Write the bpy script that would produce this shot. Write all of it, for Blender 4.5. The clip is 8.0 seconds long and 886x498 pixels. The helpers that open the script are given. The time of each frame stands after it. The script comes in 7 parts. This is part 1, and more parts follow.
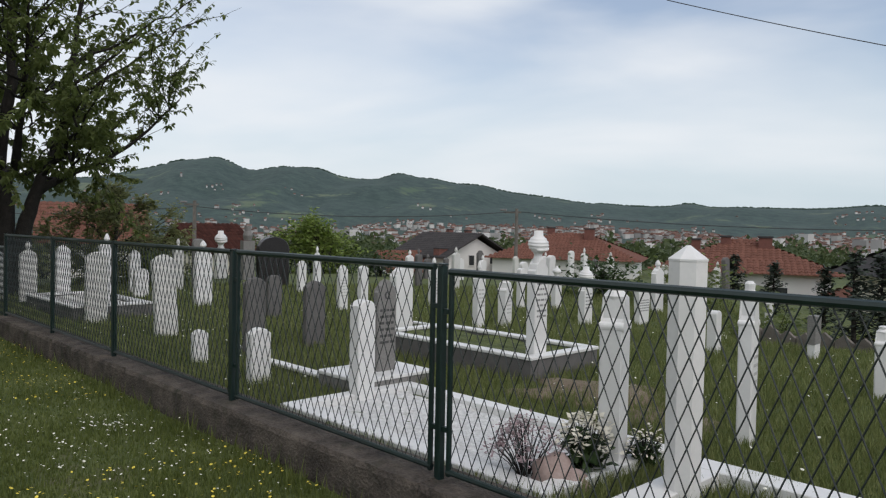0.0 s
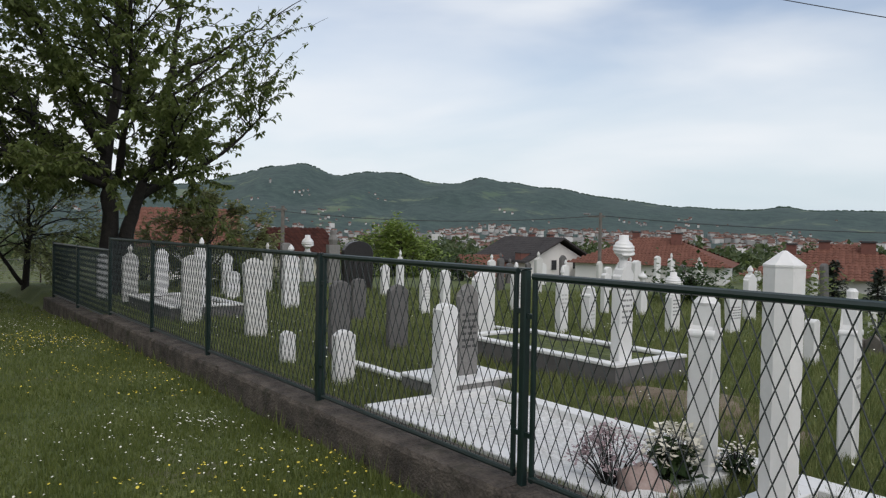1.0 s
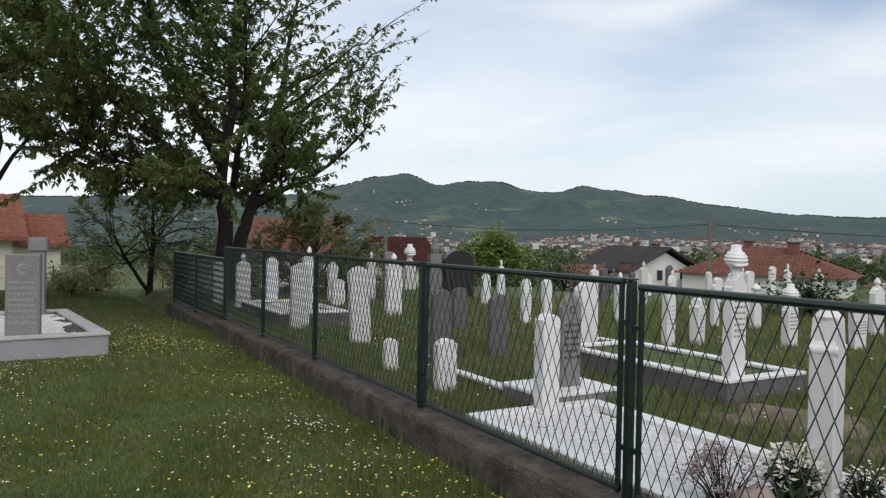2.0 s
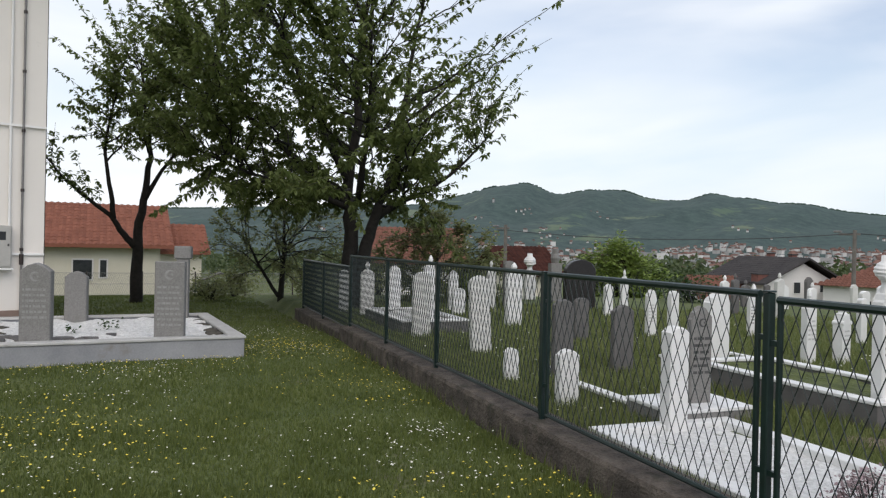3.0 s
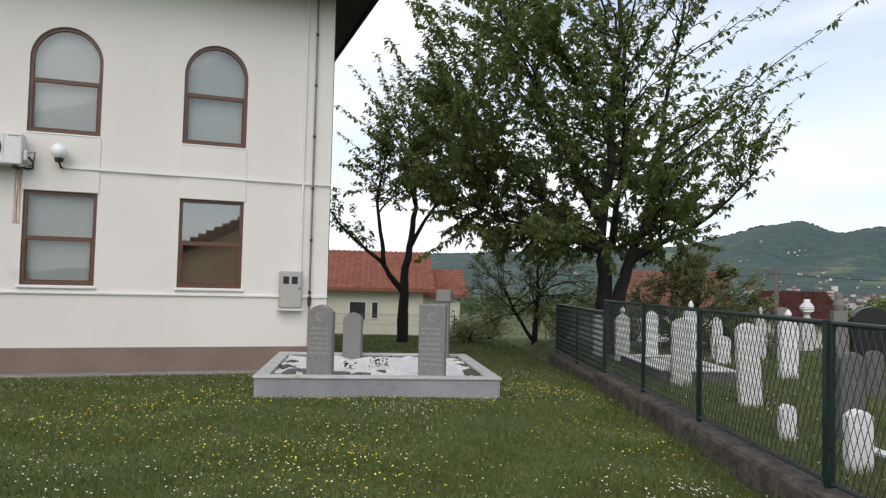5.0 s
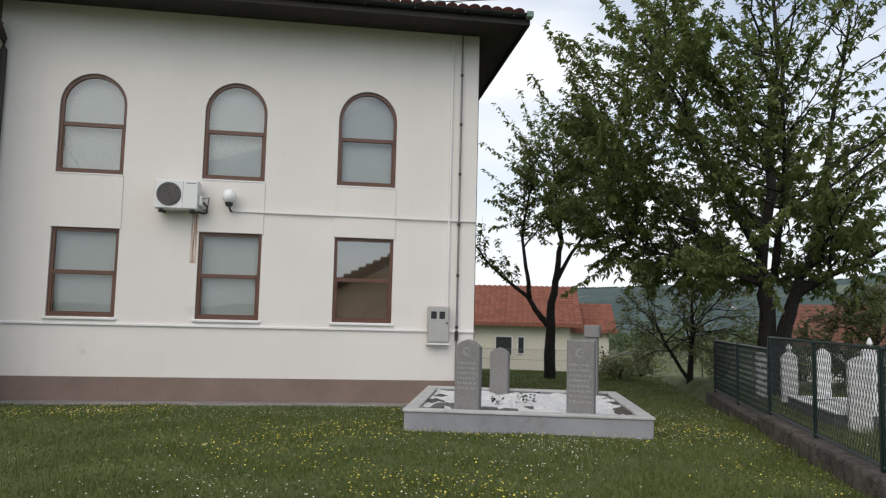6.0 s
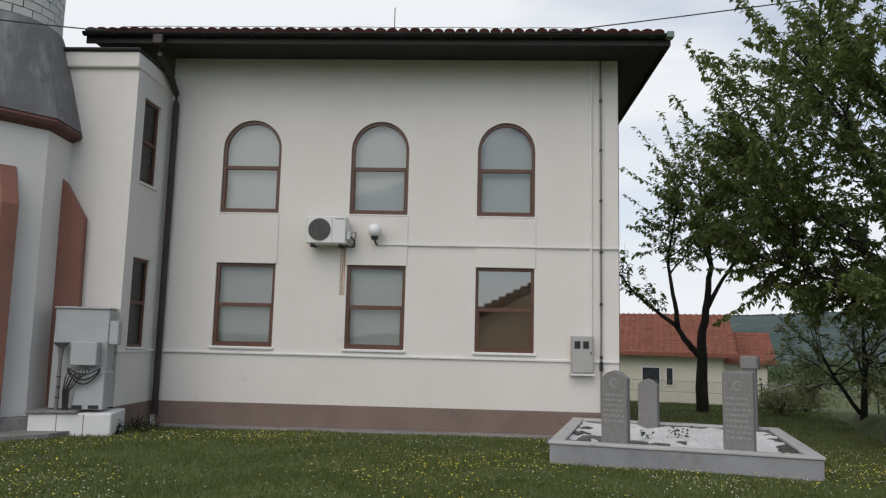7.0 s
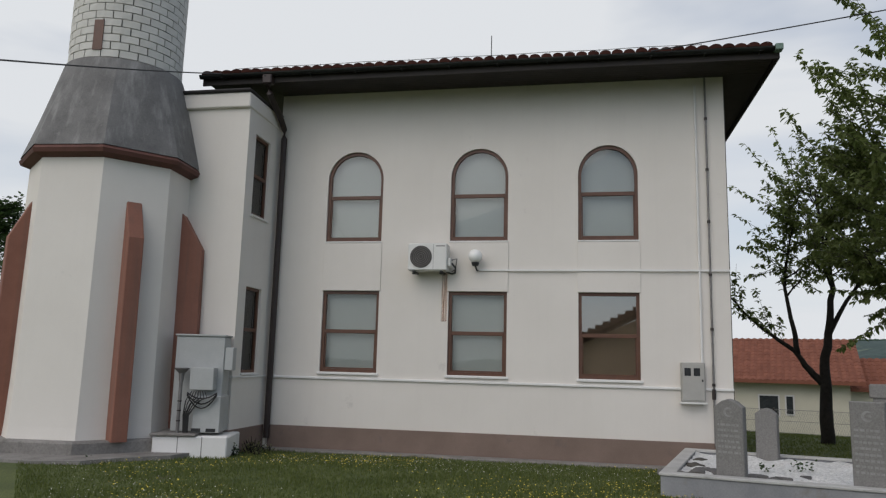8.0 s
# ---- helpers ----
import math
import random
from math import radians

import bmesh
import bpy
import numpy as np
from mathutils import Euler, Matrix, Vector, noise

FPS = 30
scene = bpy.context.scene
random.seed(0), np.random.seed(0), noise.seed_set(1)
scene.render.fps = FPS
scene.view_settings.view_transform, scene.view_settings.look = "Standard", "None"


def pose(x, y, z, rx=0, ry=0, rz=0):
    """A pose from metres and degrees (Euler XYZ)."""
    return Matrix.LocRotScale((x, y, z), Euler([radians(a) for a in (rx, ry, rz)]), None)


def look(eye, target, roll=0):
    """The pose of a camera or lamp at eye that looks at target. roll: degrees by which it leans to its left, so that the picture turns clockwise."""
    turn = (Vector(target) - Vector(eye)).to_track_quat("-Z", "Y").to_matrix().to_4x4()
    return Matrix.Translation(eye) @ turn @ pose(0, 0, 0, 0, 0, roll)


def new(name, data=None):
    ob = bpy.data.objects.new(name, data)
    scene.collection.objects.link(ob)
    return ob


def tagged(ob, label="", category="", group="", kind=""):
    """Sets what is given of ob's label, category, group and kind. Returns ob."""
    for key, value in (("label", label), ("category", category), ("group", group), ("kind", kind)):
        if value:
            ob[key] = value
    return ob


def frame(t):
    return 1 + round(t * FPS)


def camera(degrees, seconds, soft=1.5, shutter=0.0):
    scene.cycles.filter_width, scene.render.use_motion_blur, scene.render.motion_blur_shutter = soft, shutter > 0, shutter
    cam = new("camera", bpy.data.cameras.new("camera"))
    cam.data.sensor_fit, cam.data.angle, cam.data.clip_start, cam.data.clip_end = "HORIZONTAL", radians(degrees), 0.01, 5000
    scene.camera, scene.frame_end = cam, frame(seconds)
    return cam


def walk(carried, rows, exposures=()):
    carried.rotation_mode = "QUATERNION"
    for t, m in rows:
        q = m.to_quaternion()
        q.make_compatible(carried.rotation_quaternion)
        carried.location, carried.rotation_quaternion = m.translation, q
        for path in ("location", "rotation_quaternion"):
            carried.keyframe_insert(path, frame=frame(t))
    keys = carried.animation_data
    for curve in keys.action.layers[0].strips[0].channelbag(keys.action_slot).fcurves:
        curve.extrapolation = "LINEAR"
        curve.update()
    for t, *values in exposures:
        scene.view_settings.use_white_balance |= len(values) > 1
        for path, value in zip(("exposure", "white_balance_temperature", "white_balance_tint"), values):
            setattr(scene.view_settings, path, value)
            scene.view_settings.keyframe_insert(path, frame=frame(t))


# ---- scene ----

# ---------------------------------------------------------------- camera
cam = camera(62.4, 8.0, soft=1.25)
EYE = 1.6
# seconds, place beside the first eye, yaw to the left from +y, pitch, lean
ROWS = [
    (0, -0.002, -0.001, 0.002, 27.12, -1.61, 1.08),
    (0.5, -0.003, -0.000, 0.002, 29.90, -1.54, 1.06),
    (1, -0.009, -0.006, 0.002, 33.51, -1.39, 1.10),
    (1.5, -0.014, -0.005, 0.004, 37.16, -1.13, 1.10),
    (3, -0.033, -0.022, 0.001, 50.72, -0.29, 1.25),
    (3.5, -0.036, -0.033, 0.003, 55.18, 0.03, 1.30),
    (4, -0.040, -0.033, 0.006, 60.00, 0.79, 1.30),
    (4.5, -0.039, -0.033, 0.004, 64.95, 1.64, 1.33),
    (6, -0.032, -0.044, 0.007, 81.79, 5.15, 1.40),
    (6.5, -0.029, -0.065, 0.013, 87.27, 6.22, 1.38),
    (7, -0.021, -0.077, 0.015, 92.75, 7.16, 1.39),
    (7.5, -0.011, -0.088, 0.018, 96.80, 8.05, 1.38),
    (8, -0.014, -0.079, 0.026, 100.73, 8.94, 1.48),
]


def aim(x, y, z, yaw, pitch, lean):
    a, b = radians(yaw), radians(pitch)
    eye = Vector((x, y, EYE + z))
    return look(eye, eye + Vector((-math.sin(a) * math.cos(b), math.cos(a) * math.cos(b), math.sin(b))), lean)


walk(cam, [(t, aim(*row)) for t, *row in ROWS], [(0.0, -0.12), (1.5, -0.02), (3.5, 0.18), (4.5, 0.24), (6.5, 0.02), (7.2, -0.17), (8.0, -0.34)])

# ---------------------------------------------------------------- sky and sun
world = bpy.data.worlds.new("overcast_sky")
scene.world = world
world.use_nodes = True
wn, wl = world.node_tree.nodes, world.node_tree.links
wn.clear()
sky = wn.new("ShaderNodeTexSky")
sky.sky_type, sky.sun_disc = "NISHITA", False
sky.sun_elevation, sky.sun_rotation = radians(46), radians(115)
sky.air_density, sky.dust_density, sky.ozone_density = 1.0, 1.8, 1.0
wco = wn.new("ShaderNodeTexCoord")
wmap = wn.new("ShaderNodeMapping")
wmap.inputs["Scale"].default_value = (1.0, 1.0, 4.0)
wl.new(wco.outputs["Generated"], wmap.inputs[0])
cloud = wn.new("ShaderNodeTexNoise")
cloud.inputs["Scale"].default_value, cloud.inputs["Detail"].default_value = 1.6, 5.0
cloud.inputs["Roughness"].default_value, cloud.inputs["Distortion"].default_value = 0.45, 0.3
wl.new(wmap.outputs[0], cloud.inputs["Vector"])
cover = wn.new("ShaderNodeMapRange")
cover.inputs[1].default_value, cover.inputs[2].default_value = 0.40, 0.70
cover.inputs[3].default_value, cover.inputs[4].default_value = 0.20, 1.0
west = wn.new("ShaderNodeVectorMath")
west.operation = "DOT_PRODUCT"
west.inputs[1].default_value = (-0.20, -0.13, 0.0)
wl.new(wco.outputs["Generated"], west.inputs[0])
thick = wn.new("ShaderNodeMath")
thick.operation = "ADD"
wl.new(cloud.outputs[0], thick.inputs[0])
wl.new(west.outputs["Value"], thick.inputs[1])
wl.new(thick.outputs[0], cover.inputs[0])
dim = wn.new("ShaderNodeMixRGB")
dim.blend_type, dim.inputs[0].default_value = "MULTIPLY", 1.0
dim.inputs[2].default_value = (0.15, 0.15, 0.153, 1)
wl.new(sky.outputs[0], dim.inputs[1])
# pale haze low over the hills
low = wn.new("ShaderNodeSeparateXYZ")
wl.new(wco.outputs["Generated"], low.inputs[0])
band = wn.new("ShaderNodeMapRange")
band.interpolation_type = "SMOOTHSTEP"
band.inputs[1].default_value, band.inputs[2].default_value = 0.0, 0.30
band.inputs[3].default_value, band.inputs[4].default_value = 0.85, 0.0
wl.new(low.outputs[2], band.inputs[0])
haze = wn.new("ShaderNodeMixRGB")
haze.inputs[2].default_value = (0.62, 0.76, 0.86, 1)
wl.new(band.outputs[0], haze.inputs[0])
wl.new(dim.outputs[0], haze.inputs[1])
veil = wn.new("ShaderNodeMixRGB")
wl.new(cover.outputs[0], veil.inputs[0])
wl.new(haze.outputs[0], veil.inputs[1])
veil.inputs[2].default_value = (0.93, 0.96, 1.0, 1)
wbg = wn.new("ShaderNodeBackground")
wbg.inputs[1].default_value = 1.0
wl.new(veil.outputs[0], wbg.inputs[0])
wout = wn.new("ShaderNodeOutputWorld")
wl.new(wbg.outputs[0], wout.inputs[0])

sun_data = bpy.data.lights.new("sun", "SUN")
sun_data.energy, sun_data.angle, sun_data.color = 1.1, radians(75), (1.0, 0.93, 0.82)
sun = new("sun", sun_data)
sun.matrix_world = look((0, 0, 30), (-26, 12, 0))
tagged(sun, "pale sun behind thin cloud", "sun", kind="structure")


# ---------------------------------------------------------------- materials
def mat(name, dark, light, rough=0.8, scale=6.0, fine=60.0, bump=0.2, metal=0.0, island=0.0, contrast=0.5, spots=None, depth=0.004):
    """Two-scale noise between two colours, fine relief, and stains in a third colour."""
    m = bpy.data.materials.new(name)
    m.use_nodes = True
    n, l = m.node_tree.nodes, m.node_tree.links
    b = n["Principled BSDF"]
    co = n.new("ShaderNodeTexCoord")
    big = n.new("ShaderNodeTexNoise")
    big.inputs["Scale"].default_value, big.inputs["Detail"].default_value = scale, 6
    big.inputs["Roughness"].default_value = 0.6
    small = n.new("ShaderNodeTexNoise")
    small.inputs["Scale"].default_value, small.inputs["Detail"].default_value = fine, 4
    for t in (big, small):
        l.new(co.outputs["Object"], t.inputs["Vector"])
    add = n.new("ShaderNodeMath")
    add.operation = "MULTIPLY_ADD"
    add.inputs[1].default_value = 0.45
    l.new(small.outputs[0], add.inputs[0])
    l.new(big.outputs[0], add.inputs[2])
    span = n.new("ShaderNodeMapRange")
    span.inputs[1].default_value, span.inputs[2].default_value = 0.72 - contrast * 0.5, 0.72 + contrast * 0.5
    l.new(add.outputs[0], span.inputs[0])
    value = span.outputs[0]
    if island:
        info = n.new("ShaderNodeObjectInfo")
        geo = n.new("ShaderNodeNewGeometry")
        mixr = n.new("ShaderNodeMath")
        mixr.operation = "ADD"
        l.new(info.outputs["Random"], mixr.inputs[0])
        l.new(geo.outputs["Random Per Island"], mixr.inputs[1])
        frac = n.new("ShaderNodeMath")
        frac.operation = "FRACT"
        l.new(mixr.outputs[0], frac.inputs[0])
        lerp = n.new("ShaderNodeMix")
        lerp.inputs[0].default_value = island
        l.new(value, lerp.inputs[2])
        l.new(frac.outputs[0], lerp.inputs[3])
        value = lerp.outputs[0]
    mix = n.new("ShaderNodeMixRGB")
    mix.inputs[1].default_value, mix.inputs[2].default_value = (*dark, 1), (*light, 1)
    l.new(value, mix.inputs[0])
    colour = mix.outputs[0]
    if spots:
        tint, at, much = spots
        st = n.new("ShaderNodeTexNoise")
        st.inputs["Scale"].default_value, st.inputs["Detail"].default_value = at, 8
        st.inputs["Roughness"].default_value = 0.7
        l.new(co.outputs["Object"], st.inputs["Vector"])
        cut = n.new("ShaderNodeMapRange")
        cut.inputs[1].default_value, cut.inputs[2].default_value = 0.68 - much * 0.3, 0.8 - much * 0.2
        l.new(st.outputs[0], cut.inputs[0])
        over = n.new("ShaderNodeMixRGB")
        over.inputs[2].default_value = (*tint, 1)
        l.new(cut.outputs[0], over.inputs[0])
        l.new(colour, over.inputs[1])
        colour = over.outputs[0]
    if name in ("plaster", "lead_sheet", "brick_red_paint"):
        # faint rain streaks running down
        mp, rn, rc, ro = n.new("ShaderNodeMapping"), n.new("ShaderNodeTexNoise"), n.new("ShaderNodeMapRange"), n.new("ShaderNodeMixRGB")
        mp.inputs["Scale"].default_value = (5.0, 5.0, 0.22)
        rn.inputs["Scale"].default_value, rn.inputs["Detail"].default_value, rn.inputs["Roughness"].default_value = 1.0, 6, 0.65
        rc.inputs[1].default_value, rc.inputs[2].default_value, rc.inputs[4].default_value = 0.5, 0.8, 0.08
        ro.inputs[2].default_value = {"plaster": (0.50, 0.465, 0.425, 1), "lead_sheet": (0.50, 0.50, 0.48, 1)}.get(name, (0.10, 0.085, 0.075, 1))
        if name != "plaster":
            rc.inputs[4].default_value = 0.45
        l.new(co.outputs["Object"], mp.inputs[0])
        l.new(mp.outputs[0], rn.inputs["Vector"])
        l.new(rn.outputs[0], rc.inputs[0])
        l.new(rc.outputs[0], ro.inputs[0])
        l.new(colour, ro.inputs[1])
        colour = ro.outputs[0]
    l.new(colour, b.inputs["Base Color"])
    b.inputs["Roughness"].default_value, b.inputs["Metallic"].default_value = rough, metal
    if bump:
        bp = n.new("ShaderNodeBump")
        bp.inputs["Strength"].default_value, bp.inputs["Distance"].default_value = bump, depth
        l.new(add.outputs[0], bp.inputs["Height"])
        l.new(bp.outputs[0], b.inputs["Normal"])
    if "tile" in name:
        b.inputs["Specular IOR Level"].default_value = 0.06
    return m


def leaf_mat(name, dark, light, rough=0.55, glow=0.4):
    """Leaves let light through: a translucent share beside the plain surface."""
    m = mat(name, dark, light, rough, 3, 30, 0.0, island=0.75)
    n, l = m.node_tree.nodes, m.node_tree.links
    b = n["Principled BSDF"]
    tr, mx = n.new("ShaderNodeBsdfTranslucent"), n.new("ShaderNodeMixShader")
    mx.inputs[0].default_value = glow
    l.new(b.inputs["Base Color"].links[0].from_socket, tr.inputs[0])
    l.new(b.outputs[0], mx.inputs[1])
    l.new(tr.outputs[0], mx.inputs[2])
    l.new(mx.outputs[0], n["Material Output"].inputs[0])
    return m


def glass(name, ior=1.6, tint=(0.93, 0.94, 0.93)):
    m = bpy.data.materials.new(name)
    m.use_nodes = True
    n, l = m.node_tree.nodes, m.node_tree.links
    n.clear()
    fr, tr, gl = n.new("ShaderNodeFresnel"), n.new("ShaderNodeBsdfTransparent"), n.new("ShaderNodeBsdfGlossy")
    fr.inputs[0].default_value = ior
    tr.inputs[0].default_value, gl.inputs["Roughness"].default_value = (*tint, 1), 0.02
    mx, out = n.new("ShaderNodeMixShader"), n.new("ShaderNodeOutputMaterial")
    l.new(fr.outputs[0], mx.inputs[0])
    l.new(tr.outputs[0], mx.inputs[1])
    l.new(gl.outputs[0], mx.inputs[2])
    l.new(mx.outputs[0], out.inputs[0])
    return m


PLASTER = mat("plaster", (0.70, 0.662, 0.61), (0.79, 0.752, 0.698), 0.9, 0.7, 90, 0.25, contrast=0.8, spots=((0.55, 0.52, 0.48), 0.9, 0.12))
PLINTH = mat("plinth_paint", (0.175, 0.126, 0.101), (0.245, 0.177, 0.145), 0.85, 1.2, 70, 0.3, spots=((0.15, 0.12, 0.11), 2.0, 0.25))
BAND = mat("band_paint", (0.72, 0.71, 0.69), (0.80, 0.79, 0.77), 0.8, 3, 60, 0.1)
FRAME_BROWN = mat("brown_window_frame", (0.082, 0.036, 0.021), (0.14, 0.062, 0.036), 0.45, 4, 40, 0.15)
BLIND = mat("pale_blind", (0.50, 0.54, 0.54), (0.58, 0.62, 0.62), 0.9, 1.5, 40, 0.05)
ROOM_DARK = mat("dark_room", (0.05, 0.045, 0.04), (0.08, 0.07, 0.06), 0.9, 2, 20, 0)
GLASS = glass("window_glass", 1.6)
GLASS_COATED = glass("coated_window_glass", 2.9)
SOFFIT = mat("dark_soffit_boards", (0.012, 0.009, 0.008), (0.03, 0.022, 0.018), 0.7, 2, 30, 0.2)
ROOF_OLD = mat("old_roof_tile", (0.030, 0.013, 0.011), (0.075, 0.030, 0.023), 0.85, 2, 30, 0.4, island=0.5)
ROOF_ORANGE = mat("orange_roof_tile", (0.16, 0.066, 0.046), (0.27, 0.112, 0.076), 0.85, 1.5, 20, 0.3, island=0.4)
ROOF_RED = mat("red_roof_tile", (0.118, 0.056, 0.042), (0.20, 0.094, 0.070), 0.85, 0.8, 10, 0.3, island=0.4)
ROOF_GREY = mat("grey_roof_tile", (0.045, 0.043, 0.045), (0.075, 0.07, 0.07), 0.8, 0.8, 10, 0.3, island=0.4)
GUTTER = mat("dark_gutter_metal", (0.02, 0.022, 0.02), (0.05, 0.055, 0.05), 0.5, 3, 40, 0.1, metal=0.3)
PATINA = mat("green_patina", (0.10, 0.17, 0.14), (0.20, 0.28, 0.24), 0.7, 8, 50, 0.2)
PIPE_DARK = mat("dark_brown_pipe", (0.02, 0.013, 0.012), (0.04, 0.026, 0.022), 0.5, 4, 40, 0.1)
PIPE_GREY = mat("grey_steel_pipe", (0.16, 0.15, 0.15), (0.26, 0.25, 0.24), 0.5, 8, 60, 0.1, metal=0.4)
OPAL = mat("opal_glass", (0.82, 0.82, 0.80), (0.88, 0.88, 0.86), 0.25, 4, 50, 0)
# brown of the mirrored house, painted on a sheet behind one window's panes
TAN_BACKING = mat("brown_reflection_tint", (0.19, 0.145, 0.11), (0.26, 0.20, 0.155), 0.9, 2, 30, 0.1)
WHITE_PLASTIC = mat("white_enamel", (0.66, 0.66, 0.63), (0.74, 0.74, 0.71), 0.4, 4, 50, 0.05)
BLACK_PLASTIC = mat("black_plastic", (0.012, 0.012, 0.013), (0.03, 0.03, 0.03), 0.5, 5, 50, 0.1)
GREY_METAL = mat("grey_cabinet_paint", (0.39, 0.40, 0.395), (0.47, 0.48, 0.472), 0.45, 3, 50, 0.08, spots=((0.25, 0.26, 0.25), 3, 0.15))
LEAD = mat("lead_sheet", (0.105, 0.102, 0.10), (0.20, 0.196, 0.19), 0.75, 2.2, 40, 0.25, spots=((0.30, 0.30, 0.29), 3.5, 0.2))
CORNICE_RED = mat("dark_red_cornice", (0.085, 0.036, 0.028), (0.15, 0.062, 0.048), 0.8, 2, 60, 0.3)
BUTTRESS = mat("brick_red_paint", (0.22, 0.095, 0.065), (0.30, 0.135, 0.095), 0.85, 1.5, 60, 0.3, spots=((0.17, 0.12, 0.10), 2, 0.3))
MINARET_STONE = mat("minaret_block", (0.52, 0.51, 0.47), (0.66, 0.65, 0.61), 0.85, 3, 50, 0.3, island=0.4)
MORTAR = mat("grey_mortar", (0.13, 0.13, 0.13), (0.22, 0.21, 0.20), 0.9, 6, 60, 0.3)
CONCRETE = mat("rough_concrete", (0.15, 0.14, 0.13), (0.30, 0.285, 0.265), 0.95, 2.2, 28, 0.8, spots=((0.07, 0.07, 0.055), 1.8, 0.35), depth=0.02)
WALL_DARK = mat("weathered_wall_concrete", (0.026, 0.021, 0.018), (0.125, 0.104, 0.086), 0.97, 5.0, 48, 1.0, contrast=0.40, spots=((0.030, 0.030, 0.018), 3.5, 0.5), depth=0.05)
FENCE_GREEN = mat("dark_green_fence_paint", (0.004, 0.014, 0.013), (0.009, 0.025, 0.023), 0.35, 6, 60, 0.15, spots=((0.05, 0.055, 0.05), 9, 0.08))
MESH_BLACK = mat("dark_mesh_paint", (0.006, 0.012, 0.011), (0.014, 0.024, 0.022), 0.45, 6, 40, 0.1)
MARBLE = mat("white_marble", (0.62, 0.62, 0.61), (0.78, 0.78, 0.77), 0.45, 3, 40, 0.12, contrast=0.9, spots=((0.45, 0.45, 0.44), 4, 0.22))
MARBLE_OLD = mat("weathered_marble", (0.46, 0.46, 0.44), (0.66, 0.66, 0.63), 0.7, 5, 50, 0.3, contrast=0.9, spots=((0.30, 0.30, 0.27), 4, 0.3))
GRANITE = mat("grey_granite", (0.095, 0.092, 0.088), (0.29, 0.282, 0.27), 0.65, 55, 190, 0.4, contrast=0.9, spots=((0.13, 0.13, 0.11), 5, 0.35))
GRANITE_DARK = mat("dark_grey_stone", (0.075, 0.07, 0.07), (0.15, 0.145, 0.14), 0.75, 6, 120, 0.3, contrast=0.8)
BLACK_STONE = mat("polished_black_granite", (0.012, 0.010, 0.011), (0.028, 0.024, 0.024), 0.3, 30, 120, 0.05)
PEBBLES = mat("white_marble_chips", (0.42, 0.42, 0.41), (0.92, 0.92, 0.91), 0.8, 24, 75, 1.0, contrast=0.7, depth=0.03, spots=((0.20, 0.19, 0.16), 5.0, 0.12))
INK = mat("engraved_grey", (0.20, 0.20, 0.20), (0.28, 0.28, 0.28), 0.8, 20, 60, 0)
INK_DARK = mat("engraved_dark", (0.045, 0.045, 0.045), (0.08, 0.08, 0.08), 0.8, 20, 60, 0)
INK_SOFT = mat("worn_engraving", (0.21, 0.208, 0.20), (0.31, 0.308, 0.30), 0.8, 20, 60, 0)
INK_PALE = mat("engraved_pale", (0.42, 0.42, 0.41), (0.5, 0.5, 0.49), 0.8, 20, 60, 0)
BARK = mat("dark_bark", (0.008, 0.007, 0.006), (0.026, 0.022, 0.018), 0.95, 9, 40, 1.0, depth=0.03)
LEAF = leaf_mat("spring_leaf", (0.088, 0.125, 0.032), (0.205, 0.245, 0.080), 0.5, 0.55)
TWIG = mat("twig_bark", (0.030, 0.026, 0.022), (0.075, 0.064, 0.052), 0.9, 9, 40, 0.3)
LEAF_DARK = leaf_mat("dark_leaf", (0.020, 0.045, 0.012), (0.060, 0.10, 0.028))
LEAF_OLIVE = leaf_mat("olive_brown_leaf", (0.15, 0.175, 0.065), (0.30, 0.31, 0.14), 0.55, 0.65)
LEAF_LIGHT = leaf_mat("light_green_leaf", (0.12, 0.19, 0.035), (0.26, 0.33, 0.08))
NEEDLE = mat("dark_conifer_needle", (0.012, 0.022, 0.014), (0.036, 0.052, 0.032), 0.7, 3, 30, 0.0, island=0.7)
GRASS_BLADE = leaf_mat("grass_blade", (0.065, 0.094, 0.020), (0.160, 0.190, 0.048), 0.6, 0.35)
GRASS_WILD = leaf_mat("wild_grass_blade", (0.085, 0.125, 0.030), (0.225, 0.240, 0.086), 0.65, 0.3)
PETAL_WHITE = mat("daisy_petal", (0.66, 0.66, 0.56), (0.78, 0.78, 0.68), 0.7, 20, 60, 0)
PETAL_YELLOW = mat("dandelion_petal", (0.60, 0.46, 0.04), (0.78, 0.66, 0.10), 0.7, 20, 60, 0)
HOUSE_WHITE = mat("white_render", (0.62, 0.61, 0.59), (0.72, 0.71, 0.69), 0.9, 0.5, 20, 0.1)
HOUSE_CREAM = mat("cream_render", (0.56, 0.53, 0.43), (0.66, 0.63, 0.52), 0.9, 0.5, 20, 0.1)
BRICK_RED = mat("red_chimney_brick", (0.12, 0.050, 0.040), (0.185, 0.078, 0.062), 0.9, 4, 40, 0.2)
DARK_GLASS = mat("dark_far_pane", (0.02, 0.022, 0.025), (0.05, 0.055, 0.06), 0.15, 3, 10, 0)
WOOD_POLE = mat("grey_pole_wood", (0.10, 0.09, 0.08), (0.18, 0.165, 0.15), 0.9, 3, 40, 0.3)
TURF = mat("rough_turf", (0.035, 0.050, 0.014), (0.13, 0.155, 0.045), 0.95, 6, 45, 1.0, depth=0.04, spots=((0.05, 0.045, 0.03), 5, 0.3))
SOIL_DARK = mat("damp_soil", (0.035, 0.032, 0.026), (0.115, 0.105, 0.088), 1.0, 9, 50, 1.0, depth=0.03)
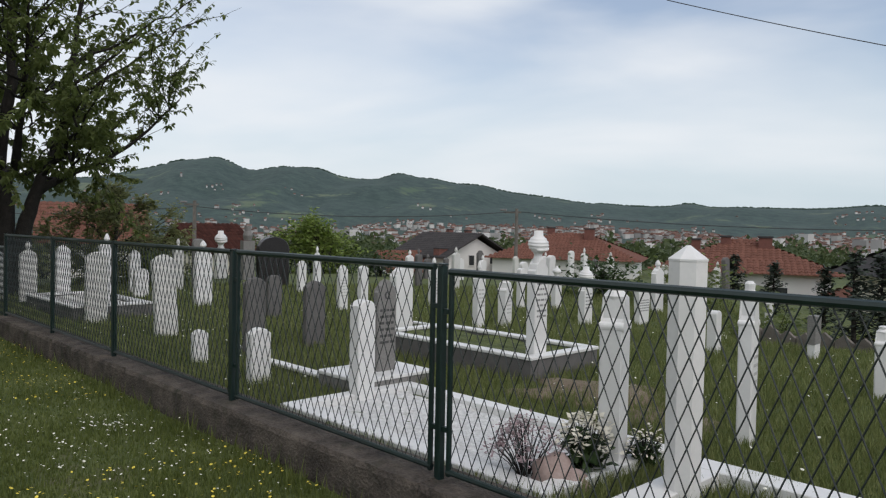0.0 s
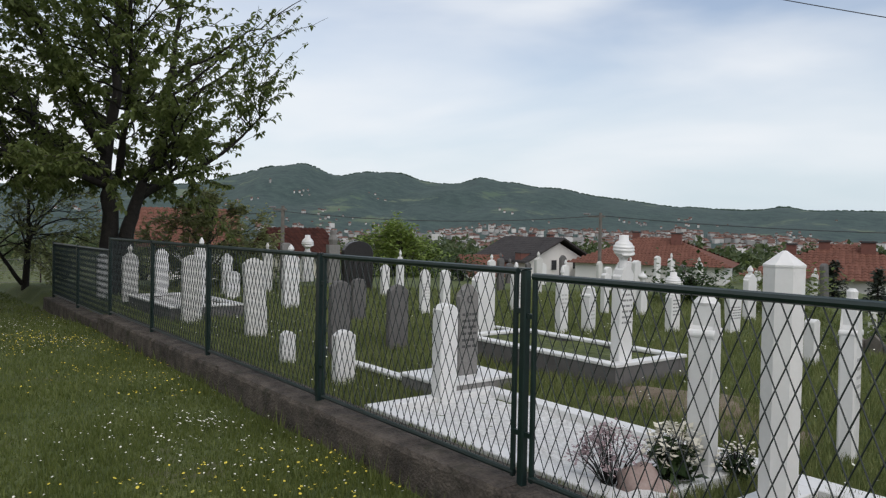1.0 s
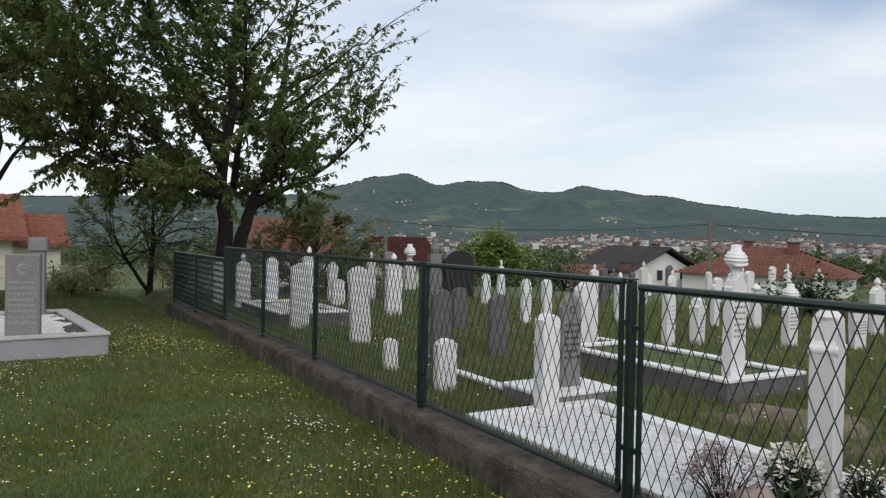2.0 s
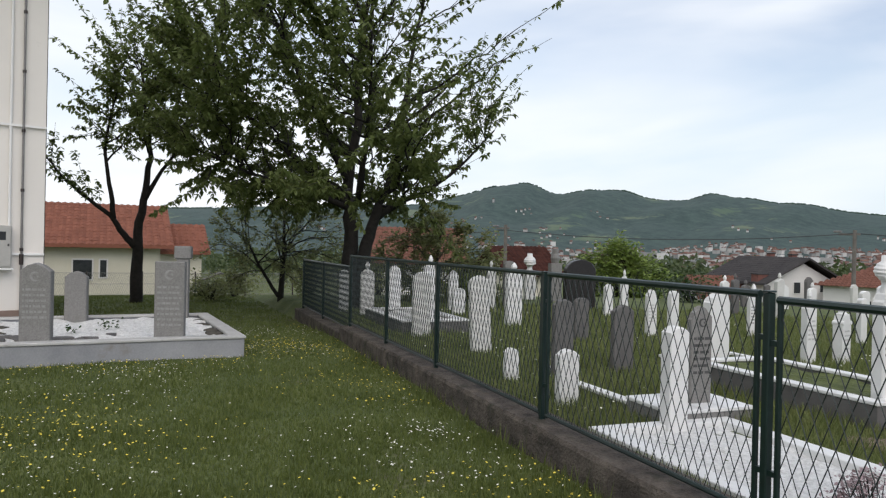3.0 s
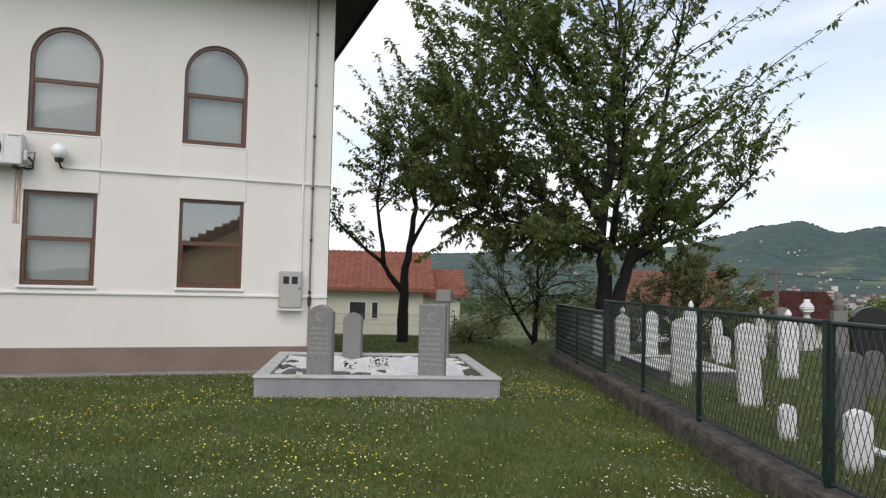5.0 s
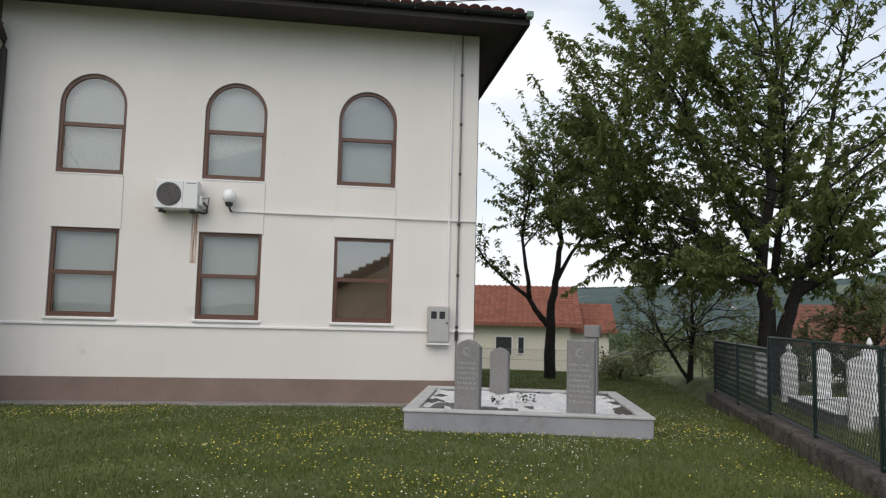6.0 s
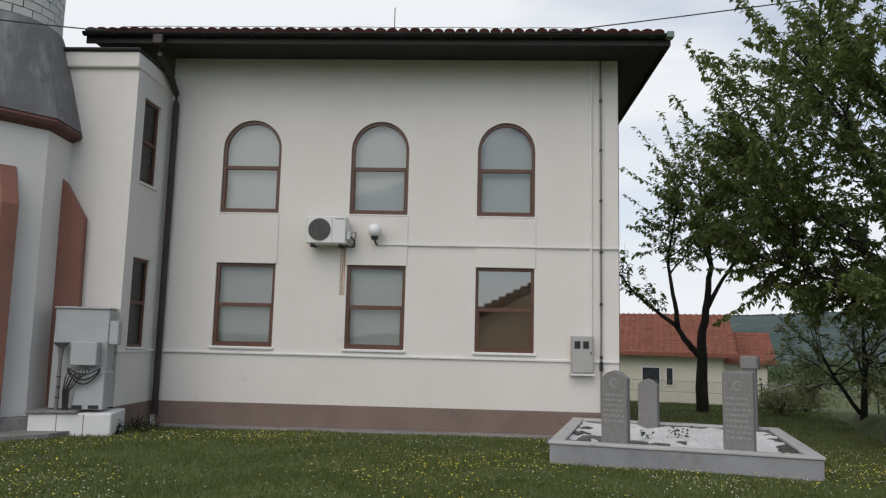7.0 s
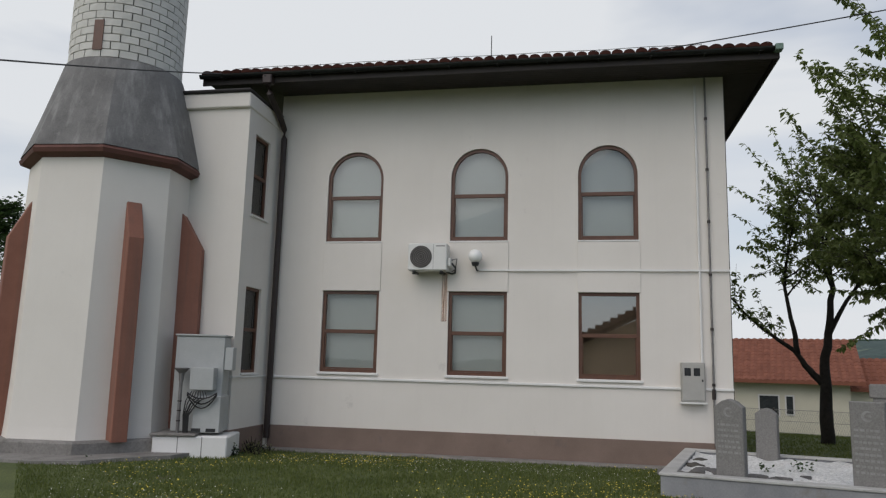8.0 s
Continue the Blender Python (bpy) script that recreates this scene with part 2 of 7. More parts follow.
SOIL = mat("dry_soil", (0.10, 0.075, 0.05), (0.22, 0.175, 0.125), 1.0, 4, 30, 1.0, depth=0.03)


# ---------------------------------------------------------------- mesh tools
def thing(name, m=None, label="", category="", group="", kind=""):
    ob = new(name)
    ob.empty_display_size = 0.2
    ob.matrix_basis = m if m is not None else Matrix()
    return tagged(ob, label, category, group, kind)


def part(name, bm, material, parent=None, label="", smooth=False):
    me = bpy.data.meshes.new(name)
    bmesh.ops.recalc_face_normals(bm, faces=bm.faces)
    if smooth:
        for f in bm.faces:
            f.smooth = True
    bm.to_mesh(me)
    bm.free()
    me.materials.append(material)
    ob = new(name, me)
    ob.parent = parent
    return tagged(ob, label)


def sheet(name, verts, faces, material, parent=None, label="", smooth=False):
    me = bpy.data.meshes.new(name)
    me.from_pydata(verts, [], faces)
    me.materials.append(material)
    if smooth:
        me.polygons.foreach_set("use_smooth", [True] * len(me.polygons))
    me.update()
    ob = new(name, me)
    ob.parent = parent
    return tagged(ob, label)


def box(bm, x0, x1, y0, y1, z0, z1, bevel=0.0, m=None):
    r = bmesh.ops.create_cube(bm, size=1, matrix=Matrix.Translation(((x0 + x1) / 2, (y0 + y1) / 2, (z0 + z1) / 2)) @ Matrix.Diagonal((abs(x1 - x0), abs(y1 - y0), abs(z1 - z0), 1)))
    vs = r["verts"]
    if bevel:
        es = list({e for v in vs for e in v.link_edges})
        g = bmesh.ops.bevel(bm, geom=es, offset=bevel, segments=1, affect="EDGES")
        vs = list({v for f in g["faces"] for v in f.verts} | {v for v in vs if v.is_valid})
    if m is not None:
        bmesh.ops.transform(bm, matrix=m, verts=vs)
    return bm


def boxed(x0, x1, y0, y1, z0, z1, bevel=0.0):
    return box(bmesh.new(), x0, x1, y0, y1, z0, z1, bevel)


def prism(bm, outline, low, high, m=None, bevel=0.0):
    """An outline in x and z, with depth along y from low to high."""
    a = [bm.verts.new((x, low, z)) for x, z in outline]
    b = [bm.verts.new((x, high, z)) for x, z in outline]
    n = len(outline)
    faces = [bm.faces.new(a), bm.faces.new(b[::-1])]
    faces += [bm.faces.new((a[i], b[i], b[(i + 1) % n], a[(i + 1) % n])) for i in range(n)]
    if bevel:
        es = [e for f in faces[:2] for e in f.edges]
        bmesh.ops.bevel(bm, geom=es, offset=bevel, segments=1, affect="EDGES")
    if m is not None:
        bmesh.ops.transform(bm, matrix=m, verts=bm.verts)
    return bm


def lathe(bm, profile, segs=16, turn=0.0, cx=0.0, cy=0.0):
    rings = []
    for r, z in profile:
        rings.append([bm.verts.new((cx + r * math.cos(turn + 2 * math.pi * k / segs), cy + r * math.sin(turn + 2 * math.pi * k / segs), z)) for k in range(segs)])
    for a, b in zip(rings, rings[1:]):
        for k in range(segs):
            bm.faces.new((a[k], a[(k + 1) % segs], b[(k + 1) % segs], b[k]))
    bm.faces.new(rings[0][::-1])
    bm.faces.new(rings[-1])
    return bm


def tube(bm, pts, radii, segs=6, caps=True):
    pts = [Vector(p) for p in pts]
    if not hasattr(radii, "__len__"):
        radii = [radii] * len(pts)
    rings = []
    for i, p in enumerate(pts):
        d = (pts[min(i + 1, len(pts) - 1)] - pts[max(i - 1, 0)]).normalized()
        side = d.cross(Vector((0, 0, 1)) if abs(d.z) < 0.9 else Vector((1, 0, 0))).normalized()
        up = side.cross(d)
        rings.append([bm.verts.new(p + radii[i] * (math.cos(2 * math.pi * k / segs) * side + math.sin(2 * math.pi * k / segs) * up)) for k in range(segs)])
    for a, b in zip(rings, rings[1:]):
        for k in range(segs):
            bm.faces.new((a[k], a[(k + 1) % segs], b[(k + 1) % segs], b[k]))
    if caps:
        bm.faces.new(rings[0][::-1])
        bm.faces.new(rings[-1])
    return bm


def tubed(pts, radii, segs=6):
    return tube(bmesh.new(), pts, radii, segs)


# ---------------------------------------------------------------- ground
# the fence runs along U from P0; N points into the cemetery
U, N = Vector((-0.9461, 0.3240, 0)), Vector((0.3240, 0.9461, 0))
FENCE = 2.84


def side_of(x, y):
    return N.x * x + N.y * y - FENCE


def smooth(a, b, v):
    v = np.clip((v - a) / (b - a), 0, 1)
    return v * v * (3 - 2 * v)


def skyline(az):
    """Height of the hills, as an angle in degrees, over the azimuth to the left of +y."""
    e = 1.77 + 2.2 / (1 + np.exp(-(az - 25) / 5.0))
    for at, tall, wide in ((46.8, 0.60, 1.5), (44.3, 0.90, 1.6), (39.5, 0.52, 1.7), (37.0, 0.50, 1.4), (30.6, 0.64, 1.3), (28.2, 0.50, 1.6), (24.5, 0.53, 2.5), (20.0, 0.25, 2.5), (14.7, 0.08, 0.8), (8.6, 0.33, 1.1), (5.0, 0.08, 2.5), (-3.5, 0.25, 2.0)):
        e = e + tall * np.exp(-((az - at) / wide) ** 2)
    return e - 1.0 * smooth(48, 54, az) - 0.04 * np.clip(az - 54, 0, 40)


def rough_land(x, y):
    """Folds and knolls of the far slopes, fading out at the ridge."""
    r = math.hypot(x, y)
    if r < 1000:
        return 0.0
    return 26 * noise.fractal((x * 0.0035, y * 0.0035, 3), 1.0, 2.0, 4) * min(1, (r - 1000) / 1200) * (1 - 0.9 * min(1, max(0, (r - 2300) / 600)))


def ground_height(x, y):
    x, y = np.asarray(x, float), np.asarray(y, float)
    r = np.hypot(x, y)
    s = side_of(x, y)
    z = -0.11 * smooth(-10.5, -14, x) - 0.07 * smooth(-14, -19, x)
    z = z - 0.06 * smooth(-1.3, -0.3, s) * (1 - smooth(-0.05, 0.1, s))
    z = z + (0.10 - z) * smooth(-0.05, 0.1, s) * smooth(-30, -13, x)
    # the ground steps down past the last graves
    z = z - 0.75 * smooth(10.6, 12.4, y) * smooth(-2.2, -0.7, x)
    far = np.where(y > -6, smooth(0, 1, (y + 6) / 10), 0)
    drop = smooth(19, 60, r) * 2.2 + smooth(45, 800, r) * 34 - smooth(900, 1900, r) * 26
    z = z - drop * far
    az = np.degrees(np.arctan2(-x, y))
    hill = np.tan(np.radians(skyline(az))) * 3000 + 10
    wob = 1 + 0.10 * np.sin(az * 0.9 + r * 0.004) * smooth(1000, 1800, r) * (1 - smooth(2300, 2900, r))
    z = z + hill * smooth(1300, 3000, r) ** 1.3 * wob * np.where(r > 3000, 1 - 0.25 * smooth(3000, 4200, r), 1) * far
    return z


def ground_at(x, y):
    return float(ground_height(x, y))


def build_ground():
    radii = [0.0] + list(np.concatenate([np.arange(0.4, 30, 0.28), np.geomspace(30.2, 4400, 95)]))
    turns = 480
    verts, faces = [(0, 0, 0)], []
    for r in radii[1:]:
        a = np.arange(turns) * 2 * np.pi / turns
        xs, ys = r * np.sin(a), r * np.cos(a)
        zs = ground_height(xs, ys)
        for x, y, z in zip(xs, ys, zs):
            if r < 40:
                z += 0.03 * noise.noise((x * 0.5, y * 0.5, 0)) * min(1, r / 4)
            elif r > 1000:
                z += rough_land(x, y)
            verts.append((x, y, z))
    for k in range(turns):
        faces.append((0, 1 + (k + 1) % turns, 1 + k))
    for i in range(len(radii) - 2):
        a, b = 1 + i * turns, 1 + (i + 1) * turns
        for k in range(turns):
            j = (k + 1) % turns
            faces.append((a + k, a + j, b + j, b + k))
    return sheet("ground", verts, faces, ground_material(), smooth=True)


def ground_material():
    m = bpy.data.materials.new("grassland_and_hazy_woods")
    m.use_nodes = True
    n, l = m.node_tree.nodes, m.node_tree.links
    b = n["Principled BSDF"]
    co = n.new("ShaderNodeTexCoord")

    def tex(scale, detail=5, rough=0.6):
        t = n.new("ShaderNodeTexNoise")
        t.inputs["Scale"].default_value, t.inputs["Detail"].default_value, t.inputs["Roughness"].default_value = scale, detail, rough
        l.new(co.outputs["Object"], t.inputs["Vector"])
        return t.outputs[0]

    def ramp(v, a, z):
        t = n.new("ShaderNodeMapRange")
        t.inputs[1].default_value, t.inputs[2].default_value = a, z
        l.new(v, t.inputs[0])
        return t.outputs[0]

    def blend(f, c1, c2):
        t = n.new("ShaderNodeMixRGB")
        l.new(f, t.inputs[0])
        for i, c in ((1, c1), (2, c2)):
            if isinstance(c, tuple):
                t.inputs[i].default_value = (*c, 1)
            else:
                l.new(c, t.inputs[i])
        return t.outputs[0]

    lawn = blend(ramp(tex(1.2), 0.35, 0.65), (0.066, 0.092, 0.020), (0.125, 0.148, 0.036))
    lawn = blend(ramp(tex(45, 3), 0.4, 0.7), lawn, (0.045, 0.06, 0.02))
    lawn = blend(ramp(tex(0.55, 6, 0.7), 0.60, 0.72), lawn, (0.10, 0.085, 0.055))
    # far woods and fields: bluish distance haze is mixed into these colours
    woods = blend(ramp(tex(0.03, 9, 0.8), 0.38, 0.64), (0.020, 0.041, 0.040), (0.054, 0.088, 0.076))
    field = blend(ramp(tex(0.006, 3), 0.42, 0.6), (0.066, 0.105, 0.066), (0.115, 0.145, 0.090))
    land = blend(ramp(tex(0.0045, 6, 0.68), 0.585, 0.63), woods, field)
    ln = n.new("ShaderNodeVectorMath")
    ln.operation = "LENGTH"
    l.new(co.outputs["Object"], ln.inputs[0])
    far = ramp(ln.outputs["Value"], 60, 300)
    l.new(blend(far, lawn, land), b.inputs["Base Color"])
    b.inputs["Roughness"].default_value = 0.95
    bp = n.new("ShaderNodeBump")
    bp.inputs["Strength"].default_value, bp.inputs["Distance"].default_value = 0.6, 0.02
    l.new(tex(30, 4), bp.inputs["Height"])
    l.new(bp.outputs[0], b.inputs["Normal"])
    return m


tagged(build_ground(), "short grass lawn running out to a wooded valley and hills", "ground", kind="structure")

# ---------------------------------------------------------------- fence on its low wall
RAIL = math.degrees(math.atan2(U.y, U.x))


def along(s, n, z=0.0):
    p = N * (FENCE + n) + U * s
    return Vector((p.x, p.y, z))


def laid(s, n, z=0.0, turn=0.0):
    """A pose whose x runs along the fence and whose y points back to the lawn."""
    p = along(s, n, z)
    return pose(p.x, p.y, p.z, 0, 0, RAIL + turn)


BASE, TOP = 0.20, 1.385


def retaining_wall():
    wall = thing("retaining_wall", laid(0, 0), "weathered concrete retaining wall under the green fence", "wall", kind="structure")
    rng = random.Random(4)
    cuts = [-4.0, -1.7, 0.6, 2.95, 5.34, 7.9, 10.0, 12.3]
    for a, b in zip(cuts, cuts[1:]):
        bm = bmesh.new()
        n = 44
        prof = [(0.175, -0.35), (0.165, BASE - 0.04), (0.145, BASE - 0.008), (-0.17, BASE), (-0.2, BASE - 0.03), (-0.2, -0.35)]
        rings = []
        for i in range(n + 1):
            x = a + (b - a) * i / n
            w = [rng.gauss(0, 0.0035) - (0.02 if rng.random() < 0.03 and j in (1, 2) else 0) for j in range(len(prof))]
            rings.append([bm.verts.new((x, y + w[j], z + (w[-j] if z > 0 else 0))) for j, (y, z) in enumerate(prof)])
        for p, q in zip(rings, rings[1:]):
            for j in range(len(prof)):
                k = (j + 1) % len(prof)
                bm.faces.new((p[j], q[j], q[k], p[k]))
        bm.faces.new(rings[0])
        bm.faces.new(rings[-1][::-1])
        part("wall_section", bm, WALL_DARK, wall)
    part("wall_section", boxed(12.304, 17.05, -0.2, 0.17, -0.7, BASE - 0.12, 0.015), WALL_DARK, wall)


retaining_wall()


FENCE_OB = thing("fence", laid(0, 0, 0), "dark green steel fence with diamond mesh panels on a low wall", "fence")


def fence_panel(a, b, low, high, gap, cell=0.082):
    """One framed panel of stretched-metal mesh between two posts."""
    p = thing("fence_panel", pose(a + gap, 0, low))
    p.parent = FENCE_OB
    w, h = b - a - 2 * gap, high - low
    part("top_rail", tubed([(0, 0, h), (w, 0, h)], 0.021, 8), FENCE_GREEN, p)
    part("bottom_rail", tubed([(0, 0, 0.045), (w, 0, 0.045)], 0.017, 8), FENCE_GREEN, p)
    for x in (0.013, w - 0.013):
        part("side_bar", boxed(x - 0.013, x + 0.013, -0.013, 0.013, 0.02, h + 0.012, 0.004), FENCE_GREEN, p)
    if gap > 0.04:
        for z in (0.28, h - 0.22):
            for x in (-gap + 0.02, w):
                part("clamp", boxed(x, x + gap - 0.02, -0.012, 0.012, z - 0.014, z + 0.014), FENCE_GREEN, p)
    bm = bmesh.new()
    slope = 0.192 / cell
    z0, z1 = 0.05, h - 0.01
    span = (z1 - z0) / slope
    for way in (1, -1):
        k = -int(span / cell) - 1
        while k * cell < w + span:
            x0 = k * cell
            ends = []
            for x in ((x0, x0 + span) if way > 0 else (x0 + span, x0)):
                ends.append(x)
            lo, hi = 0.0, 1.0
            d = ends[1] - ends[0]
            for lim, keep in ((0.03, 1), (w - 0.03, -1)):
                t = (lim - ends[0]) / d
                if (d > 0) == (keep > 0):
                    lo = max(lo, t)
                else:
                    hi = min(hi, t)
            if hi - lo > 0.02:
                A = Vector((ends[0] + d * lo, way * 0.002, z0 + (z1 - z0) * lo))
                B = Vector((ends[0] + d * hi, way * 0.002, z0 + (z1 - z0) * hi))
                tube(bm, [A, B], 0.0035, 4, caps=False)
            k += 1
    part("mesh", bm, MESH_BLACK, p)


def fence_post(s, low, high, wide=0.023):
    p = thing("fence_post", pose(s, 0, low))
    p.parent = FENCE_OB
    part("post", boxed(-wide, wide, -wide, wide, -0.1, high - low, 0.006), FENCE_GREEN, p)
    part("cap", boxed(-wide - 0.003, wide + 0.003, -wide - 0.003, wide + 0.003, high - low + 0.002, high - low + 0.012, 0.004), FENCE_GREEN, p)


POSTS = [(-1.85, 0), (0.55, 1), (2.945, 1), (5.338, 1), (7.905, 0), (9.99, 0), (12.21, 0)]
for i, (s, wide_gap) in enumerate(POSTS):
    fence_post(s, BASE, TOP + 0.01)
    if i:
        a = POSTS[i - 1]
        fence_panel(a[0], s, BASE, TOP - (0.024 if s < 3 else 0.0), (0.062 if wide_gap and a[1] else 0.03))
for s in (14.57, 16.9):
    fence_post(s, BASE - 0.12, 1.22, 0.025)
fence_panel(12.24, 14.57, BASE - 0.10, 1.20, 0.03, 0.06)
fence_panel(14.57, 16.9, BASE - 0.10, 1.20, 0.03, 0.06)


# ---------------------------------------------------------------- the white building
WX = -14.13
LEFT, RIGHT, DEEP, WALL_TOP = -6.32, 2.63, -26.0, 7.30
COLS = [(-5.21, -4.03), (-2.62, -1.47), (-0.11, 1.02)]
LOW, UP, SPRING, ARCH = (1.42, 3.04), 4.05, 5.34, 5.93
THICK = 0.35

hall = thing("mosque", pose(WX, LEFT, 0), "white rendered two-storey mosque with arched upper windows", "building")


def local(bm, x0, x1, y0, y1, z0, z1, bevel=0.0):
    """A box given by places in the world, laid into the building's own space."""
    return box(bm, x0 - WX, x1 - WX, y0 - LEFT, y1 - LEFT, z0, z1, bevel)


def arch_points(y0, y1, spring, top, n=20):
    c, r = (y0 + y1) / 2, (y1 - y0) / 2
    return [(c + r * math.cos(math.pi * k / n), spring + (top - spring) * math.sin(math.pi * k / n)) for k in range(n + 1)]


def facade():
    bm = bmesh.new()
    ys = [LEFT] + [v for c in COLS for v in c] + [RIGHT]
    zs = [-0.5, LOW[0], LOW[1], UP, SPRING, ARCH + 0.02, WALL_TOP]
    for i in range(len(ys) - 1):
        for j in range(len(zs) - 1):
            hole = i % 2 == 1
            if hole and j in (1, 3, 4):
                continue
            local(bm, WX - THICK, WX, ys[i], ys[i + 1], zs[j], zs[j + 1])
    for y0, y1 in COLS:
        pts = arch_points(y0, y1, SPRING, ARCH)
        top = ARCH + 0.02
        for (ya, za), (yb, zb) in zip(pts, pts[1:]):
            quad = [(ya, za), (ya, top), (yb, top), (yb, zb)]
            f = [bm.verts.new((0, y - LEFT, z)) for y, z in quad]
            g = [bm.verts.new((-THICK, y - LEFT, z)) for y, z in quad]
            bm.faces.new(f)
            bm.faces.new(g[::-1])
            bm.faces.new((f[0], f[3], g[3], g[0]))
    bmesh.ops.remove_doubles(bm, verts=bm.verts, dist=0.001)
    part("front_wall", bm, PLASTER, hall)
    for name, args in (("side_wall", (DEEP, WX - THICK, RIGHT - THICK, RIGHT)), ("side_wall", (DEEP, WX - THICK, LEFT, LEFT + THICK)), ("back_wall", (DEEP - THICK, DEEP, LEFT, RIGHT))):
        part(name, local(bmesh.new(), *args, -0.9, WALL_TOP), PLASTER, hall)
    part("plinth", local(bmesh.new(), WX - 0.1, WX + 0.025, LEFT + 0.1, RIGHT + 0.025, -0.5, 0.35, 0.006), PLINTH, hall)
    part("plinth", local(bmesh.new(), DEEP, WX - 0.102, RIGHT - 0.1, RIGHT + 0.025, -0.9, 0.35, 0.006), PLINTH, hall)
    part("plinth_ledge", local(bmesh.new(), WX + 0.026, WX + 0.40, LEFT + 0.1, RIGHT + 0.4, -0.5, -0.075, 0.01), CONCRETE, hall)
    part("sill_band", local(bmesh.new(), WX - 0.05, WX + 0.042, LEFT + 0.06, RIGHT, 1.272, 1.318, 0.006), BAND, hall)
    for y0, y1 in COLS:
        part("spandrel_panel", local(bmesh.new(), WX - 0.02, WX + 0.022, y0 - 0.02, y1 + 0.02, LOW[1] + 0.002, UP - 0.036, 0.004), PLASTER, hall)
    part("floor", local(bmesh.new(), DEEP, WX - THICK, LEFT + THICK, RIGHT - THICK, 0.2, 0.4), CONCRETE, hall)


facade()


def window(y0, y1, z0, z1, arched, rail, mirroring=False):
    """A brown frame with two panes, a blind behind them and a sill; arched windows have a round head."""
    w = thing("window", None, "brown framed window with pale blind")
    w.parent = hall
    w.matrix_basis = pose(0, (y0 + y1) / 2 - LEFT, z0)
    hw, h, f, back = (y1 - y0) / 2, z1 - z0, 0.062, -0.075

    def outline(shrink, low):
        if not arched:
            return [(-hw + shrink, low), (hw - shrink, low), (hw - shrink, h - shrink), (-hw + shrink, h - shrink)]
        sp = SPRING - z0
        pts = [((hw - shrink) * math.cos(math.pi * k / 20), sp + (h - sp - shrink) * math.sin(math.pi * k / 20)) for k in range(21)]
        return [(-hw + shrink, low), (hw - shrink, low)] + pts

    def ring(a, b, x0, x1):
        bm = bmesh.new()
        vs = [[bm.verts.new((x, y, z)) for y, z in pts] for x in (x0, x1) for pts in (a, b)]
        n = len(a)
        for k in range(n):
            j = (k + 1) % n
            bm.faces.new((vs[2][k], vs[2][j], vs[3][j], vs[3][k]))
            bm.faces.new((vs[0][k], vs[0][j], vs[1][j], vs[1][k]))
            bm.faces.new((vs[1][k], vs[1][j], vs[3][j], vs[3][k]))
            bm.faces.new((vs[0][k], vs[0][j], vs[2][j], vs[2][k]))
        return bm

    def plate(pts, x):
        bm = bmesh.new()
        bm.faces.new([bm.verts.new((x, y, z)) for y, z in pts])
        bmesh.ops.extrude_face_region(bm, geom=list(bm.faces))
        bmesh.ops.translate(bm, verts=list(bm.verts)[len(pts):], vec=(-0.006, 0, 0))
        return bm

    frame_part = part("window_frame", ring(outline(0.0, 0.0), outline(f, f), back - 0.05, back + 0.03), FRAME_BROWN, w)
    part("crossbar", boxed(back - 0.045, back + 0.022, -hw + f, hw - f, rail - z0 - 0.045, rail - z0 + 0.03, 0.006), FRAME_BROWN, frame_part)
    part("sash_bar", boxed(back - 0.04, back + 0.012, -hw + f + 0.002, hw - f - 0.002, f + 0.002, f + 0.03, 0.004), FRAME_BROWN, frame_part)
    for x in (-hw + f + 0.002, hw - f - 0.026):
        part("sash_bar", boxed(back - 0.04, back + 0.012, x, x + 0.024, f + 0.032, rail - z0 - 0.047, 0.004), FRAME_BROWN, frame_part)
    lo = plate([(-hw + f, f), (hw - f, f), (hw - f, rail - z0), (-hw + f, rail - z0)], back)
    hi_pts = outline(f, rail - z0) if arched else [(-hw + f, rail - z0), (hw - f, rail - z0), (hw - f, h - f), (-hw + f, h - f)]
    for bm in (lo, plate(hi_pts, back)):
        pane = part("pane", bm, GLASS_COATED if mirroring else GLASS, w, "reflecting window glass")
        pane.visible_shadow = False
    if mirroring:
        # added sheet: its brown brightens the reflection in these panes
        part("reflection_backing", plate(outline(0.01, 0.03), back - 0.14), TAN_BACKING, w, "added brown sheet behind the panes, standing in for reflected brown")
    else:
        part("blind", plate(outline(0.01, 0.03), back - 0.13), BLIND, w, "pale lowered roller blind")
    if not arched:
        part("sill", boxed(-0.12, 0.055, -hw - 0.04, hw + 0.04, -0.052, -0.004, 0.008), BAND, w, "white stone sill")
    else:
        part("sill", boxed(-0.1, 0.03, -hw - 0.01, hw + 0.01, -0.034, -0.004, 0.006), BAND, w, "white stone sill")
    part("reveal_back", boxed(back - 0.26, back - 0.24, -hw - 0.1, hw + 0.1, -0.1, h + 0.1), ROOM_DARK, w)


for i, (y0, y1) in enumerate(COLS):
    window(y0, y1, LOW[0], LOW[1], False, 2.235, mirroring=(i == 2))
    window(y0, y1, UP, ARCH, True, 4.975)


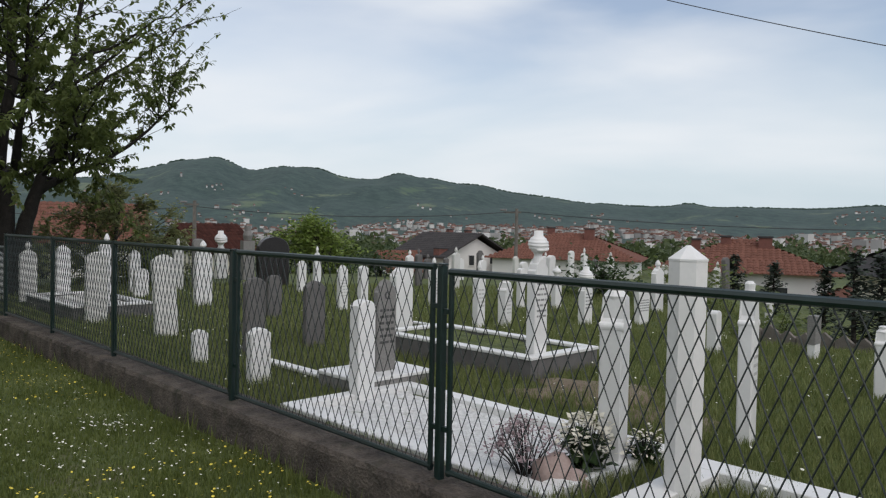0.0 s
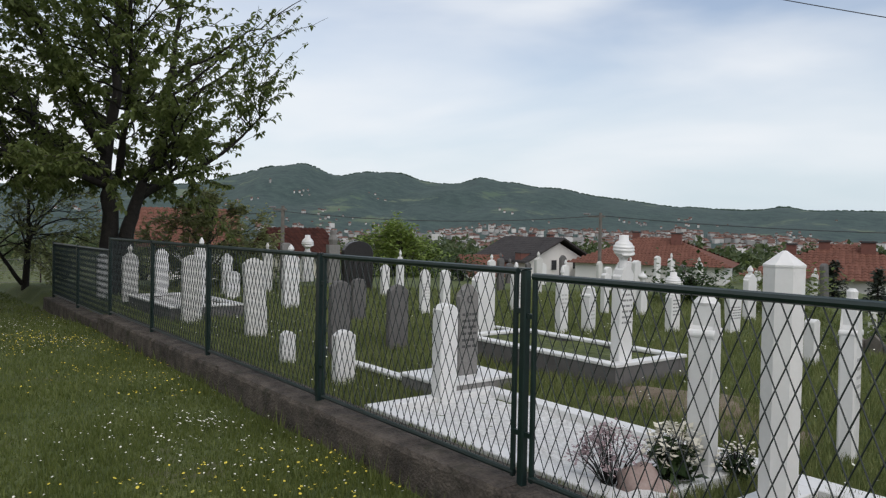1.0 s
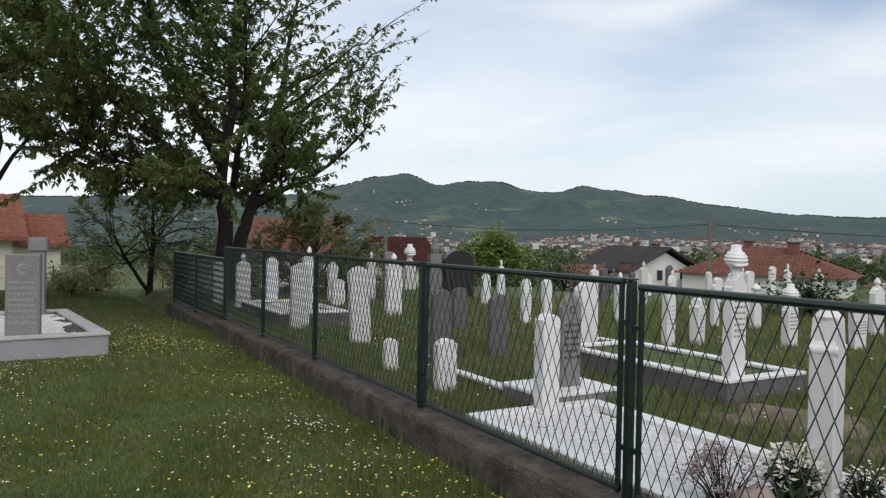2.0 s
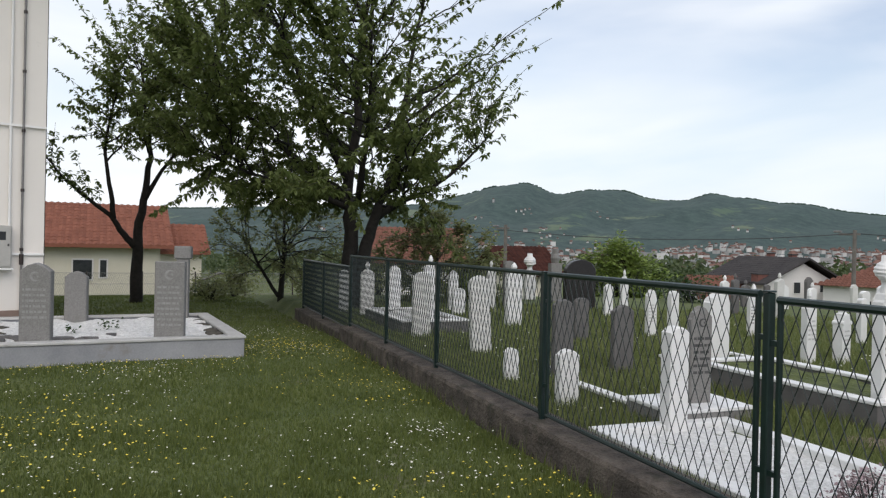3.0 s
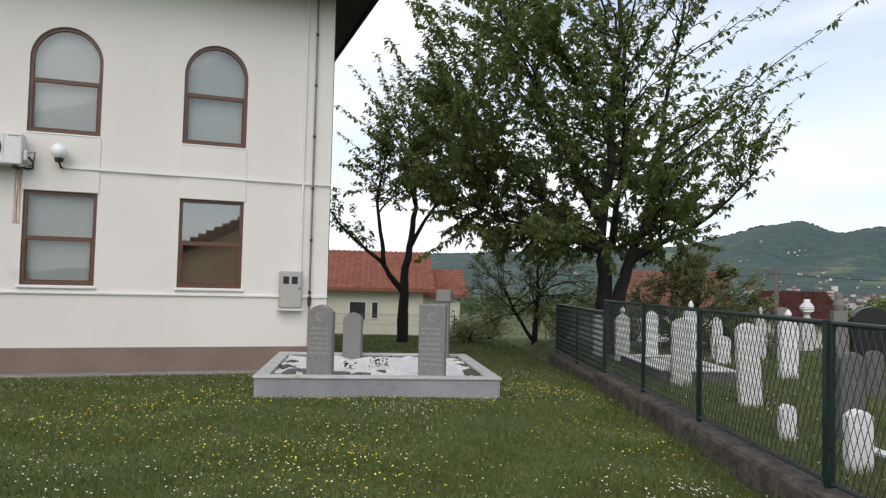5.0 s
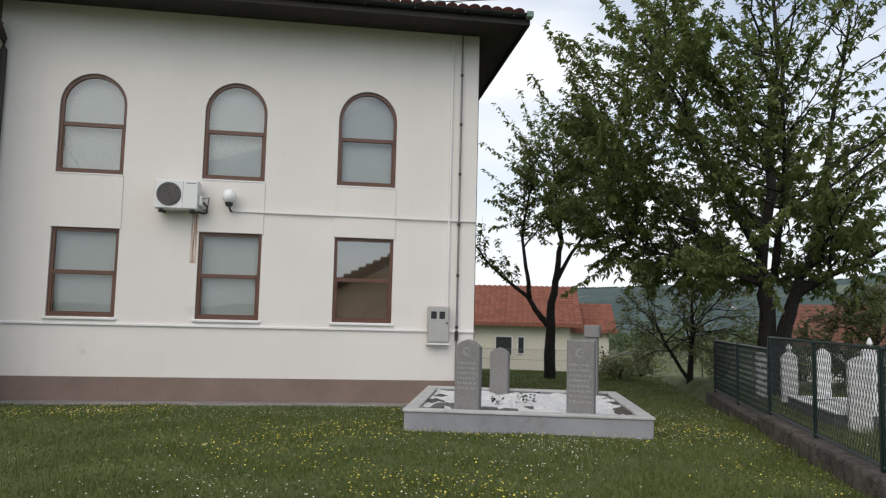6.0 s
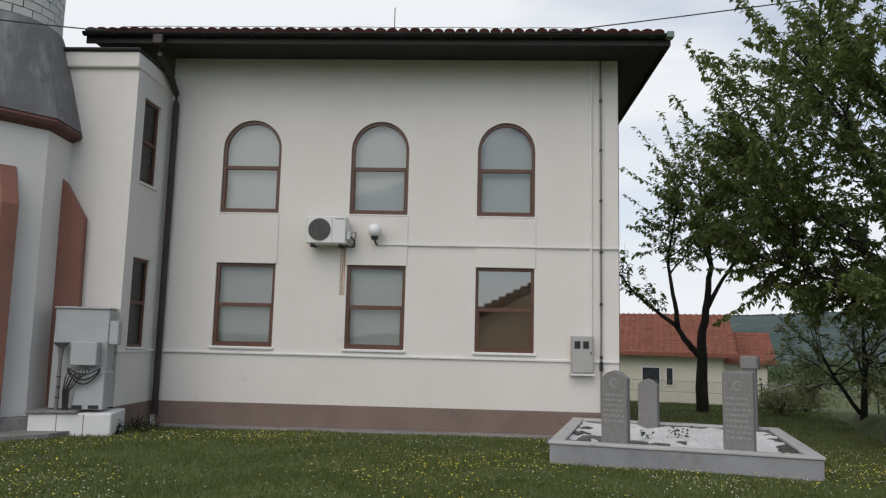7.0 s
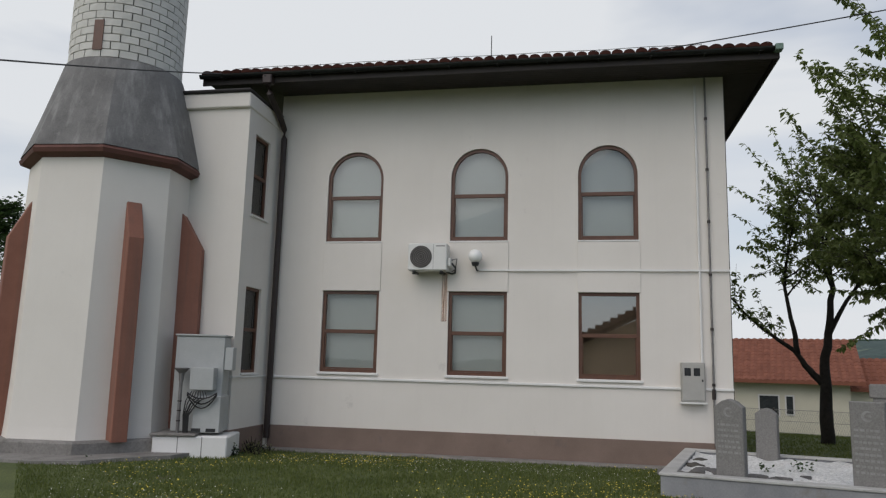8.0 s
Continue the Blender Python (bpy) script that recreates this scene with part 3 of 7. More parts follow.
def eaves_and_roof():
    x1, y0, y1, z = WX + 1.03, LEFT - 1.35, RIGHT + 0.8, 7.28
    x0 = DEEP - 0.8
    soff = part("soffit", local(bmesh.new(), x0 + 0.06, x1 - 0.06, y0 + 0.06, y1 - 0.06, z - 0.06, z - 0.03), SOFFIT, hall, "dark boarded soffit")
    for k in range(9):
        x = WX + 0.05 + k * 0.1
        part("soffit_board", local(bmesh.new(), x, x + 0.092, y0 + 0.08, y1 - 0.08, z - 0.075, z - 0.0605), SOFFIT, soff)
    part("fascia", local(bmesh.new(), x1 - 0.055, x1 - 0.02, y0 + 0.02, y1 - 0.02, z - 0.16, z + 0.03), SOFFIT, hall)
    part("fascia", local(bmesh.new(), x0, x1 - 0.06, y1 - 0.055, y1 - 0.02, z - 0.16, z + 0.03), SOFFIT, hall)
    # sloping roof planes meeting in a ridge
    bm = bmesh.new()
    rise, mid = 1.9, (y0 + y1) / 2
    run = (y1 - y0) / 2
    P = [(x1, y0, z), (x1, y1, z), (x0, y1, z), (x0, y0, z), (x1 - run, mid, z + rise), (x0 + run, mid, z + rise)]
    v = [bm.verts.new((a - WX, b - LEFT, c + 0.03)) for a, b, c in P]
    for f in ((0, 1, 4), (1, 2, 5, 4), (2, 3, 5), (3, 0, 4, 5), (0, 3, 2, 1)):
        bm.faces.new([v[k] for k in f])
    roof = part("roof", bm, ROOF_OLD, hall, "weathered brown clay tile roof")
    bm = bmesh.new()
    n, r = 8, 0.075
    for side in (0, 1):
        x = 0.0 if side == 0 else -0.42
        for k in range(n + 1):
            a = math.pi * k / n
            bm.verts.new((x, 1.35 * r * math.cos(a), r * math.sin(a) * 0.9 - 0.005 + (0.0 if side == 0 else 0.13)))
        for k in range(n, -1, -1):
            a = math.pi * k / n
            bm.verts.new((x, 1.15 * r * math.cos(a), 0.5 * r * math.sin(a) * 0.9 - 0.05 + (0.0 if side == 0 else 0.10)))
    bm.verts.ensure_lookup_table()
    m = 2 * (n + 1)
    for k in range(m):
        j = (k + 1) % m
        bm.faces.new((bm.verts[k], bm.verts[j], bm.verts[m + j], bm.verts[m + k]))
    bm.faces.new([bm.verts[k] for k in range(m)])
    first = part("roof_tile", bm, ROOF_OLD, roof)
    rng = random.Random(7)
    count = int((y1 - y0) / 0.215)
    for k in range(count):
        ob = first if k == 0 else new("roof_tile", first.data)
        ob.parent = roof
        ob.location = (x1 - WX + 0.05 + rng.uniform(-0.012, 0.012), y0 - LEFT + 0.11 + k * 0.215, z + 0.075 + rng.uniform(-0.006, 0.006))
        ob.rotation_euler = (rng.uniform(-0.04, 0.04), 0, rng.uniform(-0.03, 0.03))
    # half-round gutter with brackets, its end in green copper
    bm = bmesh.new()
    pts = [(0.075 + 0.07 * math.cos(a), 0.07 * math.sin(a)) for a in np.linspace(math.pi, 2 * math.pi, 9)]
    rows = [[bm.verts.new((x1 - WX - 0.02 + x, y, z + 0.02 + h)) for x, h in pts] for y in (y0 - LEFT, y1 - LEFT - 0.12)]
    for a, b in zip(range(8), range(1, 9)):
        bm.faces.new((rows[0][a], rows[0][b], rows[1][b], rows[1][a]))
    bmesh.ops.solidify(bm, geom=list(bm.faces), thickness=0.006)
    gut = part("gutter", bm, GUTTER, hall, "dark half-round gutter")
    part("gutter_end", local(bmesh.new(), x1 - 0.03, x1 + 0.14, y1 - 0.119, y1 + 0.01, z - 0.055, z + 0.06, 0.01), PATINA, gut, "green patinated gutter end")
    for k in range(12):
        y = y0 + 0.5 + k * 0.93
        part("bracket", local(bmesh.new(), x1 - 0.03, x1 + 0.136, y - 0.012, y + 0.012, z - 0.065, z - 0.052), GUTTER, gut)
    # lightning wire along the eave on little stands, and its rod
    wire = part("lightning_wire", tubed([(x1 - WX - 0.25, y0 - LEFT + 0.6 + k * 0.92, z + 0.27 + 0.015 * (k % 2)) for k in range(11)], 0.006, 5), GUTTER, hall)
    for k in range(11):
        y = y0 - LEFT + 0.6 + k * 0.92
        part("wire_stand", tubed([(x1 - WX - 0.25, y, z + 0.05), (x1 - WX - 0.25, y, z + 0.29)], 0.006, 5), GUTTER, wire)
    part("lightning_rod", tubed([(x1 - WX - 0.4, 4.55, z + 0.05), (x1 - WX - 0.4, 4.55, z + 0.75)], 0.009, 6), GUTTER, hall)
    # downpipe with a hopper at the building's corner
    px, py = 0.11, 0.12
    part("downpipe", tubed([(x1 - WX + 0.02, py, z), (x1 - WX + 0.02, py, z - 0.22), (x1 - WX - 0.05, py, z - 0.36), (px + 0.2, py, z - 0.72), (px + 0.03, py, z - 0.86), (px, py, z - 1.05), (px, py, 3.0), (px, py, 0.1)], 0.062, 10), PIPE_DARK, hall, "dark brown round downpipe")
    part("hopper", local(bmesh.new(), x1 - 0.05, x1 + 0.12, LEFT + 0.02, LEFT + 0.22, z - 0.22, z - 0.02, 0.02), PIPE_DARK, hall)
    part("conduit", tubed([(0.03, 2.10 - LEFT, 7.05), (0.03, 2.10 - LEFT, 1.0)], 0.022, 8), BAND, hall, "white surface conduit")
    gas = part("rain_pipe", tubed([(0.05, 2.285 - LEFT, 7.2), (0.05, 2.285 - LEFT, 0.3)], 0.019, 8), PIPE_GREY, hall, "thin grey steel pipe")
    for k in range(6):
        part("pipe_clip", tubed([(0.05, 2.285 - LEFT, 1.35 + k * 1.0), (0.05, 2.285 - LEFT, 1.40 + k * 1.0)], 0.03, 8), PIPE_DARK, gas)
    part("gas_valve", tubed([(0.05, 2.285 - LEFT, 1.12), (0.05, 2.285 - LEFT, 1.3)], 0.034, 8), PIPE_DARK, gas)
    part("cable_duct", local(bmesh.new(), WX + 0.024, WX + 0.052, -2.02, RIGHT, 3.44, 3.478), BAND, hall, "thin white cable duct")
    part("corner_edge", local(bmesh.new(), WX - 0.02, WX + 0.004, RIGHT + 0.002, RIGHT + 0.012, 0.36, 7.2), PIPE_DARK, hall)


eaves_and_roof()


def annex():
    """The low stair wing that stands forward beside the hall, with two windows in its flank."""
    a = thing("stair_wing", pose(-12.62, LEFT, 0), "white rendered stair wing joining the minaret", "building")
    d, top = 1.51, 6.42
    win = [(1.37, 3.0), (4.40, 6.0)]
    bm = bmesh.new()
    xs, zs = [-d, -1.02, -0.33, 0.0], [-0.5, win[0][0], win[0][1], win[1][0], win[1][1], top]
    for i in range(3):
        for j in range(5):
            if i == 1 and j in (1, 3):
                continue
            box(bm, xs[i], xs[i + 1], -0.3, 0, zs[j], zs[j + 1])
    box(bm, -0.3, 0.0, -3.2, -0.3, -0.5, top)
    bmesh.ops.remove_doubles(bm, verts=bm.verts, dist=0.001)
    part("wing_wall", bm, PLASTER, a)
    part("wing_back", boxed(-d, -0.302, -3.2, -0.302, -0.5, -0.45), CONCRETE, a)
    part("cornice", boxed(-d, 0.08, -3.25, 0.025, top, top + 0.30, 0.02), PLASTER, a)
    part("wing_roof", boxed(-d, 0.14, -3.3, 0.045, top + 0.302, top + 0.36, 0.02), ROOF_GREY, a, "dark sheet roof edge")
    part("wing_plinth", boxed(-d + 0.05, 0.02, -0.1, 0.022, -0.5, 0.35, 0.006), PLINTH, a)
    part("wing_band", boxed(-d + 0.05, 0.02, -0.05, 0.026, 1.275, 1.315, 0.006), BAND, a)
    for z0, z1 in win:
        w = thing("window", None, "tall brown framed stair window")
        w.parent = a
        w.matrix_basis = pose(-0.675, -0.08, z0)
        h = z1 - z0
        fr = bmesh.new()
        for b in ((-0.345, -0.29, 0, h), (0.29, 0.345, 0, h), (-0.29, 0.29, 0, 0.055), (-0.29, 0.29, h - 0.055, h), (-0.29, 0.29, h * 0.5 - 0.03, h * 0.5 + 0.03)):
            box(fr, b[0], b[1], -0.03, 0.03, b[2], b[3])
        part("window_frame", fr, FRAME_BROWN, w)
        pane = part("pane", boxed(-0.29, 0.29, -0.004, 0.0, 0.05, h - 0.05), GLASS, w)
        pane.visible_shadow = False
        part("blind", boxed(-0.34, 0.34, -0.052, -0.044, 0.0, h), BLIND, w)
        part("sill", boxed(-0.37, 0.37, -0.02, 0.12, -0.045, -0.004, 0.006), BAND, w)
        part("reveal_back", boxed(-0.4, 0.4, -0.215, -0.205, -0.1, h + 0.1), ROOM_DARK, w)


annex()


def minaret():
    C, R = (-12.25, -8.80), 1.50
    t = thing("minaret", pose(C[0], C[1], 0, 0, 0, 0), "white octagonal minaret base with grey cone and block shaft", "minaret")
    turn = radians(27)
    part("base_slab", lathe(bmesh.new(), [(R + 0.27, -0.4), (R + 0.27, 0.22), (R + 0.24, 0.25)], 8, turn), CONCRETE, t, "rough terrazzo base slab")
    part("base_shaft", lathe(bmesh.new(), [(R + 0.06, 0.251), (R + 0.045, 0.45), (R + 0.02, 1.2), (R - 0.02, 5.02)], 8, turn), PLASTER, t, "white rendered octagonal base")
    part("cornice", lathe(bmesh.new(), [(R - 0.02, 5.0), (R + 0.15, 5.06), (R + 0.18, 5.13), (R + 0.14, 5.19)], 8, turn), CORNICE_RED, t, "dark red cornice ring")
    rng = random.Random(17)
    ring = [(2.3 + rng.uniform(-0.14, 0.16), 2 * math.pi * k / 22) for k in range(22)]
    bm = bmesh.new()
    lo, hi = ([bm.verts.new((r * math.cos(a), r * math.sin(a), h)) for r, a in ring] for h in (-0.4, 0.05))
    bm.faces.new(hi)
    for k in range(22):
        bm.faces.new((lo[k], lo[(k + 1) % 22], hi[(k + 1) % 22], hi[k]))
    part("apron", bm, CONCRETE, t, "rough concrete apron at the foot")
    bm, segs, rings = bmesh.new(), 48, []
    for k in range(9):
        f, ring = k / 8, []
        for j in range(segs):
            a = 2 * math.pi * j / segs
            b = (a + math.pi / 8) % (math.pi / 4) - math.pi / 8
            flat = math.cos(math.pi / 8) / math.cos(math.pi / 8 - abs(b))
            r = (R + 0.16) * flat * (1 - f) + 1.07 * f
            ring.append(bm.verts.new((r * math.cos(a + turn), r * math.sin(a + turn), 5.192 + 1.78 * f)))
        rings.append(ring)
    for p, q in zip(rings, rings[1:]):
        for j in range(segs):
            bm.faces.new((p[j], p[(j + 1) % segs], q[(j + 1) % segs], q[j]))
    bm.faces.new(rings[-1])
    part("cone", bm, LEAD, t, "streaked grey sheet-metal cone")
    part("shaft_core", lathe(bmesh.new(), [(0.955, 6.8), (0.955, 9.55)], 32), MORTAR, t)
    for k in range(4):
        a = radians(101) if k == 1 else turn + math.pi / 8 + k * math.pi / 2
        out = 0.11 if k == 1 else 0
        bm = prism(bmesh.new(), [(0, 0.2), (0.38 + out, 0.2), (0.32 + out, 3.6), (0.0, 4.3)], -0.13, 0.13, bevel=0.012)
        ob = part("buttress", bm, BUTTRESS, t, "brick-red painted buttress fin")
        ob.matrix_basis = pose((R * math.cos(math.pi / 8) - 0.03) * math.cos(a), (R * math.cos(math.pi / 8) - 0.03) * math.sin(a), 0.03, 0, 0, math.degrees(a))
    part("slit_window", boxed(0.8, 1.045, -0.09, 0.09, 7.12, 7.70), FRAME_BROWN, t, "narrow brown slit window").matrix_basis = pose(0, 0, 0, 0, 0, 5)
    return t


MINARET = minaret()


GRILLE_GREY = mat("shaded_fan_grille", (0.05, 0.046, 0.042), (0.09, 0.083, 0.076), 0.7, 8, 60, 0.2)
METER_GREY = mat("warm_grey_enamel", (0.36, 0.35, 0.325), (0.43, 0.42, 0.39), 0.5, 3, 50, 0.08, spots=((0.25, 0.24, 0.22), 3, 0.2))


def air_conditioner():
    a = thing("air_conditioner", pose(WX, -2.98, 3.365), "white outdoor air conditioner unit on wall brackets", "air conditioner")
    body = part("body", boxed(0.10, 0.42, -0.385, 0.385, 0.04, 0.57, 0.02), WHITE_PLASTIC, a)
    bm = lathe(bmesh.new(), [(0.215, 0), (0.215, 0.012), (0.195, 0.014)], 28)
    g = part("fan_grille", bm, GRILLE_GREY, body, "round dark fan grille")
    g.matrix_basis = pose(0.421, -0.125, 0.305, 0, 90, 0)
    for k in range(5):
        bm = bmesh.new()
        r = 0.04 + k * 0.037
        pts = [(r * math.cos(x), r * math.sin(x), 0) for x in np.linspace(0, 2 * math.pi, 25)]
        ob = part("grille_ring", tube(bm, pts, 0.004, 4), PIPE_GREY, body)
        ob.matrix_basis = pose(0.438, -0.125, 0.305, 0, 90, 0)
    part("panel_gap", boxed(0.4185, 0.4215, 0.115, 0.121, 0.06, 0.55), PIPE_GREY, body)
    part("badge", boxed(0.4195, 0.4225, 0.17, 0.35, 0.505, 0.525), PIPE_GREY, body)
    part("side_cover", boxed(0.14, 0.36, 0.386, 0.45, 0.12, 0.3, 0.02), WHITE_PLASTIC, body)
    for y in (-0.27, 0.27):
        part("bracket", boxed(0.0, 0.42, y - 0.02, y + 0.02, 0.005, 0.036), BLACK_PLASTIC, a)
        part("foot", boxed(0.28, 0.38, y - 0.035, y + 0.035, -0.025, 0.004, 0.006), BLACK_PLASTIC, a)
    part("hose", tubed([(0.25, 0.45, 0.2), (0.2, 0.52, 0.12), (0.1, 0.50, 0.03), (0.03, 0.42, 0.02), (0.0, 0.3, 0.06)], 0.018, 6), BLACK_PLASTIC, a, "black insulated hose")
    part("hose", tubed([(0.25, 0.45, 0.26), (0.17, 0.54, 0.3), (0.08, 0.5, 0.1), (0.0, 0.4, 0.06)], 0.012, 6), PIPE_GREY, a)


air_conditioner()


def rust_stain():
    m = bpy.data.materials.new("rust_run")
    m.use_nodes = True
    n, l = m.node_tree.nodes, m.node_tree.links
    b = n["Principled BSDF"]
    b.inputs["Base Color"].default_value = (0.46, 0.21, 0.085, 1)
    b.inputs["Roughness"].default_value = 0.9
    co, t, r = n.new("ShaderNodeTexCoord"), n.new("ShaderNodeTexNoise"), n.new("ShaderNodeMapRange")
    t.inputs["Scale"].default_value, t.inputs["Detail"].default_value = 5, 6
    stretch = n.new("ShaderNodeMapping")
    stretch.inputs["Scale"].default_value = (1.0, 9.0, 0.35)
    l.new(co.outputs["Object"], stretch.inputs[0])
    l.new(stretch.outputs[0], t.inputs["Vector"])
    r.inputs[1].default_value, r.inputs[2].default_value, r.inputs[4].default_value = 0.35, 0.75, 0.6
    l.new(t.outputs[0], r.inputs[0])
    l.new(r.outputs[0], b.inputs["Alpha"])
    return m


part("rust_stain", local(bmesh.new(), WX + 0.001, WX + 0.004, -2.76, -2.65, 2.45, 3.4), rust_stain(), hall, "rusty run below the bracket")


def globe_lamp():
    g = thing("wall_lamp", pose(WX, -2.07, 3.565), "white globe lamp on black wall bracket", "lamp")
    bm = bmesh.new()
    bmesh.ops.create_uvsphere(bm, u_segments=24, v_segments=14, radius=0.135)
    part("globe", bm, OPAL, g, "opal white globe", smooth=True).location = (0.22, 0, 0.14)
    part("collar", lathe(bmesh.new(), [(0.05, -0.05), (0.065, -0.03), (0.075, 0.02)], 14), BLACK_PLASTIC, g).location = (0.22, 0, 0)
    part("arm", tubed([(0.0, 0.02, -0.11), (0.12, 0.02, -0.12), (0.22, 0, -0.04)], 0.018, 8), BLACK_PLASTIC, g)
    part("wall_plate", boxed(0.0, 0.02, -0.05, 0.07, -0.17, -0.06, 0.004), BLACK_PLASTIC, g)


globe_lamp()


def meter_box():
    b = thing("meter_box", pose(WX, 1.92, 1.07), "grey sheet-metal electricity meter box on the wall", "meter box")
    part("body", boxed(0.0, 0.17, -0.205, 0.205, 0.0, 0.70, 0.012), METER_GREY, b)
    d = part("door", boxed(0.171, 0.183, -0.185, 0.185, 0.03, 0.67, 0.004), METER_GREY, b)
    for y in (-0.10, 0.06):
        part("meter_window", boxed(0.1835, 0.187, y - 0.055, y + 0.055, 0.46, 0.6, 0.002), DARK_GLASS, d)
    part("lock", boxed(0.1835, 0.19, 0.14, 0.165, 0.36, 0.40), BLACK_PLASTIC, d)
    part("tray", boxed(0.0, 0.2, -0.23, 0.23, -0.04, -0.004, 0.008), WHITE_PLASTIC, b)


meter_box()


def telecom_cabinet():
    c = thing("cable_cabinet", pose(-12.10, -6.64, 0, 0, 0, 14), "pale grey telecom cabinet on a concrete block by the wall", "cabinet")
    part("block", boxed(-0.55, 0.45, -0.62, 0.62, -0.3, 0.32, 0.02), BAND, c, "white painted concrete block")
    part("slab", boxed(-0.45, 0.5, -0.66, 0.1, 0.322, 0.36, 0.01), CONCRETE, c)
    body = part("body", boxed(-0.35, 0.12, -0.44, 0.40, 0.37, 2.0, 0.012), GREY_METAL, c)
    part("lid", boxed(-0.38, 0.15, -0.46, 0.42, 2.002, 2.035, 0.008), GREY_METAL, body)
    part("side_box", boxed(-0.15, 0.10, 0.402, 0.55, 1.42, 1.82, 0.01), GREY_METAL, body)
    part("lower_box", boxed(0.122, 0.36, -0.1, 0.3, 1.08, 1.46, 0.01), GREY_METAL, body)
    part("foot_box", boxed(-0.3, 0.32, -0.02, 0.44, 0.37, 0.98, 0.01), GREY_METAL, body)
    for y in (0.05, 0.3):
        part("vent", boxed(0.3215, 0.326, y - 0.08, y + 0.08, 0.38, 0.44), BLACK_PLASTIC, body)
    for y in (-0.2, 0.2):
        part("block_joint", boxed(0.4495, 0.4535, y - 0.006, y + 0.006, -0.02, 0.31), CONCRETE, c)
    pole = part("pipe", tubed([(0.3, -0.26, 0.36), (0.3, -0.26, 1.22)], 0.03, 10), PIPE_GREY, c, "galvanised pipe with funnel head")
    part("funnel", lathe(bmesh.new(), [(0.035, 1.22), (0.05, 1.36), (0.13, 1.44), (0.12, 1.45)], 14, 0, 0.3, -0.26), PIPE_GREY, pole)
    for z in (0.55, 0.72, 0.88):
        part("pipe_ring", lathe(bmesh.new(), [(0.036, z), (0.036, z + 0.02)], 12, 0, 0.3, -0.26), PIPE_DARK, pole)
    for z, sag in ((1.04, 0.10), (1.02, 0.17), (1.0, 0.22)):
        part("cable", tubed([(0.38, -0.12 + 0.5 * f, z - sag * 4 * f * (1 - f)) for f in np.linspace(0, 1, 9)], 0.012, 5), BLACK_PLASTIC, c, "black cable loop")
    for k in range(7):
        y = -0.24 + 0.06 * k
        part("cable", tubed([(0.36, y * 0.2 - 0.1, 0.37), (0.38, y * 0.25 - 0.1, 0.66), (0.42, y * 0.6 + 0.02, 0.90 - 0.03 * (k % 3)), (0.42, y * 0.9 + 0.12, 0.96), (0.37, y * 0.6 + 0.1, 1.06)], 0.010, 5), BLACK_PLASTIC, c, "black cable loop")


telecom_cabinet()

# ---------------------------------------------------------------- gravestones
def bars(parent, w, rows, face, ink, seed, top, step=0.05, tall=0.016):
    """Engraved lines that cannot be read, as thin bars on the face of a stone."""
    rng = random.Random(seed)
    for k in range(rows):
        x = -w * 0.5
        while x < w * 0.42:
            l = rng.uniform(0.02, 0.06)
            e = min(x + l, w * 0.5)
            part("inscription", boxed(x, e, face, face + 0.002, top - k * step - tall, top - k * step), ink, parent)
            x = e + rng.uniform(0.008, 0.02)


def crescent(parent, face, z, r, ink):
    bm = bmesh.new()
    pts = [(r * math.cos(a), r * math.sin(a)) for a in np.linspace(0.7, 5.6, 14)]
    pts += [(0.22 * r + 0.72 * r * math.cos(a), 0.72 * r * math.sin(a)) for a in np.linspace(5.2, 1.1, 12)]
    prism(bm, [(x, z + h) for x, h in pts], face, face + 0.002)
    part("crescent", bm, ink, parent)
    bm = bmesh.new()
    star = [((0.32 if k % 2 else 0.13) * r * math.sin(k * math.pi / 5) + 0.5 * r, z + (0.32 if k % 2 else 0.13) * r * math.cos(k * math.pi / 5)) for k in range(10)]
    prism(bm, star, face, face + 0.002)
    part("star", bm, ink, parent)


def outline(kind, w, h):
    a = w / 2
    if kind == "arch":
        return [(-a, 0), (a, 0), (a, h - 0.35 * w)] + [(a * math.cos(t), h - 0.35 * w + 0.35 * w * math.sin(t)) for t in np.linspace(0.25, math.pi - 0.25, 9)] + [(-a, h - 0.35 * w)]
    if kind == "tent":
        return [(-a, 0), (a, 0), (a, h - 0.28 * w), (a * 0.5, h - 0.08 * w), (0, h), (-a * 0.5, h - 0.08 * w), (-a, h - 0.28 * w)]
    if kind == "shoulder":
        return [(-a, 0), (a, 0), (a, h * 0.86), (a * 0.82, h * 0.88), (a * 0.7, h * 0.93), (a * 0.25, h * 0.965), (0, h), (-a * 0.25, h * 0.965), (-a * 0.7, h * 0.93), (-a * 0.82, h * 0.88), (-a, h * 0.86)]
    if kind == "wave":
        return [(-a * 0.75, 0), (a * 0.75, 0), (a * 0.7, h * 0.3), (a * 0.85, h * 0.6), (a, h * 0.9), (a * 0.96, h), (a * 0.3, h * 0.985), (-a * 0.4, h), (-a, h * 0.97), (-a * 0.9, h * 0.7), (-a * 0.7, h * 0.35)]
    if kind == "scroll":
        return [(-a, 0), (a, 0), (a, h * 0.74), (a * 0.86, h * 0.78), (a * 0.6, h * 0.81), (a * 0.55, h * 0.9), (a * 0.3, h * 0.94), (a * 0.28, h), (-a * 0.28, h), (-a * 0.3, h * 0.94), (-a * 0.55, h * 0.9), (-a * 0.6, h * 0.81), (-a * 0.86, h * 0.78), (-a, h * 0.74)]
    return [(-a, 0), (a, 0), (a, h), (-a, h)]


SEED = [0]


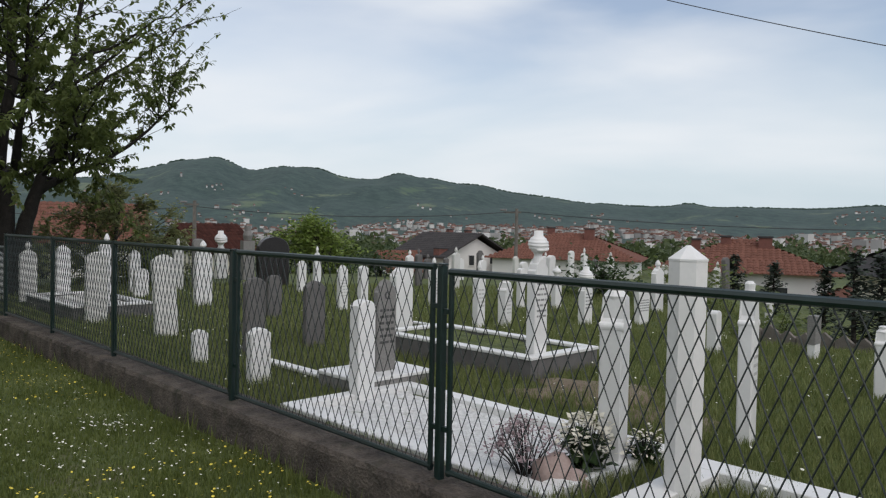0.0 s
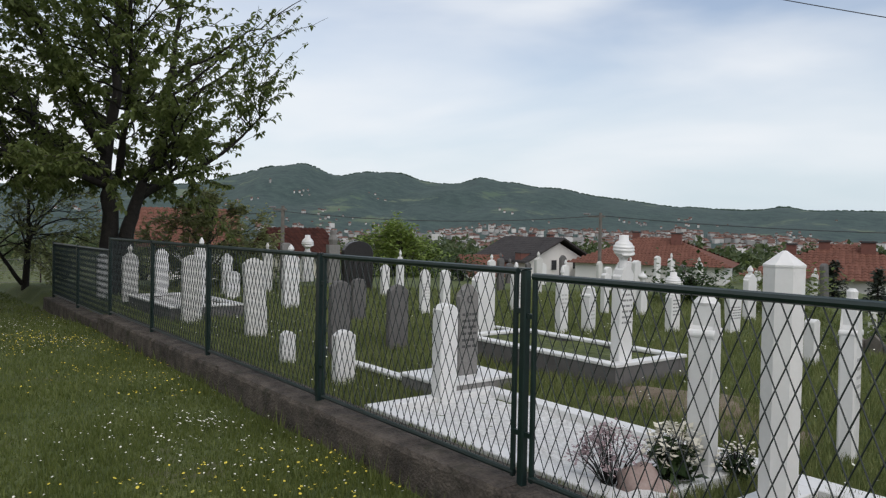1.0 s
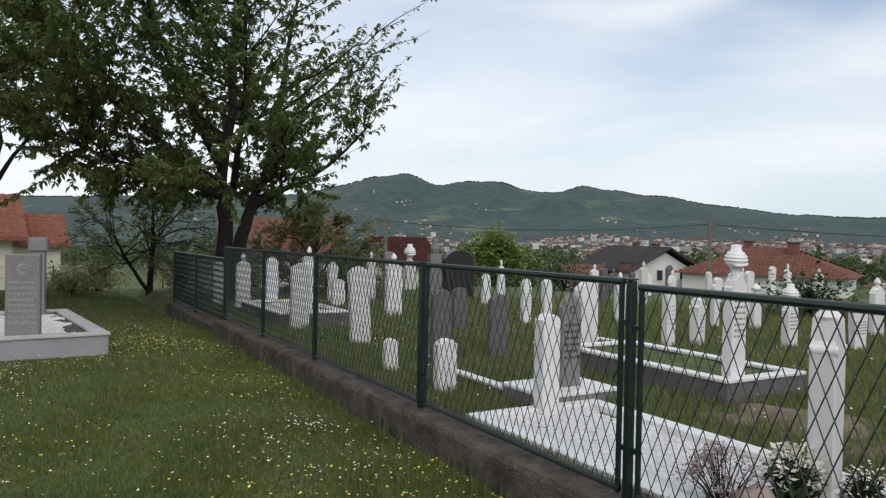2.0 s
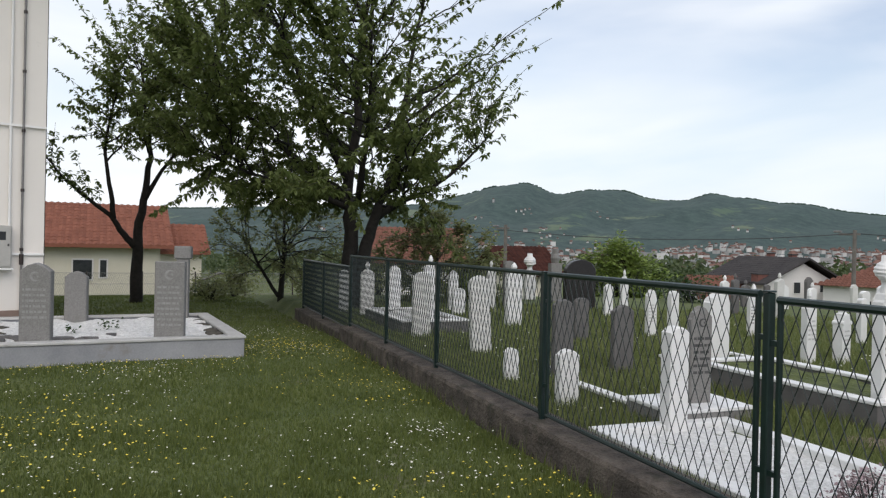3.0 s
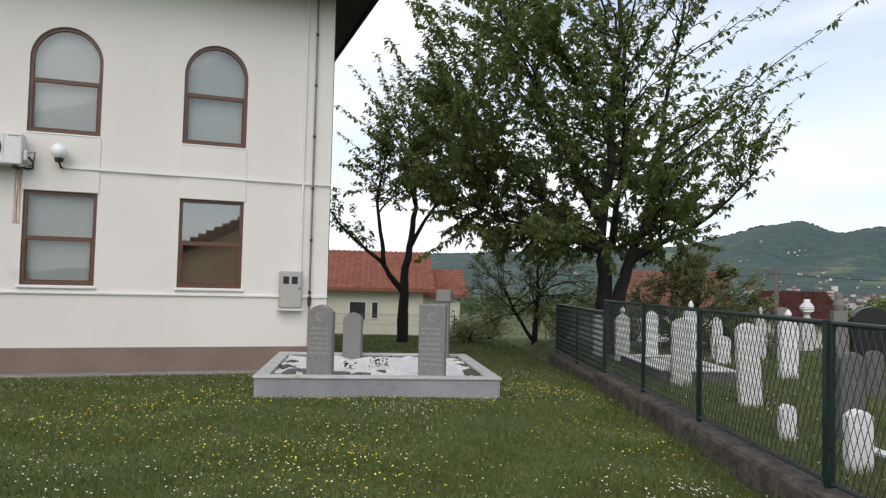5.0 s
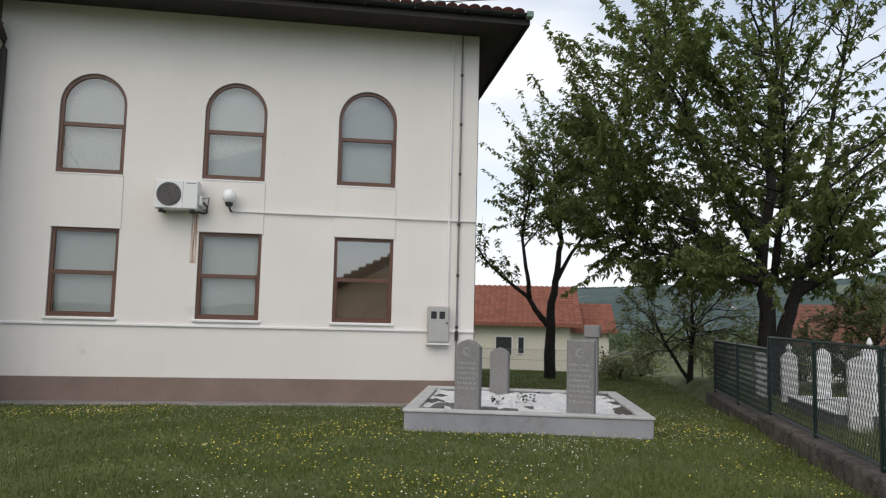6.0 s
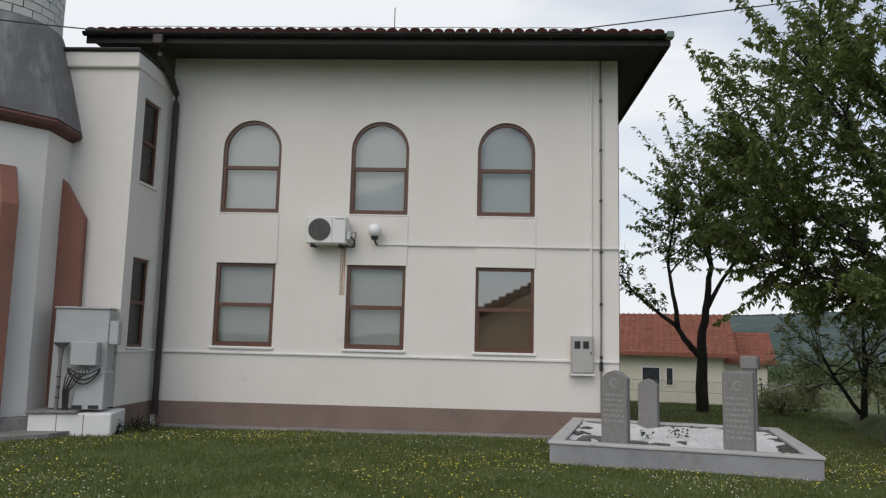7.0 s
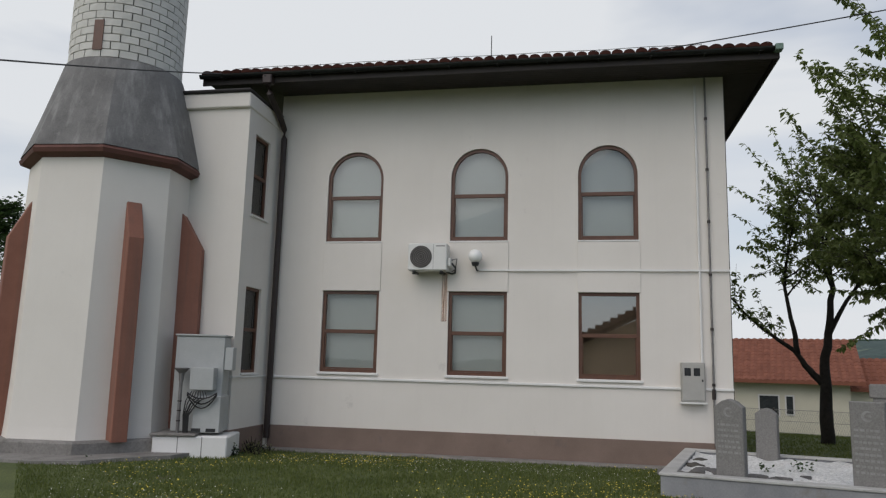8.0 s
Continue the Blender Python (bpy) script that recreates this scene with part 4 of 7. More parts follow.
def gravestone(x, y, z, w, h, kind, stone, label, turn=0.0, depth=None, lean=0.0, text=0, ink=INK, moon=False, finial=False):
    """An upright stone. Its broad face looks along the fence, towards the open end of its grave."""
    SEED[0] += 1
    d = depth or w * 0.5
    if "raised plot" not in label and "block top" not in label:
        w, d = w * 0.84, d * 0.8
    g = thing("gravestone", pose(x, y, z, lean, lean * 0.4, RAIL + 90 + 180 + turn), label, "gravestone", "gravestones of the cemetery")
    ob = part("stone", prism(bmesh.new(), [(px, pz - (0.12 if pz == 0 else 0)) for px, pz in outline(kind, w, h)], -d / 2, d / 2, bevel=min(0.012, w * 0.05)), stone, g)
    if finial:
        part("finial", lathe(bmesh.new(), [(w * 0.12, h - 0.03), (w * 0.12, h + 0.02), (w * 0.2, h + 0.05), (w * 0.16, h + 0.09), (0.012, h + 0.14)], 10), stone, g)
    if text:
        bars(ob, w * 0.8, text, -d / 2 - 0.002, ink, SEED[0], h * 0.68, h * 0.07, h * 0.028)
        bars(ob, w * 0.8, text, d / 2, ink, SEED[0] + 50, h * 0.68, h * 0.07, h * 0.028)
    if moon:
        for f in (-d / 2 - 0.002, d / 2):
            crescent(ob, f, h * 0.83, w * 0.17, ink)
    return g


def pillar_stone(x, y, z, r, h, stone, label, segs=8, tip=0.085):
    g = thing("gravestone", pose(x, y, z, 0, 0, 31), label, "gravestone", "gravestones of the cemetery")
    s = h - tip
    part("pillar", lathe(bmesh.new(), [(r * 0.94, -0.1), (r, s - 0.006), (r * 1.01, s)], segs), stone, g)
    part("cap", lathe(bmesh.new(), [(r * 1.03, s + 0.001), (r * 1.03, s + 0.012), (0.012, h)], segs), stone, g)
    return g


def ball_stone(x, y, z, w, h, label, turban=False, text=6):
    """A slab that carries a neck and a carved ball or turban."""
    SEED[0] += 1
    g = thing("gravestone", pose(x, y, z, 0, 0, RAIL - 90 + 0), label, "gravestone", "gravestones of the cemetery")
    head = w * 0.85
    body = h - head * (1.62 if turban else 1.25)
    ob = part("stone", prism(bmesh.new(), outline("shoulder", w, body), -w * 0.3, w * 0.3, bevel=0.01), MARBLE, g)
    bars(ob, w * 0.75, text, -w * 0.3 - 0.002, INK, SEED[0], body * 0.8, 0.055, 0.02)
    bars(ob, w * 0.75, text, w * 0.3, INK, SEED[0] + 9, body * 0.8, 0.055, 0.02)
    part("neck", lathe(bmesh.new(), [(head * 0.34, body - 0.06), (head * 0.24, body + head * 0.12), (head * 0.30, body + head * 0.34)], 14), MARBLE, g)
    z0 = body + head * 0.3
    if turban:
        prof = []
        for k in range(25):
            t = k / 24
            r = head * 0.62 * math.sin(math.pi * (0.16 + 0.68 * t))
            prof.append((r * (1 + 0.045 * math.sin(t * 2 * math.pi * 5)), z0 + head * 1.0 * t))
        prof += [(head * 0.29, z0 + head * 1.0), (head * 0.27, z0 + head * 1.3), (head * 0.12, z0 + head * 1.32)]
        bm = lathe(bmesh.new(), prof, 24)
        for v in bm.verts:
            a = math.atan2(v.co.y, v.co.x)
            if v.co.z < z0 + head * 0.94:
                v.co.z += 0.05 * head * math.sin(a + 0.6)
        part("turban", bm, MARBLE, g, "carved wound turban", smooth=True)
        roll = [(head * 0.58 * math.cos(a), head * 0.58 * math.sin(a), z0 + head * (0.5 + 0.36 * math.sin(a * 0.5 - 0.4))) for a in np.linspace(-2.6, 1.4, 16)]
        part("fold", tubed(roll, head * 0.075, 8), MARBLE, g, smooth=True)
    else:
        prof = [(head * 0.3, z0)] + [(head * (0.1 + 0.42 * math.sin(math.pi * (0.12 + 0.8 * k / 10))), z0 + head * 0.75 * k / 10) for k in range(11)] + [(head * 0.16, z0 + head * 0.78), (head * 0.16, z0 + head * 0.92), (0.01, z0 + head * 0.95)]
        part("ball", lathe(bmesh.new(), prof, 16), MARBLE, g, smooth=True)
    return g


def scroll_stone(x, y, z, w, h, label, turn=0, text=5):
    """A tapering pillar with carved scrolls on its shoulders and a small crown."""
    SEED[0] += 1
    g = thing("gravestone", pose(x, y, z, 0, 0, RAIL - 90 + turn), label, "gravestone", "gravestones of the cemetery")
    d = w * 0.62
    ob = part("stone", prism(bmesh.new(), [(-w * 0.42, -0.1), (w * 0.42, -0.1), (w * 0.5, h * 0.74), (w * 0.3, h * 0.80), (w * 0.27, h * 0.92), (-w * 0.27, h * 0.92), (-w * 0.3, h * 0.80), (-w * 0.5, h * 0.74)], -d / 2, d / 2, bevel=0.012), MARBLE, g)
    for s in (-1, 1):
        bm = lathe(bmesh.new(), [(w * 0.11, -d * 0.54), (w * 0.13, -d * 0.5), (w * 0.13, d * 0.5), (w * 0.11, d * 0.54)], 16)
        o = part("scroll", bm, MARBLE, g, smooth=False)
        o.matrix_basis = pose(s * w * 0.40, 0, h * 0.755, 90, 0, 0)
    part("crown", lathe(bmesh.new(), [(w * 0.30, h * 0.905), (w * 0.33, h * 0.92), (w * 0.2, h * 0.95), (w * 0.22, h * 0.985), (w * 0.12, h)], 12), MARBLE, g)
    if text:
        bars(ob, w * 0.6, text, -d / 2 - 0.003, INK_PALE, SEED[0], h * 0.62, 0.06, 0.022)
        bars(ob, w * 0.6, text, d / 2 + 0.001, INK_PALE, SEED[0] + 7, h * 0.62, 0.06, 0.022)
    return g


def kerb_plot(s0, s1, n0, n1, low, top, wide, stone, label, fill=None, edge=None, turn=0):
    """Kerbstones round a grave, butted at the corners, with what fills them."""
    c = along((s0 + s1) / 2, (n0 + n1) / 2, 0)
    p = thing("grave_kerb", pose(c.x, c.y, 0, 0, 0, RAIL + turn), label, "grave", "kerbed graves of the cemetery")
    a, b = (s1 - s0) / 2, (n1 - n0) / 2
    lip = 0.035 if edge else 0.0
    for x0, x1, y0, y1 in ((-a, a, -b, -b + wide), (-a, a, b - wide, b), (-a, -a + wide, -b + wide + 0.002, b - wide - 0.002), (a - wide, a, -b + wide + 0.002, b - wide - 0.002)):
        k = part("kerb", boxed(x0, x1, y0, y1, low, top - lip, 0.006), stone, p)
        if edge:
            part("coping", boxed(x0 - 0.012, x1 + 0.012, y0 - 0.012, y1 + 0.012, top - lip + 0.001, top, 0.006), edge, k)
    if fill:
        bm = bmesh.new()
        rng = random.Random(int(s0 * 10) + 3)
        nx, ny = 16, 10
        g = [[bm.verts.new((-a + wide + 0.002 + (2 * a - 2 * wide - 0.004) * i / nx, -b + wide + 0.002 + (2 * b - 2 * wide - 0.004) * j / ny, top - 0.05 + rng.uniform(-0.02, 0.02))) for j in range(ny + 1)] for i in range(nx + 1)]
        for i in range(nx):
            for j in range(ny):
                bm.faces.new((g[i][j], g[i + 1][j], g[i + 1][j + 1], g[i][j + 1]))
        part("fill", bm, fill, p)
    return p


G = 0.10
# the white plot behind the fence, with head and foot stone
kerb_plot(2.42, 5.12, 0.30, 1.68, -0.1, 0.17, 0.15, MARBLE, "white marble kerbed grave filled with white chippings", PEBBLES)
gravestone(-3.47, 5.28, 0.13, 0.22, 0.85, "tent", MARBLE, "white marble pillar headstone with pitched top", depth=0.17)
scroll_stone(-1.13, 4.62, 0.14, 0.235, 1.15, "white marble pillar with carved scrolled shoulders", 20, text=0)
kerb_plot(-0.9, 2.12, 0.32, 1.50, -0.1, 0.20, 0.20, MARBLE, "white marble kerb round a grassy grave")
pillar_stone(-0.63, 4.17, 0.2, 0.109, 1.335, MARBLE, "tall octagonal white marble pillar with pyramid cap")
scroll_stone(-0.42, 5.60, 0.06, 0.17, 1.21, "slender white marble stone with scrolls", 10)
gravestone(-3.63, 5.90, 0.25, 0.27, 0.86, "shoulder", GRANITE, "grey granite headstone with engraved crescent and text", text=6, ink=INK_DARK, moon=True, depth=0.1)
kerb_plot(5.10, 5.75, 1.10, 1.95, -0.1, 0.25, 0.3, GRANITE, "grey plinth with white coping under a granite headstone", None, MARBLE)


def kerb_strip(s0, s1, n, top, label):
    """One straight kerbstone with a white coping, the rest of its grave lost in the grass."""
    c = along((s0 + s1) / 2, n)
    p = thing("grave_kerb", pose(c.x, c.y, 0, 0, 0, RAIL), label, "grave", "kerbed graves of the cemetery")
    a = (s1 - s0) / 2
    k = part("kerb", boxed(-a, a, -0.045, 0.045, -0.1, top - 0.035, 0.006), GRANITE_DARK, p)
    part("coping", boxed(-a - 0.01, a + 0.01, -0.06, 0.06, top - 0.034, top, 0.006), MARBLE, k)


kerb_strip(5.78, 7.0, 1.24, 0.17, "low dark kerb with white coping beside a granite headstone")
kerb_strip(7.55, 8.05, 1.55, 0.14, "short white-topped kerb in the grass")
gravestone(-4.71, 5.38, G, 0.25, 0.53, "tent", MARBLE, "small white headstone with pitched top", depth=0.14)
gravestone(-5.93, 5.83, G, 0.19, 0.36, "tent", MARBLE, "tiny white footstone with pitched top", depth=0.12)
gravestone(-5.59, 7.40, G, 0.34, 0.82, "tent", GRANITE_DARK, "dark grey headstone with pitched top", depth=0.12)
gravestone(-5.71, 6.44, G, 0.30, 0.91, "tent", GRANITE_DARK, "dark grey narrow headstone", depth=0.12)
gravestone(-7.80, 9.26, G, 0.30, 0.70, "arch", GRANITE_DARK, "dark grey low headstone", depth=0.12)
gravestone(-11.89, 14.06, G, 1.0, 1.22, "arch", BLACK_STONE, "wide polished black granite headstone", depth=0.2)
gravestone(-10.44, 13.34, G, 0.24, 0.71, "shoulder", MARBLE, "white marble headstone among far graves", depth=0.14)
gravestone(-10.21, 13.61, G, 0.20, 0.90, "shoulder", MARBLE, "white marble headstone with finial", depth=0.13, finial=True)
gravestone(-7.66, 10.97, G, 0.22, 0.80, "shoulder", MARBLE, "white engraved marble headstone", text=6, ink=INK_PALE, depth=0.13)
gravestone(-7.42, 11.28, G, 0.20, 0.79, "tent", MARBLE, "white marble headstone with tent top", depth=0.15)
gravestone(-5.21, 8.90, 0.15, 0.38, 0.90, "shoulder", MARBLE, "broad white marble headstone on a kerbed grave", depth=0.2)
kerb_plot(6.35, 8.2, 3.30, 4.5, -0.1, 0.2, 0.07, GRANITE_DARK, "dark kerb with white coping round grass", TURF, MARBLE)
gravestone(-6.55, 12.42, G, 0.26, 0.80, "shoulder", MARBLE, "white engraved headstone with small point", text=6, ink=INK, depth=0.12, finial=True)
gravestone(-4.58, 10.17, G, 0.20, 0.87, "shoulder", MARBLE, "white narrow engraved headstone", text=5, ink=INK_PALE, depth=0.15, finial=True)
scroll_stone(-4.35, 10.66, G, 0.24, 0.73, "white carved headstone with broken scroll", 15, 5)
ball_stone(-2.53, 7.06, 0.34, 0.20, 1.26, "tall white marble headstone crowned by a carved turban", True, 8)
kerb_plot(4.50, 6.9, 2.72, 3.85, -0.1, 0.36, 0.11, GRANITE_DARK, "raised dark stone grave with white coping and grass", TURF, MARBLE)
gravestone(-5.10, 13.29, G, 0.17, 0.76, "arch", MARBLE, "slim white marble headstone with rounded top", depth=0.13)
ball_stone(-4.41, 13.38, G, 0.19, 0.82, "white headstone with a small carved ball", False, 0)
ball_stone(-3.29, 11.46, G, 0.22, 0.94, "white headstone with carved ball and dark text", True, 5)
gravestone(-2.52, 12.05, G, 0.44, 0.60, "wave", MARBLE, "flared white headstone with grey text", text=5, depth=0.12)
gravestone(-1.13, 9.71, 0.06, 0.17, 0.58, "arch", MARBLE, "small octagonal white footstone", depth=0.16)
gravestone(-0.01, 10.02, 0.06, 0.20, 0.33, "plain", MARBLE, "small white headstone with grey block on top", depth=0.12)
gravestone(-0.01, 10.02, 0.392, 0.22, 0.23, "plain", GRANITE, "grey block set on a white headstone", depth=0.13)
scroll_stone(0.56, 7.85, G, 0.18, 0.68, "white carved headstone with engraved text", 10, 5)
# the far end, beyond the raised grave
kerb_plot(11.65, 14.1, 0.75, 1.95, -0.2, 0.34, 0.16, GRANITE_DARK, "raised dark grave with white coping beside the fence", MARBLE_OLD, MARBLE)
gravestone(-13.71, 8.40, 0.05, 0.24, 0.97, "arch", MARBLE_OLD, "grey weathered headstone with rounded top", depth=0.12)
gravestone(-12.38, 8.13, 0.3, 0.33, 0.80, "shoulder", MARBLE_OLD, "weathered headstone with shaped shoulders", depth=0.14, finial=True)
gravestone(-12.03, 8.55, 0.3, 0.28, 0.88, "shoulder", MARBLE, "white headstone on the raised grave", depth=0.16)
gravestone(-9.55, 7.33, 0.06, 0.36, 1.10, "tent", MARBLE_OLD, "broad grey headstone with pitched top", depth=0.15)
gravestone(-10.11, 7.95, 0.3, 0.27, 0.98, "tent", MARBLE, "white headstone with ball finial", depth=0.16, finial=True)
gravestone(-13.13, 11.02, 0.06, 0.27, 0.96, "shoulder", MARBLE, "white marble headstone in the tree's shade", depth=0.15)
gravestone(-12.04, 10.26, 0.06, 0.34, 0.63, "arch", MARBLE, "low broad white headstone", depth=0.15)
gravestone(-7.66, 6.95, 0.06, 0.35, 1.13, "tent", MARBLE_OLD, "tall leaning weathered headstone", depth=0.14, lean=-4.0)
gravestone(-12.79, 11.91, 0.06, 0.26, 1.06, "tent", MARBLE_OLD, "pale headstone with pointed top", depth=0.14, finial=True)
gravestone(-12.68, 12.41, 0.06, 0.34, 1.20, "arch", GRANITE, "grey headstone with rounded top", depth=0.14)
gravestone(-9.95, 9.85, 0.06, 0.37, 1.10, "shoulder", MARBLE, "broad white headstone with small finial", depth=0.18, finial=True)
ball_stone(-15.11, 15.63, 0.06, 0.33, 1.36, "white headstone with turban ball", True, 0)
gravestone(-14.0, 15.5, 0.06, 0.42, 1.10, "plain", GRANITE, "grey granite stone with dark urn", depth=0.25)
part("urn", lathe(bmesh.new(), [(0.10, 1.16), (0.13, 1.3), (0.10, 1.4), (0.09, 1.42), (0.09, 1.56), (0.02, 1.57)], 12), GRANITE, bpy.data.objects["gravestone.%03d" % (len([o for o in bpy.data.objects if o.name.startswith("gravestone")]) - 1)]).location = (0, 0, -0.05)


# fill the far rows with more of the same stones
def far_rows():
    rng = random.Random(21)
    for k in range(26):
        s, n = rng.uniform(5, 17), rng.uniform(9, 17)
        p = along(s, n)
        if -8 < p.x < -2 and p.y < 14:
            continue
        kind = rng.choice(["arch", "shoulder", "tent"])
        stone, word = rng.choice([(MARBLE, "white marble"), (MARBLE, "white marble"), (MARBLE_OLD, "weathered pale"), (GRANITE_DARK, "dark grey")])
        gravestone(p.x, p.y, ground_at(p.x, p.y), rng.uniform(0.2, 0.34), rng.uniform(0.55, 0.95), kind, stone, word + " headstone in the far rows", depth=0.14, lean=rng.uniform(-2, 2), finial=rng.random() < 0.3)


far_rows()


def lawn_grave():
    """The raised plot on the lawn beside the mosque, with three headstones."""
    p = thing("raised_grave", pose(-11.60, 2.99, 0, 0, 0, 77), "raised grey stone grave plot with white chippings on the lawn", "grave")
    a, b, w, low, top = 1.72, 1.73, 0.20, -0.3, 0.297
    for x0, x1, y0, y1 in ((-a, a, -b, -b + w), (-a, a, b - w, b), (-a, -a + w, -b + w + 0.002, b - w - 0.002), (a - w, a, -b + w + 0.002, b - w - 0.002)):
        k = part("kerb", boxed(x0 + 0.02, x1 - 0.02, y0 + 0.02, y1 - 0.02, low, top - 0.04, 0.006), CONCRETE_PALE, p)
        part("coping", boxed(x0, x1, y0, y1, top - 0.039, top, 0.008), COPING_GREY, k)
    bm = bmesh.new()
    rng = random.Random(5)
    n = 34
    g = [[bm.verts.new((-a + w + (2 * a - 2 * w) * i / n, -b + w + (2 * b - 2 * w) * j / n, top - 0.06 + 0.05 * noise.noise((i * 0.35, j * 0.35, 2)) + rng.uniform(-0.02, 0.02))) for j in range(n + 1)] for i in range(n + 1)]
    for i in range(n):
        for j in range(n):
            bm.faces.new((g[i][j], g[i + 1][j], g[i + 1][j + 1], g[i][j + 1]))
    part("chipping_bed", bm, PEBBLES, p, "white marble chippings")


COPING_GREY = mat("grey_marble_coping", (0.34, 0.335, 0.325), (0.52, 0.515, 0.50), 0.6, 2.5, 70, 0.2, spots=((0.22, 0.21, 0.19), 3, 0.3))
CONCRETE_PALE = mat("pale_grey_kerb", (0.20, 0.205, 0.22), (0.31, 0.315, 0.325), 0.85, 1.5, 60, 0.3, spots=((0.20, 0.18, 0.16), 2, 0.25))
lawn_grave()
for x, y, z, w, h, kind, text in ((-10.40, 1.86, 0.27, 0.37, 1.0, "tent", 6), (-10.02, 3.40, 0.27, 0.39, 1.03, "plain", 8), (-13.05, 2.92, 0.27, 0.34, 0.78, "tent", 0)):
    g = gravestone(x, y, z, w, h, kind, GRANITE, "grey granite headstone on the raised plot" + (" with engraved crescent" if text else ", blank side"), turn=-12, depth=0.13, text=text, ink=INK_SOFT, moon=bool(text))
    g["group"] = "headstones of the raised grave"
back_pillar = gravestone(-12.62, 4.50, 0.27, 0.2, 1.0, "plain", GRANITE, "grey granite pillar with block top behind the headstone", turn=-12, depth=0.14)
back_pillar["group"] = "headstones of the raised grave"
part("block", boxed(-0.14, 0.14, -0.1, 0.1, 1.0, 1.22, 0.02), GRANITE, back_pillar)

# ---------------------------------------------------------------- trees
def leaves_mesh(name, spots, size, material, parent, rng, label="", droop=0.5, per=1):
    n = len(spots) * per
    V = np.zeros((n * 4, 3))
    i = 0
    for p, d in spots:
        for _ in range(per):
            a = rng.uniform(0, 2 * math.pi)
            out = Vector((math.cos(a), math.sin(a), rng.uniform(-droop - 0.5, 0.45))).normalized()
            out = (out + d * 0.5).normalized()
            side = out.cross(Vector((rng.uniform(-0.6, 0.6), rng.uniform(-0.6, 0.6), 1))).normalized()
            l = size * rng.uniform(0.65, 1.25)
            q = p + Vector((rng.uniform(-1, 1), rng.uniform(-1, 1), rng.uniform(-1, 1))) * size * 0.5
            V[4 * i] = q
            V[4 * i + 1] = q + out * l * 0.5 + side * l * 0.3
            V[4 * i + 2] = q + out * l
            V[4 * i + 3] = q + out * l * 0.5 - side * l * 0.3
            i += 1
    F = np.arange(n * 4).reshape(n, 4)
    ob = sheet(name, V.tolist(), F.tolist(), material, parent, label)
    return ob


def branch(bm, p, d, length, r0, r1, rng, bend=0.25, lift=0.15, segs=5, steps=5):
    pts, dirs = [Vector(p)], []
    d = Vector(d).normalized()
    for k in range(steps):
        d = (d + Vector((rng.uniform(-1, 1), rng.uniform(-1, 1), rng.uniform(-1, 1))) * bend * 0.5 + Vector((0, 0, lift * 0.3))).normalized()
        dirs.append(d.copy())
        pts.append(pts[-1] + d * length / steps)
    tube(bm, pts, [r0 + (r1 - r0) * k / steps for k in range(steps + 1)], segs)
    return pts, dirs


def spread(d, angle, rng):
    d = Vector(d).normalized()
    side = d.cross(Vector((rng.uniform(-1, 1), rng.uniform(-1, 1), rng.uniform(-1, 1)))).normalized()
    return (d * math.cos(angle) + side * math.sin(angle)).normalized()


